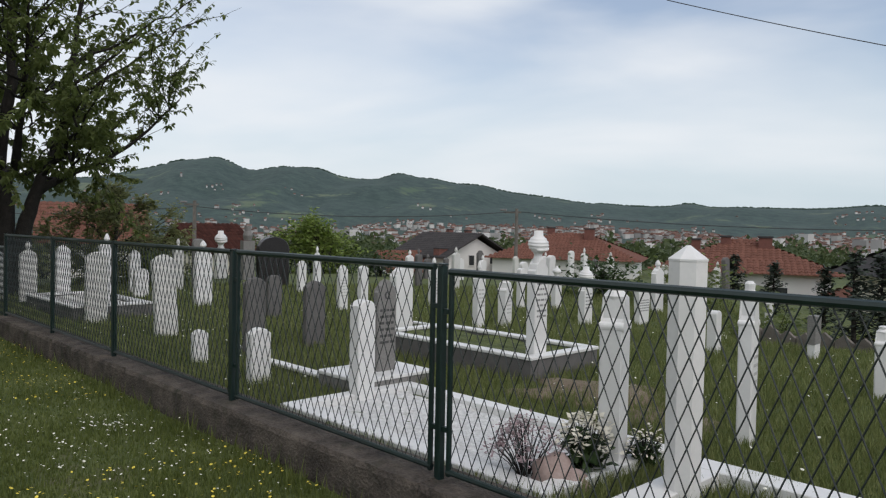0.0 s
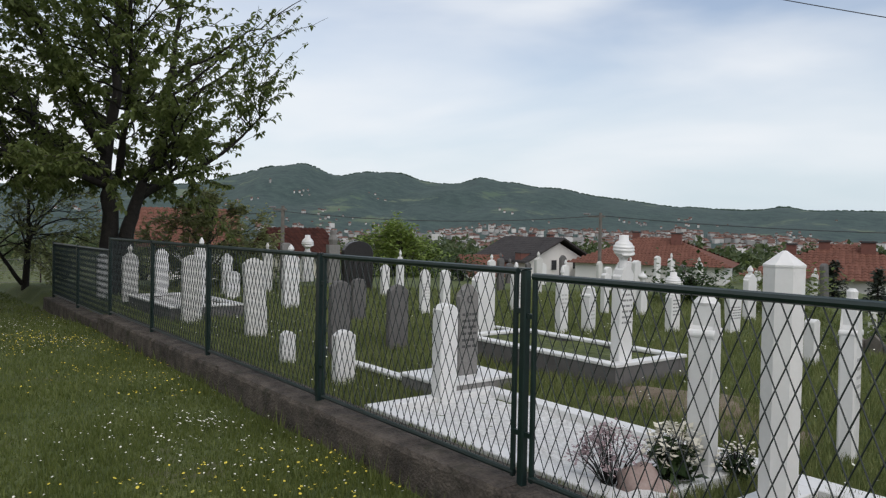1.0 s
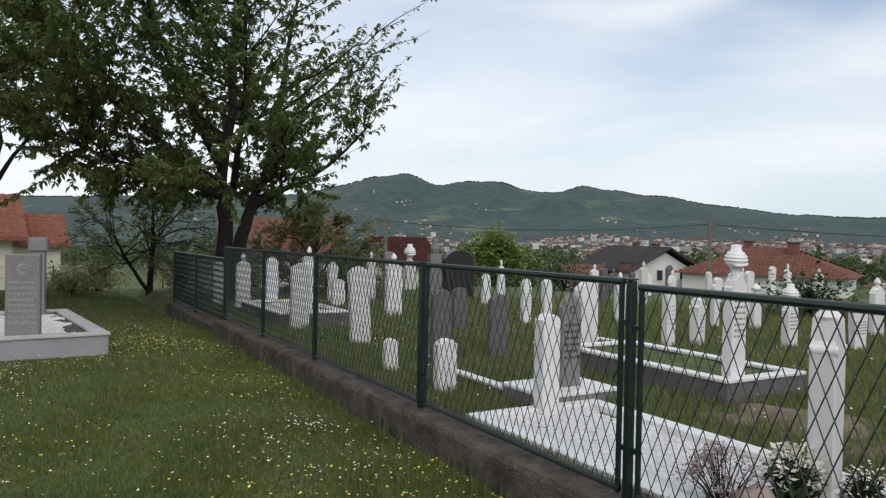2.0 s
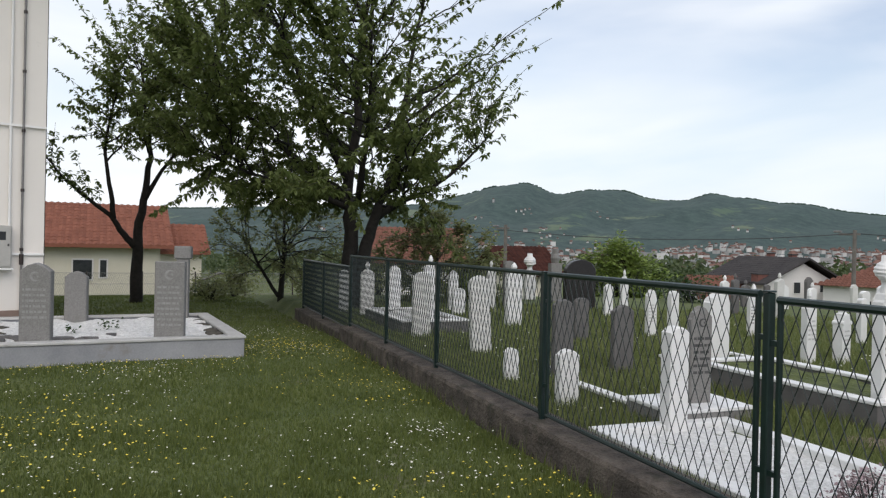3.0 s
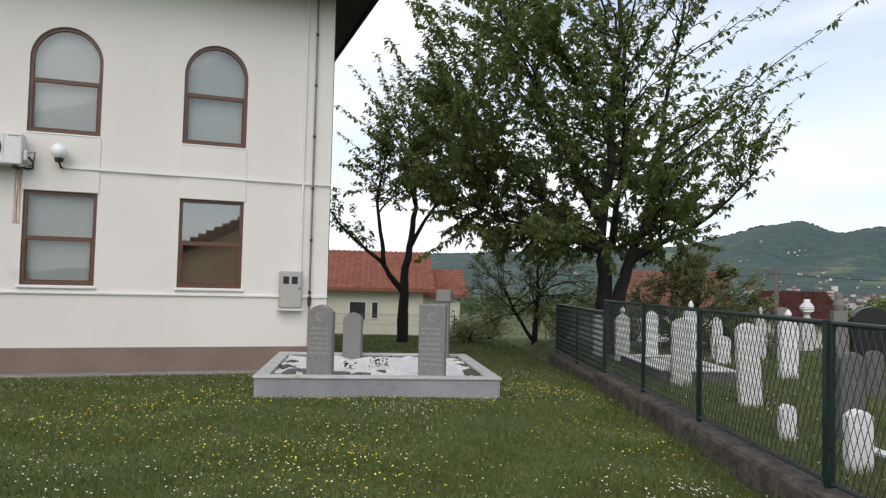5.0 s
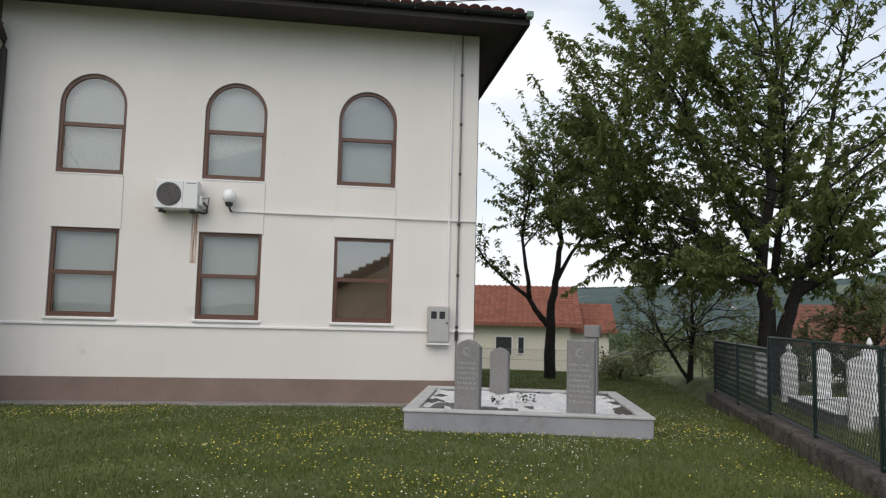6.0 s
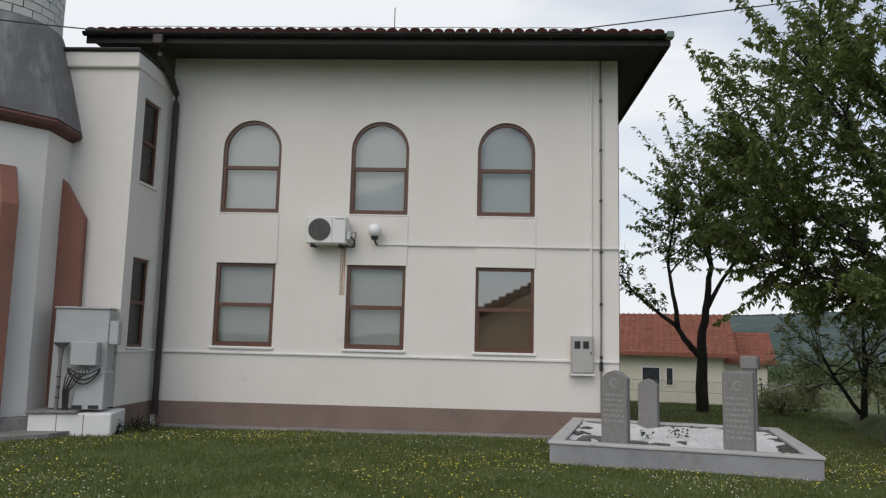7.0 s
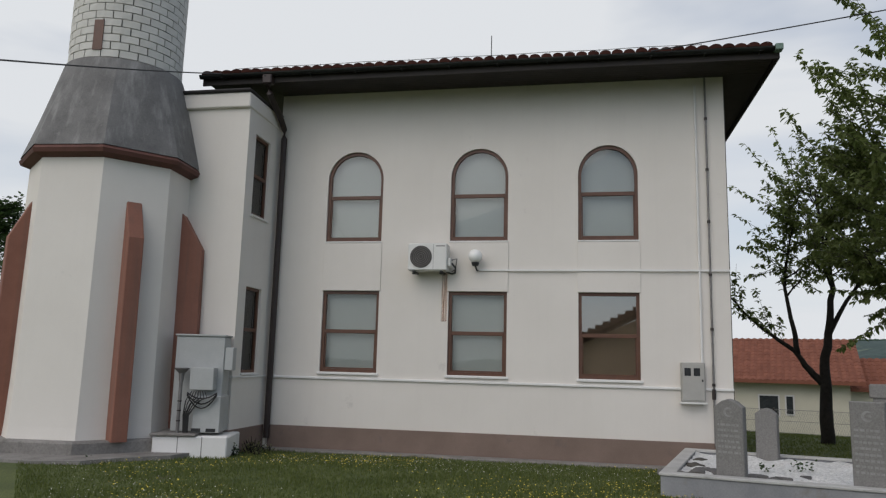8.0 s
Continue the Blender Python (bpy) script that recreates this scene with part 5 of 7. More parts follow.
def tree(x, y, z, stems, crown, seed, label, leaf, leaf_size, limbs=40, subs=8, twigs=5, twig_len=0.5, leaf_per=8, droop=0.35, fork=0.35, bare=None):
    """stems: rows of foot offset, direction, length and radius. crown: centre, width and height of the leafy shape, which the limbs reach out to."""
    rng = random.Random(seed)
    t = thing("tree", pose(x, y, z), label, "tree")
    wood, fine, spots, axes = bmesh.new(), bmesh.new(), [], []
    for off, d, length, r in stems:
        axes.append((branch(wood, off, d, length, r, r * 0.15, rng, 0.2, 0.25, 9, 9), r))
    (cx, cy, cz), wide, tall = crown
    for i in range(limbs):
        u, a = 1 - 2 * (i + 0.5) / limbs, i * 2.39996 + rng.uniform(-0.3, 0.3)
        f = rng.uniform(0.72, 1.06)
        ring = math.sqrt(max(0, 1 - (u * u if u > 0 else abs(u) ** 4))) * (1 - 0.62 * max(u, 0))
        side = Vector((ring * math.cos(a), ring * math.sin(a), u)).dot(bare) if bare else 0
        lost, more = 0.6 * max(0, side), 1 + 0.65 * max(0, -side)
        aim_at = Vector((cx + wide * ring * math.cos(a) * f, cy + wide * ring * math.sin(a) * f, cz + tall * u * f))
        best, low = None, fork * rng.uniform(1.0, 1.9)
        for (pts, dirs), r in axes:
            want = aim_at.z - (0.55 + 0.25 * rng.random()) * (aim_at.xy - pts[4].xy).length
            for k in range(2, len(pts) - 1):
                cost = abs(pts[k].z - max(want, low * pts[-1].z)) + 0.5 * (pts[k].xy - aim_at.xy).length + rng.uniform(0, 0.6)
                if best is None or cost < best[0]:
                    best = (cost, pts[k], dirs[k], r * (1 - 0.8 * k / len(pts)))
        _, p, d0, r = best
        L = (aim_at - p).length
        rr = min(r * 0.45, 0.011 + 0.0075 * L)
        lp, ld, steps = [p.copy()], [], 8
        for k in range(1, steps + 1):
            v = k / steps
            q = p.lerp(aim_at, v) + Vector((0, 0, 0.16 * L * math.sin(math.pi * v) * (1 if aim_at.z > cz - 0.4 * tall else 0.6)))
            q += Vector((rng.uniform(-1, 1), rng.uniform(-1, 1), rng.uniform(-1, 1))) * 0.05 * L * (v if k < steps else 0.5)
            ld.append((q - lp[-1]).normalized())
            lp.append(q)
        tube(wood, lp, [rr * (1 - 0.85 * k / steps) + 0.004 for k in range(steps + 1)], 5)
        for j in range(subs):
            g = 0.22 + 0.78 * (j + rng.random()) / subs
            q = min(int(g * steps), steps - 1)
            sp = lp[q].lerp(lp[q + 1], min(1, g * steps - q))
            sd = spread(ld[q], rng.uniform(0.25, 0.85), rng)
            bp, bd = branch(fine, sp, sd, (0.36 * L + 0.3) * (1.2 - 0.6 * g) * rng.uniform(0.7, 1.2), rr * 0.2 + 0.004, 0.004, rng, 0.3, 0.22, 4, 4)
            for w in range(round(twigs * more)):
                if rng.random() < lost:
                    continue
                h = min(1, 0.2 + 0.8 * (w + rng.random()) / (twigs * more))
                q2 = min(int(h * 4), 3)
                tp = bp[q2].lerp(bp[q2 + 1], min(1, h * 4 - q2))
                td = spread(bd[q2], rng.uniform(0.25, 0.85), rng)
                end = tp + td * twig_len * rng.uniform(0.6, 1.2)
                tube(fine, [tp, end], [0.005, 0.002], 3, caps=False)
                for e in range(leaf_per):
                    spots.append((tp.lerp(end, 0.1 + 0.95 * (e + rng.random()) / leaf_per), td))
    part("trunk", wood, BARK, t, "dark furrowed bark", smooth=True)
    tagged(part("branchwork", fine, TWIG, t), kind="stuff")
    leaves_mesh("crown", spots, leaf_size, leaf, t, rng, droop=droop)
    return t


def along_line(pts, v):
    """The point and direction at share v of a line of points."""
    k = min(int(v * (len(pts) - 1)), len(pts) - 2)
    return pts[k].lerp(pts[k + 1], v * (len(pts) - 1) - k), (pts[k + 1] - pts[k]).normalized()


def hanging_leaves(name, tufts, size, material, parent, rng):
    """Bunches of pointed leaves that spring from a spur and hang over, each folded along its rib."""
    V, F = [], []
    for p, d, n in tufts:
        for _ in range(n):
            a = rng.uniform(0, 2 * math.pi)
            out = (Vector((math.cos(a), math.sin(a), rng.uniform(-1.35, 0.2))) + d * 0.3).normalized()
            side = out.cross(Vector((rng.uniform(-0.5, 0.5), rng.uniform(-0.5, 0.5), 1))).normalized()
            up = side.cross(out)
            l = size * rng.uniform(0.6, 1.2)
            q = p + out * l * 0.12 + Vector((rng.gauss(0, 1), rng.gauss(0, 1), rng.gauss(0, 1))) * size * 0.12
            b = len(V)
            tip = q + out * l - Vector((0, 0, 0.22 * l))
            V += [q[:], (q + out * l * 0.3 + side * l * 0.27 + up * l * 0.05)[:], (q + out * l * 0.7 + side * l * 0.24)[:], tip[:], (q + out * l * 0.7 - side * l * 0.24)[:], (q + out * l * 0.3 - side * l * 0.27 + up * l * 0.05)[:]]
            F += [(b, b + 1, b + 2, b + 3), (b, b + 3, b + 4, b + 5)]
    return sheet(name, V, F, material, parent)


def cherry(x, y, z, turn, stems, crown, seed, label, leaf, size, limbs, shoots, step, bunch, floor_z, bare=None, spike=0.9, reach=(0.6, 0.86), thin=0.0):
    """stems: lines of points with a foot and tip radius. crown: centre, half width and half height of the leafy dome.
    Limbs rise from the stems into the dome; straight young shoots stand off them and carry the leaf bunches."""
    rng = random.Random(seed)
    t = thing("tree", pose(x, y, z, 0, 0, turn), label, "tree")
    wood, fine, tufts, axes = bmesh.new(), bmesh.new(), [], []
    for pts, r0, r1 in stems:
        pts = [Vector(p) for p in pts]
        dense = []
        for v in np.linspace(0, 1, 3 * len(pts)):
            p, _ = along_line(pts, float(v))
            dense.append(p + Vector((rng.gauss(0, 1), rng.gauss(0, 1), 0)) * (r0 * 0.12))
        n = len(dense) - 1
        radii = [r0 + (r1 - r0) * (k / n) ** 0.8 for k in range(n + 1)]
        tube(wood, dense, radii, 9)
        axes.append((dense, radii))
    c, wide, tall = Vector(crown[0]), crown[1], crown[2]
    for i in range(limbs):
        u, a = 1 - 2 * (i + 0.5) / limbs, i * 2.39996 + rng.uniform(-0.3, 0.3)
        if bare and i % 15 == 0:
            u, a = rng.uniform(-0.8, 0.1), math.pi + rng.uniform(-1.2, 1.2)
        ring = math.sqrt(max(0.0, 1 - abs(u) ** (3.2 if u < 0 and math.cos(a) < 0.2 else 2.0)))
        way = Vector((ring * math.cos(a), ring * math.sin(a), u))
        open_side = max(0.0, way.dot(bare)) if bare else 0.0
        if rng.random() < 0.45 * open_side:
            continue
        f = rng.uniform(*reach) if rng.random() < 0.72 else rng.uniform(0.3, 0.6)
        goal = c + Vector((wide * way.x * f, wide * way.y * f, tall * way.z * f))
        goal.z = max(goal.z, floor_z - (0.3 if way.x < -0.3 else 0.0))
        best = None
        for pts, radii in axes:
            for k in range(2, len(pts) - 1):
                flat = (goal.xy - pts[k].xy).length
                cost = abs(pts[k].z - max(floor_z - 0.2, goal.z - flat * rng.uniform(0.5, 0.85))) + 0.7 * flat + rng.uniform(0, 0.4)
                if pts[k].z > floor_z - 0.35 and (best is None or cost < best[0]):
                    best = (cost, pts[k], radii[k])
        if best is None:
            continue
        _, p, r = best
        L = (goal - p).length
        rr = min(r * 0.55, 0.012 + 0.011 * L)
        lp, steps = [p.copy()], 9
        bow = Vector((rng.uniform(-1, 1), rng.uniform(-1, 1), rng.uniform(-0.9, 0.5))) * 0.10 * L
        for k in range(1, steps + 1):
            v = k / steps
            q = p.lerp(goal, v) + bow * math.sin(math.pi * v) + Vector((rng.gauss(0, 1), rng.gauss(0, 1), rng.gauss(0, 1))) * 0.014 * L
            lp.append(q)
        tube(wood, lp, [rr * (1 - 0.82 * k / steps) + 0.004 for k in range(steps + 1)], 5)
        heading = (goal - p).normalized()
        outward = Vector(((goal - c).x / wide, (goal - c).y / wide, (goal - c).z / tall)).normalized()
        count = shoots + int(L * 1.5)
        for j in range(count + 1):
            g = 1.0 if j == count else 0.22 + 0.76 * (j + rng.random()) / count
            sp, sd = along_line(lp, g)
            if j == count:
                d = (sd + outward * 0.5 + Vector((0, 0, 0.12))).normalized()
                sl = spike * rng.uniform(1.2, 1.85)
            else:
                d = (spread(sd, rng.uniform(0.4, 1.0), rng) + outward * 0.7 + Vector((0, 0, 0.10))).normalized()
                sl = spike * rng.uniform(0.55, 1.2) * (1.1 - 0.35 * g)
            bp = [sp]
            lift = rng.uniform(0.0, 0.10) if d.z < 0.6 else 0.0
            for k in range(5):
                d = (d + Vector((rng.gauss(0, 1), rng.gauss(0, 1), rng.gauss(0, 1))) * 0.07 + Vector((0, 0, lift))).normalized()
                bp.append(bp[-1] + d * sl / 5)
            tube(fine, bp, [0.009 - 0.0012 * k for k in range(6)], 4, caps=False)
            lean_on = thin + 0.9 * open_side
            n = max(2, int(sl / step))
            for k in range(n):
                if rng.random() < lean_on * 0.7:
                    continue
                v = 0.08 + 0.92 * (k + rng.uniform(0.2, 0.8)) / n
                tp, td = along_line(bp, min(v, 1.0))
                tufts.append((tp, td, max(2, round(bunch * rng.uniform(0.6, 1.3) * (1 - 0.35 * open_side)))))
            if open_side < 0.3 and rng.random() < 0.35:
                tp, td = along_line(bp, rng.uniform(0.2, 0.6))
                e = tp + spread(td, rng.uniform(0.5, 0.9), rng) * sl * 0.45
                tube(fine, [tp, e], [0.005, 0.003], 3, caps=False)
                for k in range(4):
                    tufts.append((tp.lerp(e, 0.25 + 0.25 * k), td, bunch))
    for pts, radii in axes[1:]:
        for j in range(16):
            sp, sd = along_line(pts, 0.45 + 0.55 * (j + rng.random()) / 16)
            d = (spread(sd, rng.uniform(0.3, 1.0), rng) + Vector((0, 0, 0.25))).normalized()
            e = sp + (d + Vector((0, 0, 0.4))) * spike * rng.uniform(0.5, 1.1)
            if e.z < floor_z - (0.5 if bare else 1.0):
                continue
            tube(fine, [sp, e], [0.008, 0.003], 4, caps=False)
            for k in range(int(spike / step * (0.6 if bare else 1.2))):
                tufts.append((sp.lerp(e, 0.15 + 0.85 * rng.random()), d, bunch))
    part("trunk", wood, BARK, t, "dark furrowed bark", smooth=True)
    tagged(part("branchwork", fine, TWIG, t), kind="stuff")
    hanging_leaves("crown", tufts, size, leaf, t, rng)
    return t


# the forked cherry behind the fence corner
cherry(-14.34, 9.13, -0.1, 57.5, [
    ([(-0.12, 0, -0.2), (-0.14, 0, 1.0), (-0.2, 0.05, 2.2), (-0.26, 0.1, 3.0), (-0.05, 0.1, 4.6), (0.05, 0, 6.5), (0.1, 0, 8.4), (0.0, 0.1, 9.5)], 0.235, 0.02),
    ([(0.08, 0, -0.2), (0.10, -0.05, 1.1), (0.2, -0.1, 1.8), (0.4, -0.13, 2.35), (0.64, -0.16, 2.95), (0.84, -0.2, 3.8), (0.98, -0.1, 5.0), (1.25, 0, 6.6), (1.55, 0, 8.2)], 0.20, 0.02),
    ([(0.42, -0.1, 2.3), (1.0, -0.1, 2.7), (1.6, -0.15, 2.95), (2.4, -0.2, 3.6), (3.1, -0.2, 4.4)], 0.09, 0.015),
    ([(-0.22, 0.05, 2.6), (-0.9, 0, 3.2), (-1.8, -0.1, 3.9), (-2.9, -0.2, 4.8), (-3.7, -0.2, 5.6)], 0.10, 0.015),
    ([(-0.2, 0, 2.5), (-1.2, -0.3, 2.9), (-2.4, -0.5, 3.2), (-3.6, -0.6, 3.7)], 0.08, 0.015),
    ([(-0.25, 0.1, 3.1), (-0.8, -0.3, 4.2), (-1.4, -0.5, 5.5), (-2.1, -0.7, 7.0), (-2.6, -0.8, 8.0)], 0.10, 0.015),
    ([(0.0, 0, 2.7), (0.1, -0.9, 3.6), (0.2, -1.9, 4.6), (0.2, -2.8, 5.8)], 0.09, 0.015),
    ([(0.0, 0.1, 2.8), (0.1, 1.0, 3.8), (0.3, 2.0, 4.9), (0.4, 2.9, 6.0)], 0.09, 0.015)],
    ((-0.5, 0, 5.75), 5.0, 4.7), 11, "large forked cherry tree in fresh leaf behind the fence corner", LEAF, 0.125, 230, 3, 0.09, 5, 2.8, bare=Vector((0.84, 0, 0.54)), spike=0.95, reach=(0.6, 0.85))
# the smaller tree past the mosque corner, with a leaning limb
K = 1.3
SMALL_STEMS = [
    ([(0, 0, -0.2), (-0.02, 0, 1.0), (0.03, 0, 1.7), (0.15, 0, 2.5), (0.22, 0, 3.3), (0.12, 0, 4.3), (0.0, 0, 5.4)], 0.15, 0.018),
    ([(-0.04, 0, 1.25), (-0.32, 0, 1.55), (-0.52, 0.02, 1.9), (-1.0, 0, 2.25), (-1.55, 0, 2.75), (-1.95, 0, 3.3)], 0.085, 0.014),
    ([(-0.5, 0.02, 1.85), (-0.56, 0, 2.5), (-0.68, 0, 3.3), (-0.62, 0, 3.9), (-0.45, 0, 4.6)], 0.062, 0.014),
    ([(0.12, 0, 2.3), (0.45, 0.05, 2.9), (0.9, 0.1, 3.6), (1.3, 0.1, 4.4)], 0.06, 0.014)]
cherry(-21.75, 6.45, -0.25, 73.2, [([(K * p, K * q, K * r) for p, q, r in pts], K * r0, K * r1) for pts, r0, r1 in SMALL_STEMS],
    ((0.25 * K, 0, 4.7 * K), 1.5 * K, 1.75 * K), 5, "smaller cherry tree with a low leaning limb on the lawn edge", LEAF, 0.14, 50, 4, 0.13, 4, 2.9 * K, spike=0.95, reach=(0.5, 0.9), thin=0.1)
tree(-19.8, 9.9, -0.5, [((0, 0, -0.2), (0.05, 0.05, 1), 3.6, 0.11), ((0, 0, 0.5), (-0.2, -0.6, 0.8), 2.6, 0.06)],
     ((0, 0, 2.6), 2.2, 1.9), 8, "small olive-brown tree below the lawn", LEAF_OLIVE, 0.12, limbs=30, subs=6, twigs=7, twig_len=0.25, leaf_per=5)
tree(-16.2, 12.6, -0.3, [((0, 0, -0.2), (0.1, 0.1, 1), 2.8, 0.10)], ((0.2, 0.2, 1.5), 1.9, 1.1), 15, "rough green bush tree behind the graves", LEAF_OLIVE, 0.13, limbs=26, subs=6, twigs=7, twig_len=0.25, leaf_per=8, fork=0.1)
tree(-17.0, 22.3, -1.6, [((0, 0, -0.2), (0, 0, 1), 2.6, 0.15), ((0.3, 0.2, 0), (0.3, 0.2, 1), 2.4, 0.12)], ((0, 0, 1.9), 1.6, 1.5), 25, "round bright green tree beyond the graves", LEAF_LIGHT, 0.17, limbs=36, subs=7, twigs=5, leaf_per=8, fork=0.1)


# the dark tree behind the minaret
tree(-29.4, -26.8, -0.5, [((0, 0, -0.2), (0, 0, 1), 8.6, 0.2)], ((0, 0, 6.6), 2.4, 2.9), 33, "dark leafy tree standing behind the minaret", LEAF_DARK, 0.26, limbs=34, subs=6, twigs=5, twig_len=0.4, leaf_per=6, fork=0.2)


def shrub(x, y, z, w, h, material, seed, label, size=0.12, count=900, name="shrub"):
    rng = random.Random(seed)
    t = thing(name, pose(x, y, z), label, "shrub", "shrubs")
    bm, spots = bmesh.new(), []
    for k in range(14):
        a = rng.uniform(0, 6.28)
        d = Vector((math.cos(a) * rng.uniform(0.1, 0.7), math.sin(a) * rng.uniform(0.1, 0.7), 1))
        pts, dirs = branch(bm, (0, 0, -0.1), d, h * rng.uniform(0.6, 1.0), 0.02, 0.004, rng, 0.5, 0.1, 4, 4)
        for j in range(count // 14):
            q = rng.randrange(1, 4)
            p = pts[q].lerp(pts[q + 1], rng.random()) + Vector((rng.gauss(0, 1) * w * 0.17, rng.gauss(0, 1) * w * 0.17, rng.gauss(0, 1) * h * 0.1))
            spots.append((p, dirs[q]))
    tagged(part("stemwork", bm, BARK, t), kind="stuff")
    leaves_mesh("foliage", spots, size, material, t, rng)
    return t


def conifer(x, y, z, h, w, seed, label):
    rng = random.Random(seed)
    t = thing("conifer", pose(x, y, z), label, "conifer", "conifers")
    bm, spots = bmesh.new(), []
    branch(bm, (0, 0, -0.2), (0, 0, 1), h, 0.08, 0.01, rng, 0.05, 0.3, 6, 6)
    for k in range(70):
        f = (k + rng.random()) / 70
        a = rng.uniform(0, 6.28)
        L = w * (1 - f) ** 0.8 * rng.uniform(0.6, 1.1) + 0.05
        p = Vector((0, 0, 0.1 + f * h * 0.97))
        d = Vector((math.cos(a), math.sin(a), 0.35))
        e = p + d * L
        tube(bm, [p, e], [0.015, 0.004], 3, caps=False)
        for j in range(16):
            spots.append((p.lerp(e, 0.15 + 0.9 * rng.random()), d))
    part("trunk", bm, BARK, t)
    leaves_mesh("needles", spots, 0.11, NEEDLE, t, rng, droop=0.2)


for k, (x, y, h, w) in enumerate([(-2.07, 21.9, 1.15, 0.5), (-1.04, 22.0, 1.65, 0.5), (0.17, 20.0, 1.7, 0.5), (0.62, 15.0, 2.2, 0.5), (1.05, 15.5, 2.15, 0.5)]):
    conifer(x, y, ground_at(x, y) - 0.3, h, w, 60 + k, "dark slender conifer beyond the cemetery fence")
for k, (x, y, w, h, m) in enumerate([(-2.4, 16.0, 2.2, 1.25, LEAF), (-4.3, 16.8, 2.2, 1.1, LEAF_DARK), (-0.7, 15.0, 1.6, 1.0, LEAF), (-14.5, 12.5, 2.4, 1.1, LEAF), (-21.8, 8.6, 2.4, 1.1, LEAF_OLIVE), (-22.5, 12.5, 2.8, 1.5, LEAF_OLIVE), (-23.5, 16.0, 2.6, 1.5, LEAF_OLIVE), (-25.5, 11.0, 2.5, 1.2, LEAF_OLIVE), (-12.5, 20.0, 2.6, 1.1, LEAF_DARK)]):
    shrub(x, y, ground_at(x, y), w, h, m, 80 + k, "loose green hedge shrub past the graves", 0.13, 1100)
shrub(-26.1, 10.0, ground_at(-26.1, 10.0), 1.2, 0.7, LEAF_DARK, 99, "low clipped dark green bush on the lawn edge", 0.07, 900)


# ---------------------------------------------------------------- houses
def house(x, y, z, turn, w, d, h, rise, wall, tiles, label, hip=False, over=0.6, windows=(), chimneys=(), ridge_along=True):
    """w along local x (also the ridge), d along local y; the front is at local -y."""
    g = thing("house", pose(x, y, z, 0, 0, turn), label, "house", "houses on the slope")
    a, b = w / 2, d / 2
    bm = boxed(-a, a, -b, b, -6, h)
    if not hip:
        for sx in (-a, a):
            f = [bm.verts.new((sx * (1 if k < 3 else 0.97), yy, zz)) for k, (yy, zz) in enumerate(((-b, h), (b, h), (0, h + rise * b / (b + over))))]
            bm.faces.new(f)
    part("wall", bm, wall, g)
    bm = bmesh.new()
    A, B = a + over, b + over
    dz = -0.12
    if hip:
        r = max(A - B, 0.4)
        P = [(-A, -B, h + dz), (A, -B, h + dz), (A, B, h + dz), (-A, B, h + dz), (-r, 0, h + rise), (r, 0, h + rise)]
        F = [(0, 1, 5, 4), (1, 2, 5), (2, 3, 4, 5), (3, 0, 4), (0, 3, 2, 1)]
        v = [bm.verts.new(p) for p in P]
        for f in F:
            bm.faces.new([v[k] for k in f])
    else:
        for s in (-1, 1):
            e = [(-A, s * B, h + dz), (A, s * B, h + dz), (A, 0, h + rise), (-A, 0, h + rise)]
            lo = [bm.verts.new(p) for p in e]
            hi = [bm.verts.new((p[0], p[1], p[2] + 0.14)) for p in e]
            bm.faces.new(lo)
            bm.faces.new(hi[::-1])
            for k in range(4):
                j = (k + 1) % 4
                bm.faces.new((lo[k], lo[j], hi[j], hi[k]))
    roof = part("roof", bm, tiles, g)
    # courses of single lapped tiles over both slopes
    rng = random.Random(int(abs(x) * 10 + abs(y)))
    V, F = [], []
    n = int(math.hypot(B, rise) / 0.34)
    drop, up = B / n, (rise - dz) / n
    for way in (-1, 1):
        for k in range(n):
            t = k / n
            yy, zz = way * B * (1 - t), h + dz + (rise - dz) * t + (0.0 if hip else 0.14)
            l = A - (t * (A - max(A - B, 0.4)) if hip else 0)
            count = max(2, int(2 * l / 0.3))
            for j in range(count):
                x0, x1 = -l + 2 * l * j / count + 0.012, -l + 2 * l * (j + 1) / count - 0.012
                e, q = 0.055 + rng.uniform(-0.012, 0.012), len(V)
                xm = (x0 + x1) / 2
                V += [(x0, yy, zz + e - 0.03), (xm, yy, zz + e + 0.02), (x1, yy, zz + e - 0.03), (x1, yy - way * drop, zz + up + 0.005), (xm, yy - way * drop, zz + up + 0.05), (x0, yy - way * drop, zz + up + 0.005), (x0, yy, zz), (x1, yy, zz)]
                F += [(q, q + 1, q + 4, q + 5), (q + 1, q + 2, q + 3, q + 4), (q, q + 6, q + 7, q + 2, q + 1)]
    tagged(sheet("tiling", V, F, tiles, roof), kind="stuff")
    for face, u, zz, ww, hh in windows:
        if face == "front":
            m = pose(u, -b - 0.02, zz)
        elif face == "right":
            m = pose(a + 0.02, u, zz, 0, 0, 90)
        else:
            m = pose(-a - 0.02, u, zz, 0, 0, -90)
        wd = part("window", boxed(-ww / 2, ww / 2, -0.03, 0.05, 0, hh), HOUSE_WHITE, g)
        wd.matrix_basis = m
        part("pane", boxed(-ww / 2 + 0.07, ww / 2 - 0.07, -0.045, -0.031, 0.07, hh - 0.07), DARK_GLASS, wd)
    for cx, cy, ch, cw in chimneys:
        c = part("chimney", boxed(cx - cw / 2, cx + cw / 2, cy - cw / 2, cy + cw / 2, h, h + rise + ch), BRICK_RED, roof, "red brick chimney")
        part("cap", boxed(cx - cw / 2 - 0.05, cx + cw / 2 + 0.05, cy - cw / 2 - 0.05, cy + cw / 2 + 0.05, h + rise + ch + 0.002, h + rise + ch + 0.1), ROOF_GREY, c)
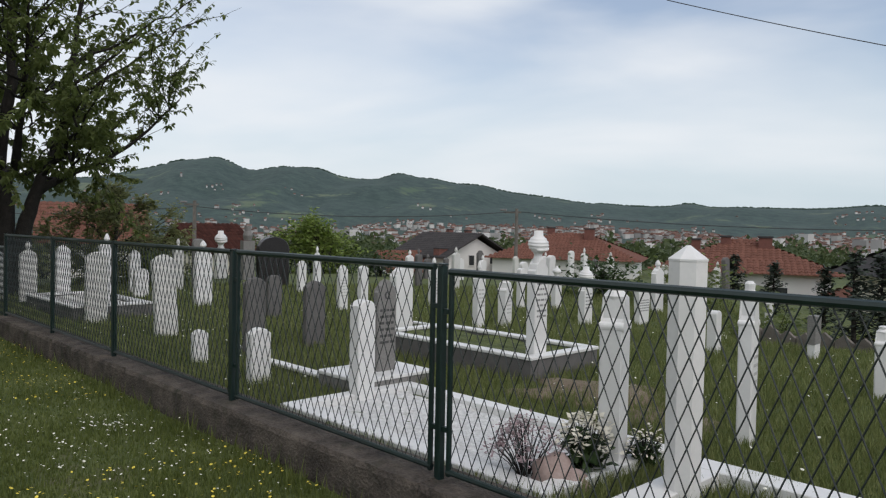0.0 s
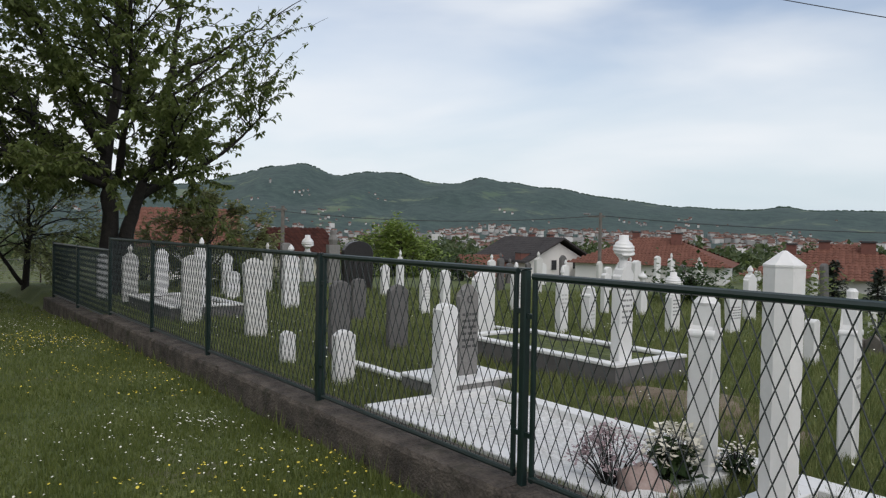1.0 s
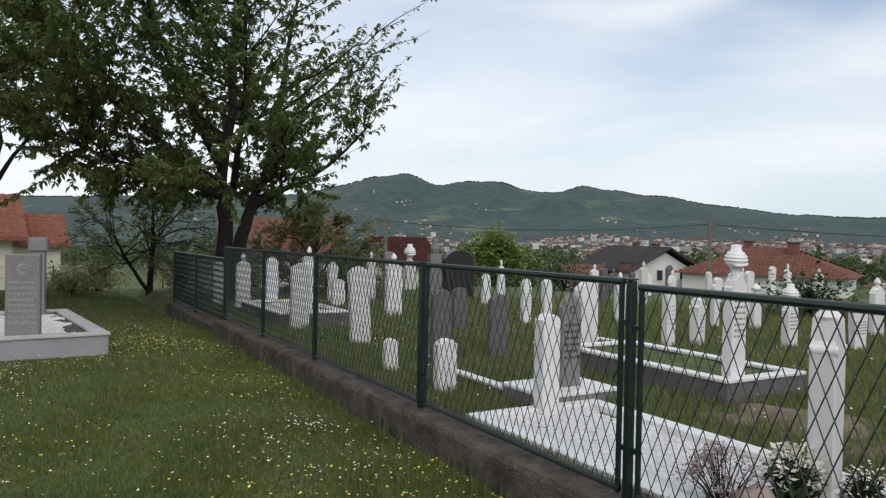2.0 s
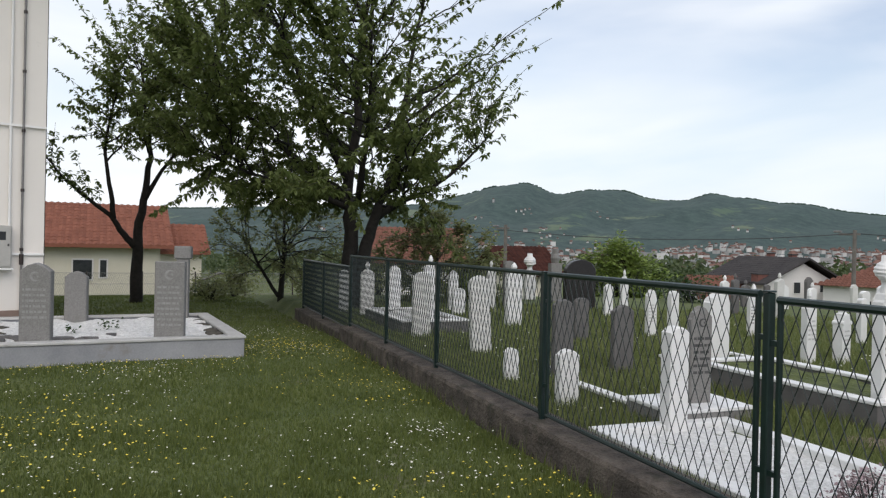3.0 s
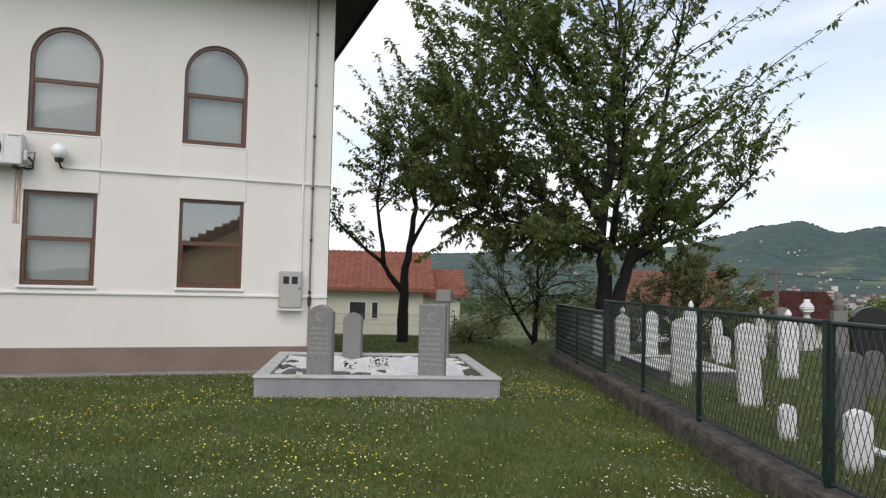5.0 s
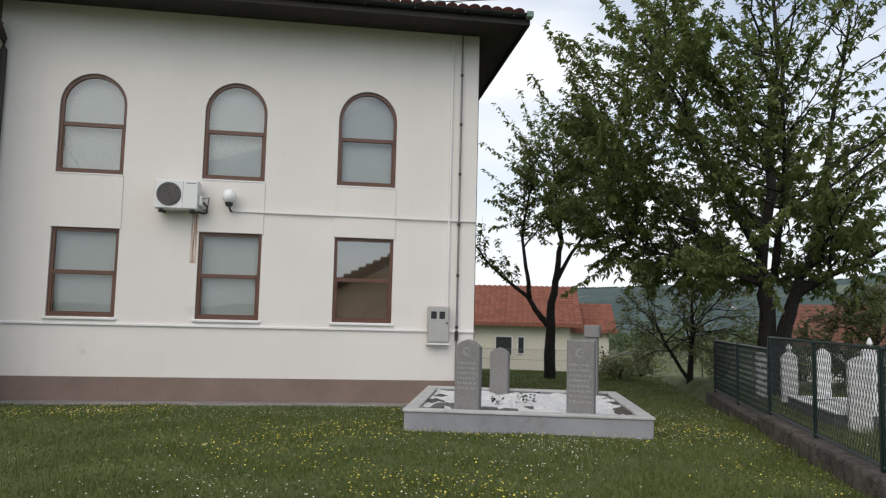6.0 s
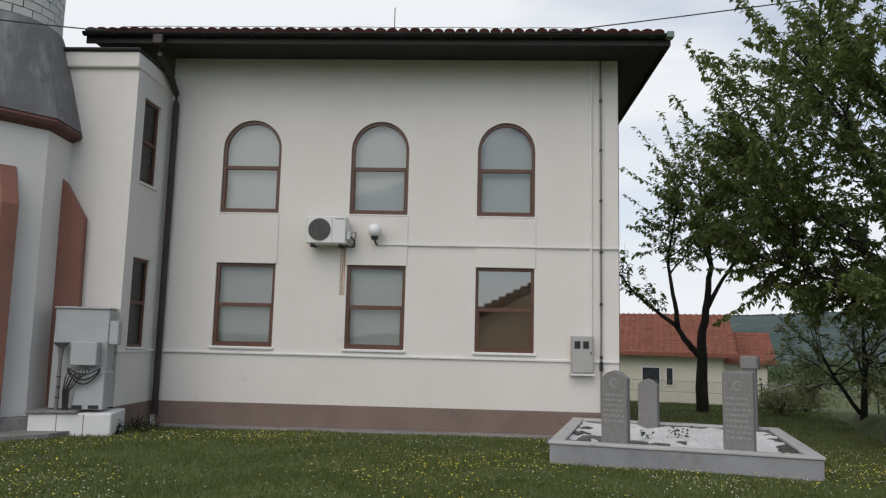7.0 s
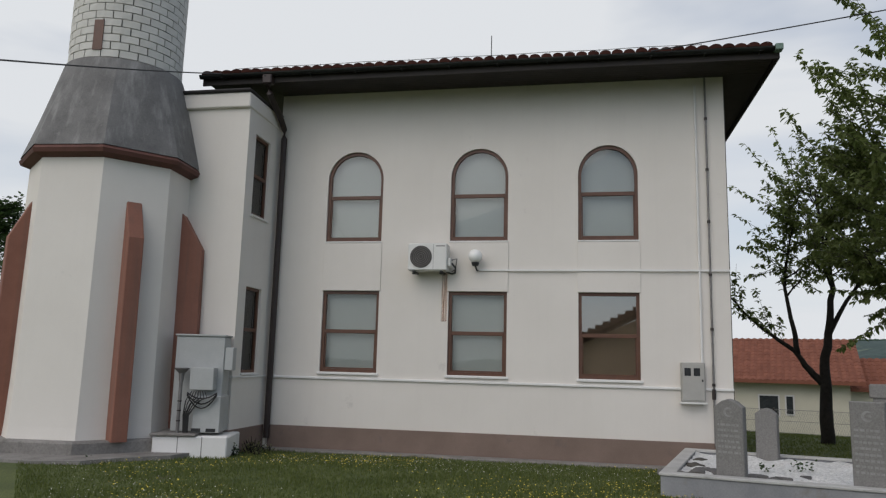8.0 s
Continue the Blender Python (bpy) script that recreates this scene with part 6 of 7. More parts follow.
    return g


# cream house with orange roof below the lawn: ridge seen long side on
house(-42.3, 7.65, -1.75, 76, 11.2, 8.0, 3.0, 2.0, HOUSE_CREAM, ROOF_ORANGE, "cream rendered house with orange tiled roof below the lawn", over=0.6, windows=(("front", 2.15, 1.3, 0.95, 1.05), ("front", 3.05, 1.4, 0.42, 0.95)), chimneys=())
house(-40.68, 14.15, -2.05, 76, 2.2, 4.4, 3.0, 1.35, HOUSE_CREAM, ROOF_ORANGE, "low cream extension with orange tiled roof", over=0.4)
# white gabled house with dark roof
house(-30.8, 61.7, -6.2, -27.5, 8.0, 6.6, 5.3, 2.0, HOUSE_WHITE, ROOF_GREY, "white gabled house with dark grey roof", over=0.7, windows=(("right", -0.6, 4.5, 0.7, 1.0), ("right", 2.1, 4.6, 1.3, 0.85), ("front", -1.5, 4.0, 0.9, 1.0)), chimneys=((3.2, -3.4, -1.3, 0.9), (-1.0, 0.6, 0.4, 0.5), (2.0, 0.5, 0.3, 0.5)))
house(-19.3, 62.1, -6.4, 8, 11.6, 9.0, 5.75, 2.05, HOUSE_WHITE, ROOF_RED, "white house with red hipped roof", hip=True, windows=(("front", 3.5, 3.6, 1.0, 1.1), ("front", -3.0, 3.6, 1.0, 1.1)), chimneys=((1.8, -1.0, 0.35, 0.8), (-1.8, 0.6, 0.4, 0.6)))
house(-3.9, 46.0, -4.6, 4, 8.6, 8.0, 4.25, 1.65, HOUSE_WHITE, ROOF_RED, "white house with red hipped roof and three chimneys", hip=True, windows=(("front", 1.8, 2.4, 1.1, 1.1), ("front", -2.0, 2.4, 1.1, 1.1)), chimneys=((-0.9, -0.6, 0.1, 0.55), (1.2, -1.0, 0.1, 0.7), (-2.6, 0.2, -0.1, 0.5)))
house(4.3, 27.0, -2.4, 20, 5.0, 5.0, 2.9, 1.5, HOUSE_CREAM, ROOF_GREY, "small house with dark roof behind the conifers", hip=True, windows=(("front", -1.2, 1.2, 0.9, 1.1),))
house(3.6, 40.0, -4.5, 10, 6.0, 6.0, 2.8, 1.6, HOUSE_WHITE, ROOF_RED, "white house with red roof down the slope", hip=True)
house(-35.8, 27.2, -2.6, 55, 4.2, 5.5, 3.2, 1.9, HOUSE_WHITE, ROOF_RED, "house with red roof behind the cherry tree", over=0.7)
house(-36.0, 36.0, -4.2, 70, 3.0, 5.0, 4.0, 1.7, HOUSE_CREAM, ROOF_OLD, "house with dark brown roof beyond the graves", over=0.7)
house(-33.0, 58.0, -5.6, 50, 5.5, 5.0, 3.4, 1.6, HOUSE_WHITE, ROOF_RED, "small house with red gable roof", over=0.5)
# the house across the lane behind the camera, seen mirrored in a window
TAN_RENDER = mat("tan_render", (0.42, 0.31, 0.21), (0.54, 0.41, 0.29), 0.9, 0.8, 20, 0.1)
lane_house = house(16.5, 4.2, 0.0, 0, 9.0, 9.5, 2.6, 2.6, TAN_RENDER, ROOF_OLD, "tan house with stepped tiled roof edge across the lane", over=0.7)
for k in range(14):
    f = (k + 0.5) / 14
    for way in (-1, 1):
        y, z = way * 5.45 * (1 - f), 2.62 + 2.72 * f
        part("verge_tile", boxed(-5.3, -5.0, y - 0.19, y + 0.19, z - 0.1, z + 0.2, 0.02), ROOF_OLD, lane_house)


def town():
    """The town in the valley and hamlets on the hills: many small houses, far off."""
    rng = random.Random(31)
    walls_v, walls_f, roofs_v, roofs_f = [], [], [], []
    n = 0
    while n < 3400:
        az = radians(rng.uniform(-12, 62))
        if rng.random() < 0.87:
            r = rng.uniform(600, 1800)
            if rng.random() > 1.15 - max(0, math.degrees(az) - 12) / 38:
                continue
        else:
            r = rng.uniform(1800, 2300)
            if noise.noise((math.sin(az) * r * 0.006, math.cos(az) * r * 0.006, 5)) < 0.3:
                continue
        x, y = -r * math.sin(az), r * math.cos(az)
        z = ground_at(x, y) + rough_land(x, y)
        w, d, h = rng.uniform(7, 13), rng.uniform(7, 11), rng.uniform(5, 9.5)
        if r > 1700:
            w, d, h = w * 0.5, d * 0.5, h * 0.42
        if rng.random() < 0.03 and r < 1500:
            w, d, h = rng.uniform(14, 40), rng.uniform(12, 16), rng.uniform(9, 26)
        c, s = math.cos(rng.uniform(0, 3)), math.sin(rng.uniform(0, 3))
        L = math.hypot(c, s) or 1
        c, s = c / L, s / L
        b = len(walls_v)
        for zz in (-8, h):
            for sx, sy in ((-1, -1), (1, -1), (1, 1), (-1, 1)):
                walls_v.append((x + c * sx * w / 2 - s * sy * d / 2, y + s * sx * w / 2 + c * sy * d / 2, z + zz))
        walls_f += [(b, b + 1, b + 5, b + 4), (b + 1, b + 2, b + 6, b + 5), (b + 2, b + 3, b + 7, b + 6), (b + 3, b, b + 4, b + 7), (b + 4, b + 5, b + 6, b + 7)]
        if h < 9:
            q = len(roofs_v)
            for sx, sy in ((-1, -1), (1, -1), (1, 1), (-1, 1)):
                roofs_v.append((x + c * sx * w * 0.56 - s * sy * d * 0.58, y + s * sx * w * 0.56 + c * sy * d * 0.58, z + h))
            roofs_v += [(x - c * w * 0.5, y - s * w * 0.5, z + h + 3), (x + c * w * 0.5, y + s * w * 0.5, z + h + 3)]
            roofs_f += [(q, q + 1, q + 5, q + 4), (q + 2, q + 3, q + 4, q + 5), (q + 1, q + 2, q + 5), (q + 3, q, q + 4)]
        n += 1
    t = thing("town", None, "distant town of pale houses with red roofs in the valley", "town", kind="stuff")
    sheet("walls", walls_v, walls_f, TOWN_WALL, t)
    sheet("roofs", roofs_v, roofs_f, TOWN_ROOF, t)


TOWN_WALL = mat("far_town_render", (0.22, 0.22, 0.215), (0.62, 0.61, 0.59), 0.9, 0.01, 0.2, 0, island=0.95)
TOWN_ROOF = mat("far_town_tile", (0.10, 0.066, 0.056), (0.20, 0.120, 0.098), 0.9, 0.01, 0.2, 0, island=0.95)
town()


def woods():
    """Clumps of far trees scattered over the slopes."""
    rng = random.Random(77)
    V, F = [], []
    for k in range(7000):
        az = radians(rng.uniform(-14, 75))
        r = rng.uniform(650, 1350) if k < 5200 else rng.uniform(2900, 2995)
        x, y = -r * math.sin(az), r * math.cos(az)
        z = ground_at(x, y) + rough_land(x, y)
        h, w = rng.uniform(2.5, 6.0), rng.uniform(4, 8) * (1 + r / 3000)
        if r > 2500:
            h, w = h * 1.1, w * 1.4
        b, m = len(V), 6
        V.append((x + rng.uniform(-1, 1), y, z + h))
        for lev, (f, rad) in enumerate(((0.7, 0.75), (0.3, 1.0), (-0.3, 0.7))):
            for j in range(m):
                a = 6.283 * j / m + lev
                q = rad * w * 0.5 * rng.uniform(0.7, 1.25)
                V.append((x + q * math.cos(a), y + q * math.sin(a), z + h * (f + rng.uniform(-0.1, 0.1))))
        for j in range(m):
            i = (j + 1) % m
            F.append((b, b + 1 + j, b + 1 + i))
            for lev in (0, 1):
                F.append((b + 1 + lev * m + j, b + 1 + (lev + 1) * m + j, b + 1 + (lev + 1) * m + i, b + 1 + lev * m + i))
    ob = sheet("woodland", V, F, WOOD_HAZY, smooth=True)
    tagged(ob, "distant woodland on the slopes", "woodland", kind="stuff")


# clump colour follows the haze-tinted woods of the ground
WOOD_HAZY = mat("hazy_far_woodland", (0.040, 0.070, 0.058), (0.070, 0.108, 0.080), 0.95, 0.02, 0.3, 0, island=0.5)
woods()


def slope_trees():
    """Leafy trees and hedges on the slope between the cemetery and the town."""
    rng = np.random.default_rng(12)
    n, per = 900, 90
    r = 75 * (720 / 75) ** rng.random(n)
    az = np.radians(rng.uniform(-14, 75, n))
    x, y = -r * np.sin(az), r * np.cos(az)
    z = ground_height(x, y)
    h, w = rng.uniform(2.0, 4.6, n) * (0.7 + r / 700), rng.uniform(1.2, 2.8, n) * (0.7 + r / 600)
    d = rng.normal(0, 1, (n, per, 3))
    d /= np.linalg.norm(d, axis=2, keepdims=True)
    d *= (rng.uniform(0.55, 1.0, (n, per, 1)) + 0.15 * np.sin(5 * d[..., :1] + 3 * d[..., 1:2]))
    c = np.stack([x, y, z + h * 0.55], -1)[:, None] + d * np.stack([w, w, h * 0.55], -1)[:, None]
    s = (w * 0.2)[:, None, None]
    a, b = rng.normal(0, 1, (n, per, 3)), rng.normal(0, 1, (n, per, 3))
    a /= np.linalg.norm(a, axis=2, keepdims=True)
    b = np.cross(a, b)
    b /= np.linalg.norm(b, axis=2, keepdims=True)
    V = np.stack([c - a * s, c + b * s * 0.6, c + a * s, c - b * s * 0.6], 2).reshape(-1, 3)
    F = np.arange(len(V)).reshape(-1, 4)
    tagged(sheet("slope_trees", V.tolist(), F.tolist(), LEAF_SLOPE), "trees and hedges on the slope towards the town", "woodland", kind="stuff")


LEAF_SLOPE = leaf_mat("slope_leaf", (0.040, 0.065, 0.024), (0.105, 0.135, 0.050), 0.6, 0.35)
slope_trees()


# ---------------------------------------------------------------- poles and cables
def utility_pole(x, y, top, foot, label):
    p = thing("utility_pole", pose(x, y, foot), label, "utility pole", "utility poles")
    part("pole", tubed([(0, 0, -1), (0, 0, top - foot)], [0.13, 0.09], 8), WOOD_POLE, p)
    part("crossarm", boxed(-0.7, 0.25, -0.05, 0.05, top - foot - 0.25, top - foot - 0.15), WOOD_POLE, p)
    part("lamp_head", boxed(-0.95, -0.6, -0.09, 0.09, top - foot - 0.12, top - foot - 0.02, 0.02), PIPE_GREY, p)


utility_pole(-14.6, 37.2, 2.75, -3.5, "grey concrete pole with lamp arm on the slope")
utility_pole(-28.7, 27.8, 2.8, -3.0, "grey pole with lamp arm behind the graves")


def cable(a, b, sag, label, r=0.012):
    pts = [Vector(a).lerp(Vector(b), k / 20) - Vector((0, 0, sag * 4 * (k / 20) * (1 - k / 20))) for k in range(21)]
    ob = sheet_from(tubed(pts, r, 5))
    tagged(ob, label, "cable")


def sheet_from(bm):
    return part("overhead_cable", bm, BLACK_PLASTIC)


cable((-3.68, 19.66, 7.64), (3.2, 20.1, 5.5), 0.05, "black overhead cable crossing the sky")
cable((-14.6, 37.2, 2.6), (-28.7, 27.8, 2.5), 0.4, "thin cable between two poles", 0.02)
cable((-14.6, 37.2, 2.6), (12, 40, 2.2), 0.5, "thin cable from the pole over the roofs", 0.02)
cable((-28.7, 27.8, 2.5), (-48, 20, 2.2), 0.4, "thin cable running behind the cherry tree", 0.02)
cable((-12.95, 1.2, 7.3), (-13.1, 13.5, 9.3), 0.1, "black cable leaving the mosque eave")
cable((-13.1, -7.2, 7.35), (-4.0, -6.84, 3.95), 0.05, "black cable passing the minaret")

# ---------------------------------------------------------------- minaret blocks
def minaret_blocks():
    rng = random.Random(3)
    r0, r1, n, tall = 0.95, 1.03, 20, 0.150
    meshes = {}
    for course in range(18):
        z = 6.85 + course * tall
        off = 0.5 * (course % 2)
        for k in range(n):
            a0 = 2 * math.pi * (k + off) / n + 0.010
            a1 = 2 * math.pi * (k + 1 + off) / n - 0.010
            v = rng.randrange(3)
            key = (course % 2, k, v)
            if key not in meshes:
                bm = bmesh.new()
                ring = [[(r + rng.uniform(-0.004, 0.006) * (r > 0.97)) for r in (r0 - 0.03, r1, r1, r0 - 0.03)] for _ in range(3)]
                cols = []
                for j, a in enumerate((a0, (a0 + a1) / 2, a1)):
                    rr = ring[j]
                    bulge = 0.0
                    cols.append([bm.verts.new((q * math.cos(a), q * math.sin(a), h)) for q, h in ((rr[0], 0), (rr[1] + bulge, 0), (rr[2] + bulge, tall - 0.016), (rr[3], tall - 0.016))])
                for p, q in zip(cols, cols[1:]):
                    for j in range(4):
                        bm.faces.new((p[j], p[(j + 1) % 4], q[(j + 1) % 4], q[j]))
                bm.faces.new(cols[0])
                bm.faces.new(cols[-1][::-1])
                bmesh.ops.recalc_face_normals(bm, faces=bm.faces)
                me = bpy.data.meshes.new("stone_block")
                bm.to_mesh(me)
                bm.free()
                me.materials.append(MINARET_STONE)
                meshes[key] = me
            ob = new("stone_block", meshes[key])
            ob.parent = MINARET
            ob.location = (0, 0, z)


minaret_blocks()


# ---------------------------------------------------------------- flowers on the white grave
def bouquet(x, y, z, w, h, petal, leaf, seed, label, dense=260, size=0.03, green=120):
    rng = random.Random(seed)
    b = thing("bouquet", pose(x, y, z), label, "flowers", "flowers on the grave")
    bm, tips, greens = bmesh.new(), [], []
    for k in range(60):
        a, f = rng.uniform(0, 6.28), math.sqrt(rng.random())
        tip = Vector((math.cos(a) * f * w, math.sin(a) * f * w, h * (0.45 + 0.55 * (1 - f * f) + rng.uniform(-0.08, 0.08))))
        tube(bm, [(tip.x * 0.15, tip.y * 0.15, -0.02), tip * 0.6, tip], [0.004, 0.003, 0.002], 3, caps=False)
        for j in range(dense // 60 + 1):
            tips.append((tip + Vector((rng.gauss(0, 1), rng.gauss(0, 1), rng.gauss(0, 0.8))) * w * 0.12, Vector((0, 0, 1))))
        for j in range(green // 60):
            greens.append((tip * rng.uniform(0.2, 0.8), Vector((0, 0, 0.3))))
    tagged(part("stemwork", bm, BARK, b), kind="stuff")
    leaves_mesh("blossom", tips, size, petal, b, rng, per=2)
    if green >= 60:
        leaves_mesh("foliage", greens, size * 1.9, leaf, b, rng)


PINK = mat("faded_pink_petal", (0.20, 0.14, 0.15), (0.46, 0.36, 0.37), 0.8, 20, 60, 0, island=0.8)
CREAM = mat("cream_petal", (0.55, 0.52, 0.42), (0.75, 0.72, 0.62), 0.7, 20, 60, 0, island=0.6)
bouquet(-1.52, 4.12, 0.12, 0.21, 0.34, PINK, LEAF_DARK, 1, "round bunch of faded pink dried flowers on the white grave", 420, 0.028, 0)
bouquet(-1.23, 4.36, 0.12, 0.17, 0.36, CREAM, LEAF_DARK, 2, "bunch of cream flowers with dark leaves on the white grave", 120, 0.045, 300)
bouquet(-0.94, 4.70, 0.12, 0.13, 0.22, CREAM, LEAF_DARK, 3, "small dark leafy bunch at the grave's end", 10, 0.03, 240)


def rock(x, y, z, w, h, material, seed, label):
    bm = bmesh.new()
    bmesh.ops.create_icosphere(bm, subdivisions=3, radius=1)
    for v in bm.verts:
        k = 1 + 0.35 * noise.noise(v.co * 1.6 + Vector((seed, 0, 0)))
        v.co = Vector((v.co.x * w * k, v.co.y * w * 0.8 * k, max(v.co.z * h * k, -0.02)))
    ob = part("rock", bm, material, None, smooth=True)
    ob.matrix_basis = pose(x, y, z)
    tagged(ob, label, "rock")


PINK_ROCK = mat("pinkish_stone", (0.26, 0.19, 0.17), (0.42, 0.33, 0.30), 0.8, 8, 60, 0.6)
rock(-1.37, 4.13, 0.12, 0.15, 0.16, PINK_ROCK, 3, "pinkish rough stone among the grave flowers")
rock(-1.24, 4.12, 0.12, 0.11, 0.09, PINK_ROCK, 8, "pinkish broken stone among the grave flowers")
for k, (x, y, w, h) in enumerate([(-1.75, 6.6, 0.7, 0.10), (-1.1, 6.0, 0.5, 0.06), (-2.2, 6.3, 0.35, 0.07)]):
    rock(x, y, 0.08, w, h, SOIL, 20 + k, "low mound of dry brown soil in the grass")


def slab(x, y, z, w, turn, seed, label):
    """A broken flat piece of stone, lying a little askew."""
    rng = random.Random(seed)
    bm = bmesh.new()
    n = 7
    ring = [(w * rng.uniform(0.6, 1.1) * math.cos(k * 6.283 / n), 0.6 * w * rng.uniform(0.6, 1.1) * math.sin(k * 6.283 / n)) for k in range(n)]
    lo = [bm.verts.new((p, q, 0)) for p, q in ring]
    hi = [bm.verts.new((p * 0.96, q * 0.96, 0.045)) for p, q in ring]
    bm.faces.new(lo[::-1])
    bm.faces.new(hi)
    for k in range(n):
        j = (k + 1) % n
        bm.faces.new((lo[k], lo[j], hi[j], hi[k]))
    ob = part("stone_piece", bm, GRANITE_DARK, None)
    ob.matrix_basis = pose(x, y, z, rng.uniform(-5, 5), rng.uniform(-5, 5), turn)
    tagged(ob, label, "stone", "broken stones on the grave")


for k, (x, y, w, a) in enumerate([(-10.75, 2.25, 0.20, 30), (-10.6, 2.55, 0.15, 80), (-10.95, 1.75, 0.22, 10), (-11.25, 1.62, 0.16, 70), (-10.9, 2.9, 0.13, 140), (-10.75, 4.38, 0.18, 60)]):
    slab(x, y, 0.225, w, a, k, "broken dark piece of stone lying on the chippings")


# clutter on the raised grave
def plot_clutter():
    rng = random.Random(9)
    for k, (x, y) in enumerate([(-11.2, 2.45), (-11.6, 3.1), (-11.45, 2.95)]):
        b = thing("dry_plant", pose(x, y, 0.23), "small withered plant among the white chippings", "plant", "withered plants")
        tuft = leaves_mesh("leaf_tuft", [(Vector((rng.gauss(0, 0.06), rng.gauss(0, 0.06), rng.uniform(0.02, 0.14))), Vector((0, 0, 1))) for _ in range(22)], 0.06, LEAF_DARK, b, rng, droop=-0.3)
        tagged(tuft, kind="stuff")
    for k, (x, y, w) in enumerate([(-10.45, 1.75, 0.16), (-10.6, 1.25, 0.14), (-10.35, 2.35, 0.12), (-10.5, 2.1, 0.15), (-10.9, 1.5, 0.13), (-10.75, 1.05, 0.12)]):
        rock(x, y, 0.23, w, 0.07, GRANITE_DARK, 40 + k, "grey flat stone lying on the raised grave")

    # dark soil along the inner edges of the plot
    for k, (u, v, w) in enumerate([(1.42, -0.9, 0.16), (1.44, -0.5, 0.13), (1.4, 0.2, 0.15), (1.44, 0.8, 0.12), (-1.4, -0.2, 0.16), (-1.38, 0.5, 0.14), (-1.3, -1.3, 0.2), (-0.4, -1.42, 0.14), (0.9, -1.43, 0.13)]):
        rock(-11.60 + 0.225 * u - 0.974 * v, 2.99 + 0.974 * u + 0.225 * v, 0.232, w, 0.045, SOIL_DARK, 60 + k, "patch of dark soil showing through the chippings")


plot_clutter()


for k, (x, y, w, h) in enumerate([(-12.3, -6.05, 0.4, 0.35), (-13.5, -6.1, 0.3, 0.2), (-10.55, -8.2, 0.3, 0.12), (-10.75, -7.75, 0.3, 0.14), (-10.5, -8.9, 0.35, 0.12), (-13.6, -3.0, 0.3, 0.1), (-13.6, 0.4, 0.3, 0.1)]):
    shrub(x, y, ground_at(x, y), w, h, LEAF_DARK, 140 + k, "small weed growing at the foot of the wall", 0.05, 220, "weed")


# low patterned fence and chain-link past the graves
FENCE_BROWN = mat("weathered_brown_concrete", (0.095, 0.084, 0.074), (0.19, 0.17, 0.15), 0.95, 5, 60, 0.4)


def concrete_fence():
    f = thing("concrete_fence", pose(-1.0, 13.0, -0.68, 0, 0, -32), "weathered grey-brown concrete slat fence past the graves", "fence")
    rng = random.Random(2)
    for k in range(26):
        h = 0.82 + rng.uniform(-0.03, 0.03)
        x = k * 0.3
        part("slat", prism(bmesh.new(), [(x, -0.4), (x + 0.27, -0.4), (x + 0.27, h - 0.1), (x + 0.135, h), (x, h - 0.1)], -0.03, 0.03, bevel=0.008), FENCE_BROWN, f)
    for z in (0.15, 0.62):
        part("rail", boxed(0, 7.8, 0.032, 0.09, z, z + 0.09, 0.006), FENCE_BROWN, f)


concrete_fence()


def chain_fence():
    f = thing("wire_fence", pose(-32.4, 1.5, -0.75, 0, 0, 74), "thin wire mesh fence along the lawn edge", "fence")
    for k in range(11):
        part("post", tubed([(k * 2.0, 0, -0.7), (k * 2.0, 0, 1.05)], 0.03, 6), PIPE_DARK, f)
    bm = bmesh.new()
    for z in (0.12, 0.55, 0.98):
        tube(bm, [(0, 0, z), (20, 0, z)], 0.008, 4)
    part("line_wire", bm, PIPE_GREY, f)
    bm = bmesh.new()
    for k in range(245):
        for way in (0, 1):
            x0 = k * 0.08
            tube(bm, [(x0 + 0.4 * way, 0, 0.02), (x0 + 0.4 * (1 - way), 0, 0.98)], 0.003, 3, caps=False)
    part("mesh", bm, PIPE_GREY, f)


chain_fence()


def shelter():
    s = thing("well_shelter", pose(-26.8, 11.0, ground_at(-26.8, 11.0), 0, 0, 70), "small pitched wooden shelter roof beyond the wire fence", "shelter")
    for x in (-0.5, 0.5):
        part("post", boxed(x - 0.05, x + 0.05, -0.05, 0.05, -0.3, 0.55), WOOD_POLE, s)
    for d in (-1, 1):
        bm = prism(bmesh.new(), [(0, 0.85), (d * 0.85, 0.5), (d * 0.85, 0.55), (0, 0.91)], -0.5, 0.5)
        part("roof_side", bm, WOOD_POLE, s)


shelter()


# ---------------------------------------------------------------- grass and flowers
PLOTS = [(2.4, 5.15, 0.28, 1.7), (-0.92, 2.14, 0.3, 0.54), (1.9, 2.14, 0.3, 1.52), (11.6, 14.15, 0.7, 2.0), (4.48, 6.92, 2.7, 2.92), (5.08, 5.8, 1.08, 1.97)]


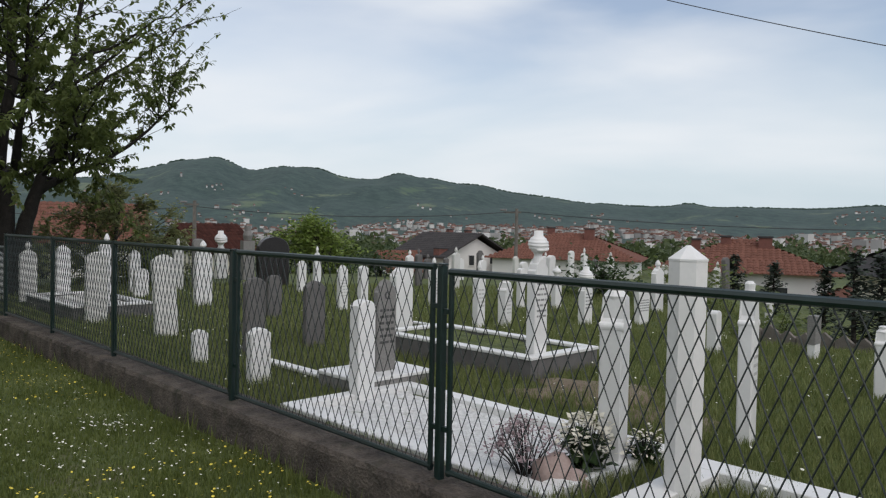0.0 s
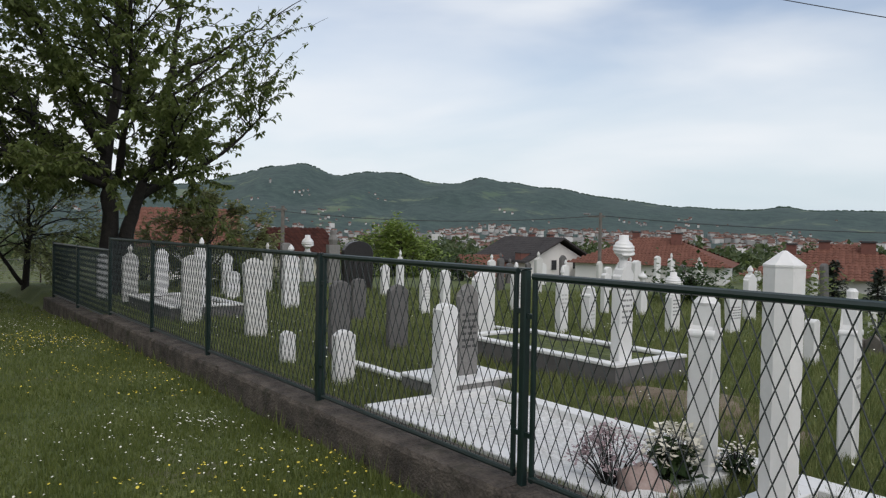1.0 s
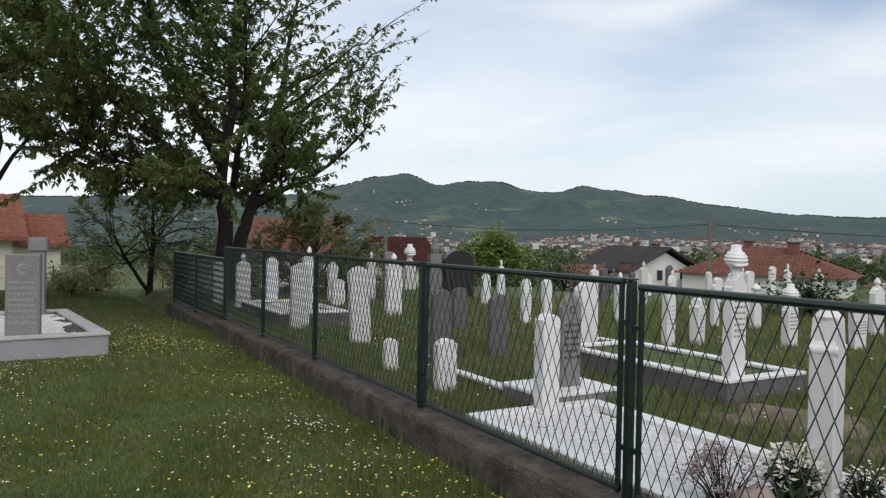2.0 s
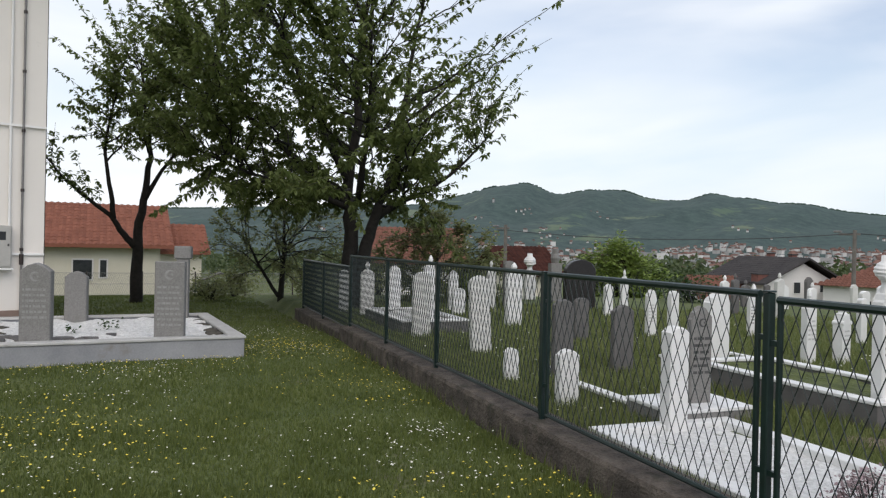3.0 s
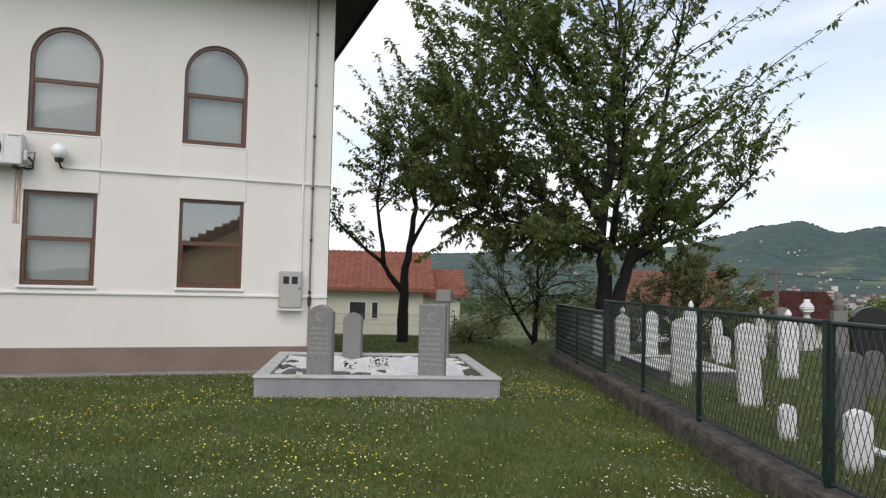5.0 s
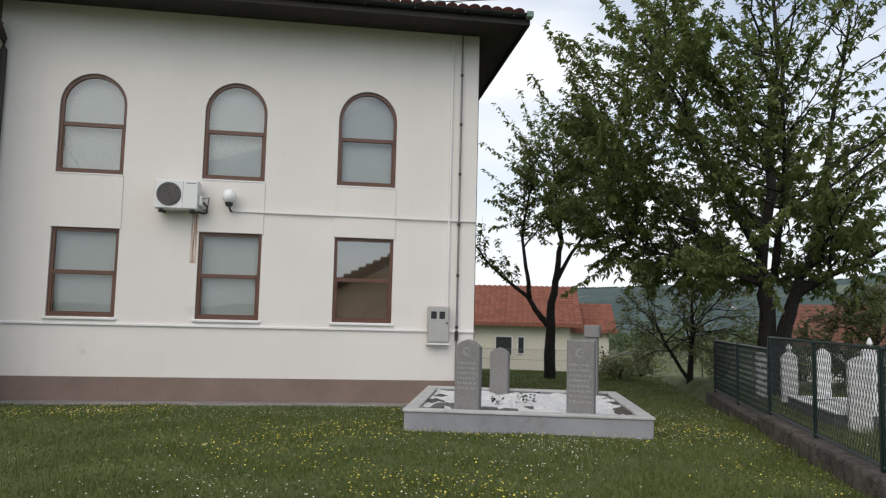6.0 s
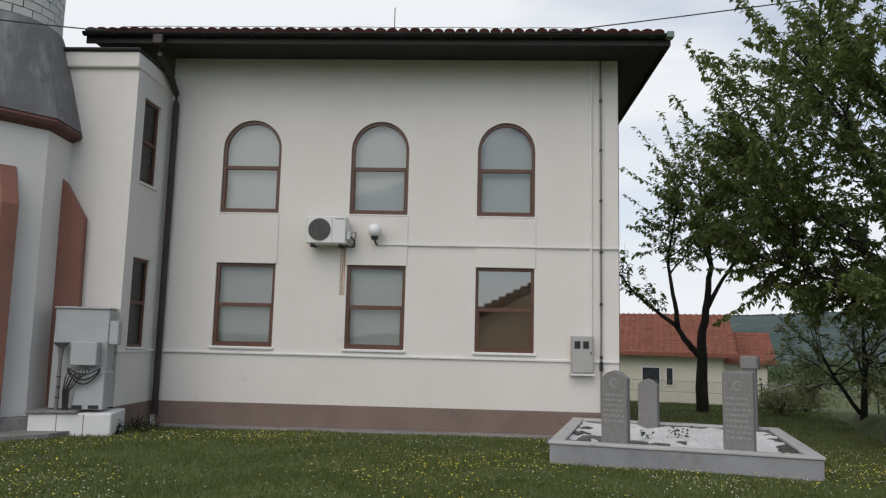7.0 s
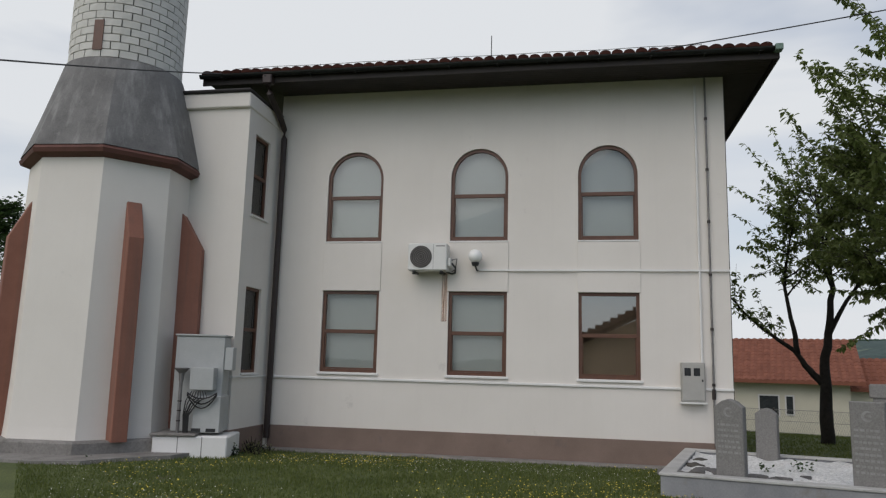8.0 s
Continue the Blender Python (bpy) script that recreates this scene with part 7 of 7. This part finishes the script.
def blades(name, count, seed, lo, hi, near, away, a0, a1, keep, material, label, lean=0.45):
    rng = np.random.default_rng(seed)
    r = near * (away / near) ** (rng.random(count) ** 0.8)
    az = np.radians(rng.uniform(a0, a1, count))
    x, y = -r * np.sin(az), r * np.cos(az)
    ok = keep(x, y)
    x, y, r = x[ok], y[ok], r[ok]
    n = len(x)
    z = ground_height(x, y)
    z = z + np.array([0.03 * noise.noise((a * 0.5, b * 0.5, 0)) * min(1, c / 4) for a, b, c in zip(x.tolist(), y.tolist(), r.tolist())])
    h = rng.uniform(lo, hi, n) * (0.75 + 0.5 * np.sin(x * 1.7 + np.sin(y * 2.3)) ** 2)
    w = rng.uniform(0.003, 0.006, n) * (0.7 + r / 9)
    t, ll, lt = rng.uniform(0, 6.283, n), rng.uniform(0.1, lean, n) * h, rng.uniform(0, 6.283, n)
    V = np.zeros((n, 3, 3))
    V[:, 0] = np.stack([x - w * np.cos(t), y - w * np.sin(t), z - 0.01], -1)
    V[:, 1] = np.stack([x + w * np.cos(t), y + w * np.sin(t), z - 0.01], -1)
    V[:, 2] = np.stack([x + ll * np.cos(lt), y + ll * np.sin(lt), z + h], -1)
    me = bpy.data.meshes.new(name)
    me.vertices.add(3 * n)
    me.vertices.foreach_set("co", V.ravel())
    me.loops.add(3 * n)
    me.loops.foreach_set("vertex_index", np.arange(3 * n))
    me.polygons.add(n)
    me.polygons.foreach_set("loop_start", np.arange(0, 3 * n, 3))
    me.update(calc_edges=True)
    me.materials.append(material)
    tagged(new(name, me), label, "grass", kind="stuff")


def on_lawn(x, y):
    ok = (side_of(x, y) < -0.19) & ~((x < WX + 0.42) & (y < RIGHT + 0.45) & (x > DEEP))
    c, s = math.cos(radians(77)), math.sin(radians(77))
    u, v = (x + 11.6) * c + (y - 2.99) * s, -(x + 11.6) * s + (y - 2.99) * c
    ok &= ~((np.abs(u) < 1.74) & (np.abs(v) < 1.75))
    return ok & (np.hypot(x + 12.25, y + 8.8) > 2.3) & (x > -31)


def in_cemetery(x, y):
    sd, al = side_of(x, y), U.x * x + U.y * y
    ok = (sd > 0.22) & (sd < 16)
    for s0, s1, n0, n1 in PLOTS:
        ok &= ~((al > s0) & (al < s1) & (sd > n0) & (sd < n1))
    return ok


blades("lawn_grass", 470000, 1, 0.022, 0.056, 3.6, 32, 16, 130, on_lawn, GRASS_BLADE, "short spring lawn grass", 0.7)
blades("wall_foot_grass", 26000, 3, 0.07, 0.17, 2.6, 15, 0, 75, lambda x, y: (side_of(x, y) < -0.165) & (side_of(x, y) > -0.40), GRASS_BLADE, "longer grass along the foot of the wall")
blades("cemetery_grass", 240000, 2, 0.035, 0.12, 3.0, 19, -16, 66, in_cemetery, GRASS_WILD, "uncut grass between the graves", 0.7)


def flowers(name, count, seed, keep, size, material, label, near, away, a0, a1, cut, high):
    rng = random.Random(seed)
    V, F = [], []
    made = tries = 0
    while made < count and tries < count * 60:
        tries += 1
        r = math.sqrt(near * near + (away * away - near * near) * rng.random())
        az = radians(rng.uniform(a0, a1))
        x, y = -r * math.sin(az), r * math.cos(az)
        if not bool(keep(np.array([x]), np.array([y]))[0]) or noise.noise((x * 0.45, y * 0.45, seed)) + rng.uniform(-0.25, 0.25) < cut:
            continue
        z = ground_at(x, y) + rng.uniform(*high)
        s, t, b = size * rng.uniform(0.7, 1.25), rng.uniform(0, 1), len(V)
        tx, ty = rng.uniform(-0.5, 0.5), rng.uniform(-0.5, 0.5)
        V.append((x, y, z + s * 0.25))
        for j in range(7):
            a = t + j * 0.8976
            px, py = s * math.cos(a), s * math.sin(a)
            V.append((x + px, y + py, z + px * tx + py * ty))
        F += [(b, b + 1 + j, b + 1 + (j + 1) % 7) for j in range(7)]
        made += 1
    tagged(sheet(name, V, F, material), label, "flowers", kind="stuff")


flowers("daisies", 2600, 4, on_lawn, 0.0068, PETAL_WHITE, "white daisies scattered over the lawn", 3.6, 17, 16, 128, 0.12, (0.03, 0.06))
flowers("dandelions", 2600, 9, on_lawn, 0.0088, PETAL_YELLOW, "yellow dandelions scattered over the lawn", 3.6, 16, 16, 125, 0.2, (0.03, 0.06))
flowers("grave_daisies", 900, 14, in_cemetery, 0.010, PETAL_WHITE, "small white flowers between the graves", 3.4, 16, -16, 60, 0.05, (0.08, 0.16))


def flower_patch(name, cx, cy, wide, count, seed, size, material, label):
    rng = random.Random(seed)
    V, F = [], []
    for k in range(count):
        x, y = cx + rng.gauss(0, wide), cy + rng.gauss(0, wide)
        if not bool(on_lawn(np.array([x]), np.array([y]))[0]):
            continue
        z, s, b = ground_at(x, y) + rng.uniform(0.035, 0.065), size * rng.uniform(0.7, 1.25), len(V)
        tx, ty, t = rng.uniform(-0.5, 0.5), rng.uniform(-0.5, 0.5), rng.uniform(0, 1)
        V.append((x, y, z + s * 0.25))
        for j in range(7):
            px, py = s * math.cos(t + j * 0.8976), s * math.sin(t + j * 0.8976)
            V.append((x + px, y + py, z + px * tx + py * ty))
        F += [(b, b + 1 + j, b + 1 + (j + 1) % 7) for j in range(7)]
    tagged(sheet(name, V, F, material), label, "flowers", kind="stuff")


for k, (cx, cy, wide, count) in enumerate([(-10.2, 5.0, 0.55, 260), (-7.2, 4.4, 0.45, 130), (-9.8, -0.8, 0.7, 260), (-10.2, 0.5, 0.6, 150), (-7.2, 1.4, 0.5, 90), (-9.4, 3.9, 0.4, 110), (-3.3, 3.7, 0.2, 24)]):
    flower_patch("dandelion_patch", cx, cy, wide, count, 60 + k, 0.0088, PETAL_YELLOW, "thick patch of yellow dandelions in the lawn")
for k, (cx, cy, wide, count) in enumerate([(-4.95, 3.9, 0.13, 60), (-9.3, 2.6, 0.6, 170), (-9.9, 5.0, 0.5, 110), (-6.2, 0.6, 0.6, 110), (-4.3, 3.3, 0.3, 40)]):
    flower_patch("daisy_patch", cx, cy, wide, count, 80 + k, 0.0078, PETAL_WHITE, "thick patch of white daisies in the lawn")


for k, (x, y, w, h) in enumerate([(-10.62, -9.35, 0.22, 0.12), (-10.55, -9.0, 0.2, 0.14), (-10.5, -8.6, 0.26, 0.13), (-13.1, -6.1, 0.22, 0.45), (-12.9, -5.95, 0.18, 0.4), (-12.7, -5.8, 0.4, 0.22), (-13.4, -5.9, 0.35, 0.25)]):
    shrub(x, y, ground_at(x, y), w, h, LEAF_OLIVE, 170 + k, "dry weed growing beside the minaret base", 0.04, 160, "weed")
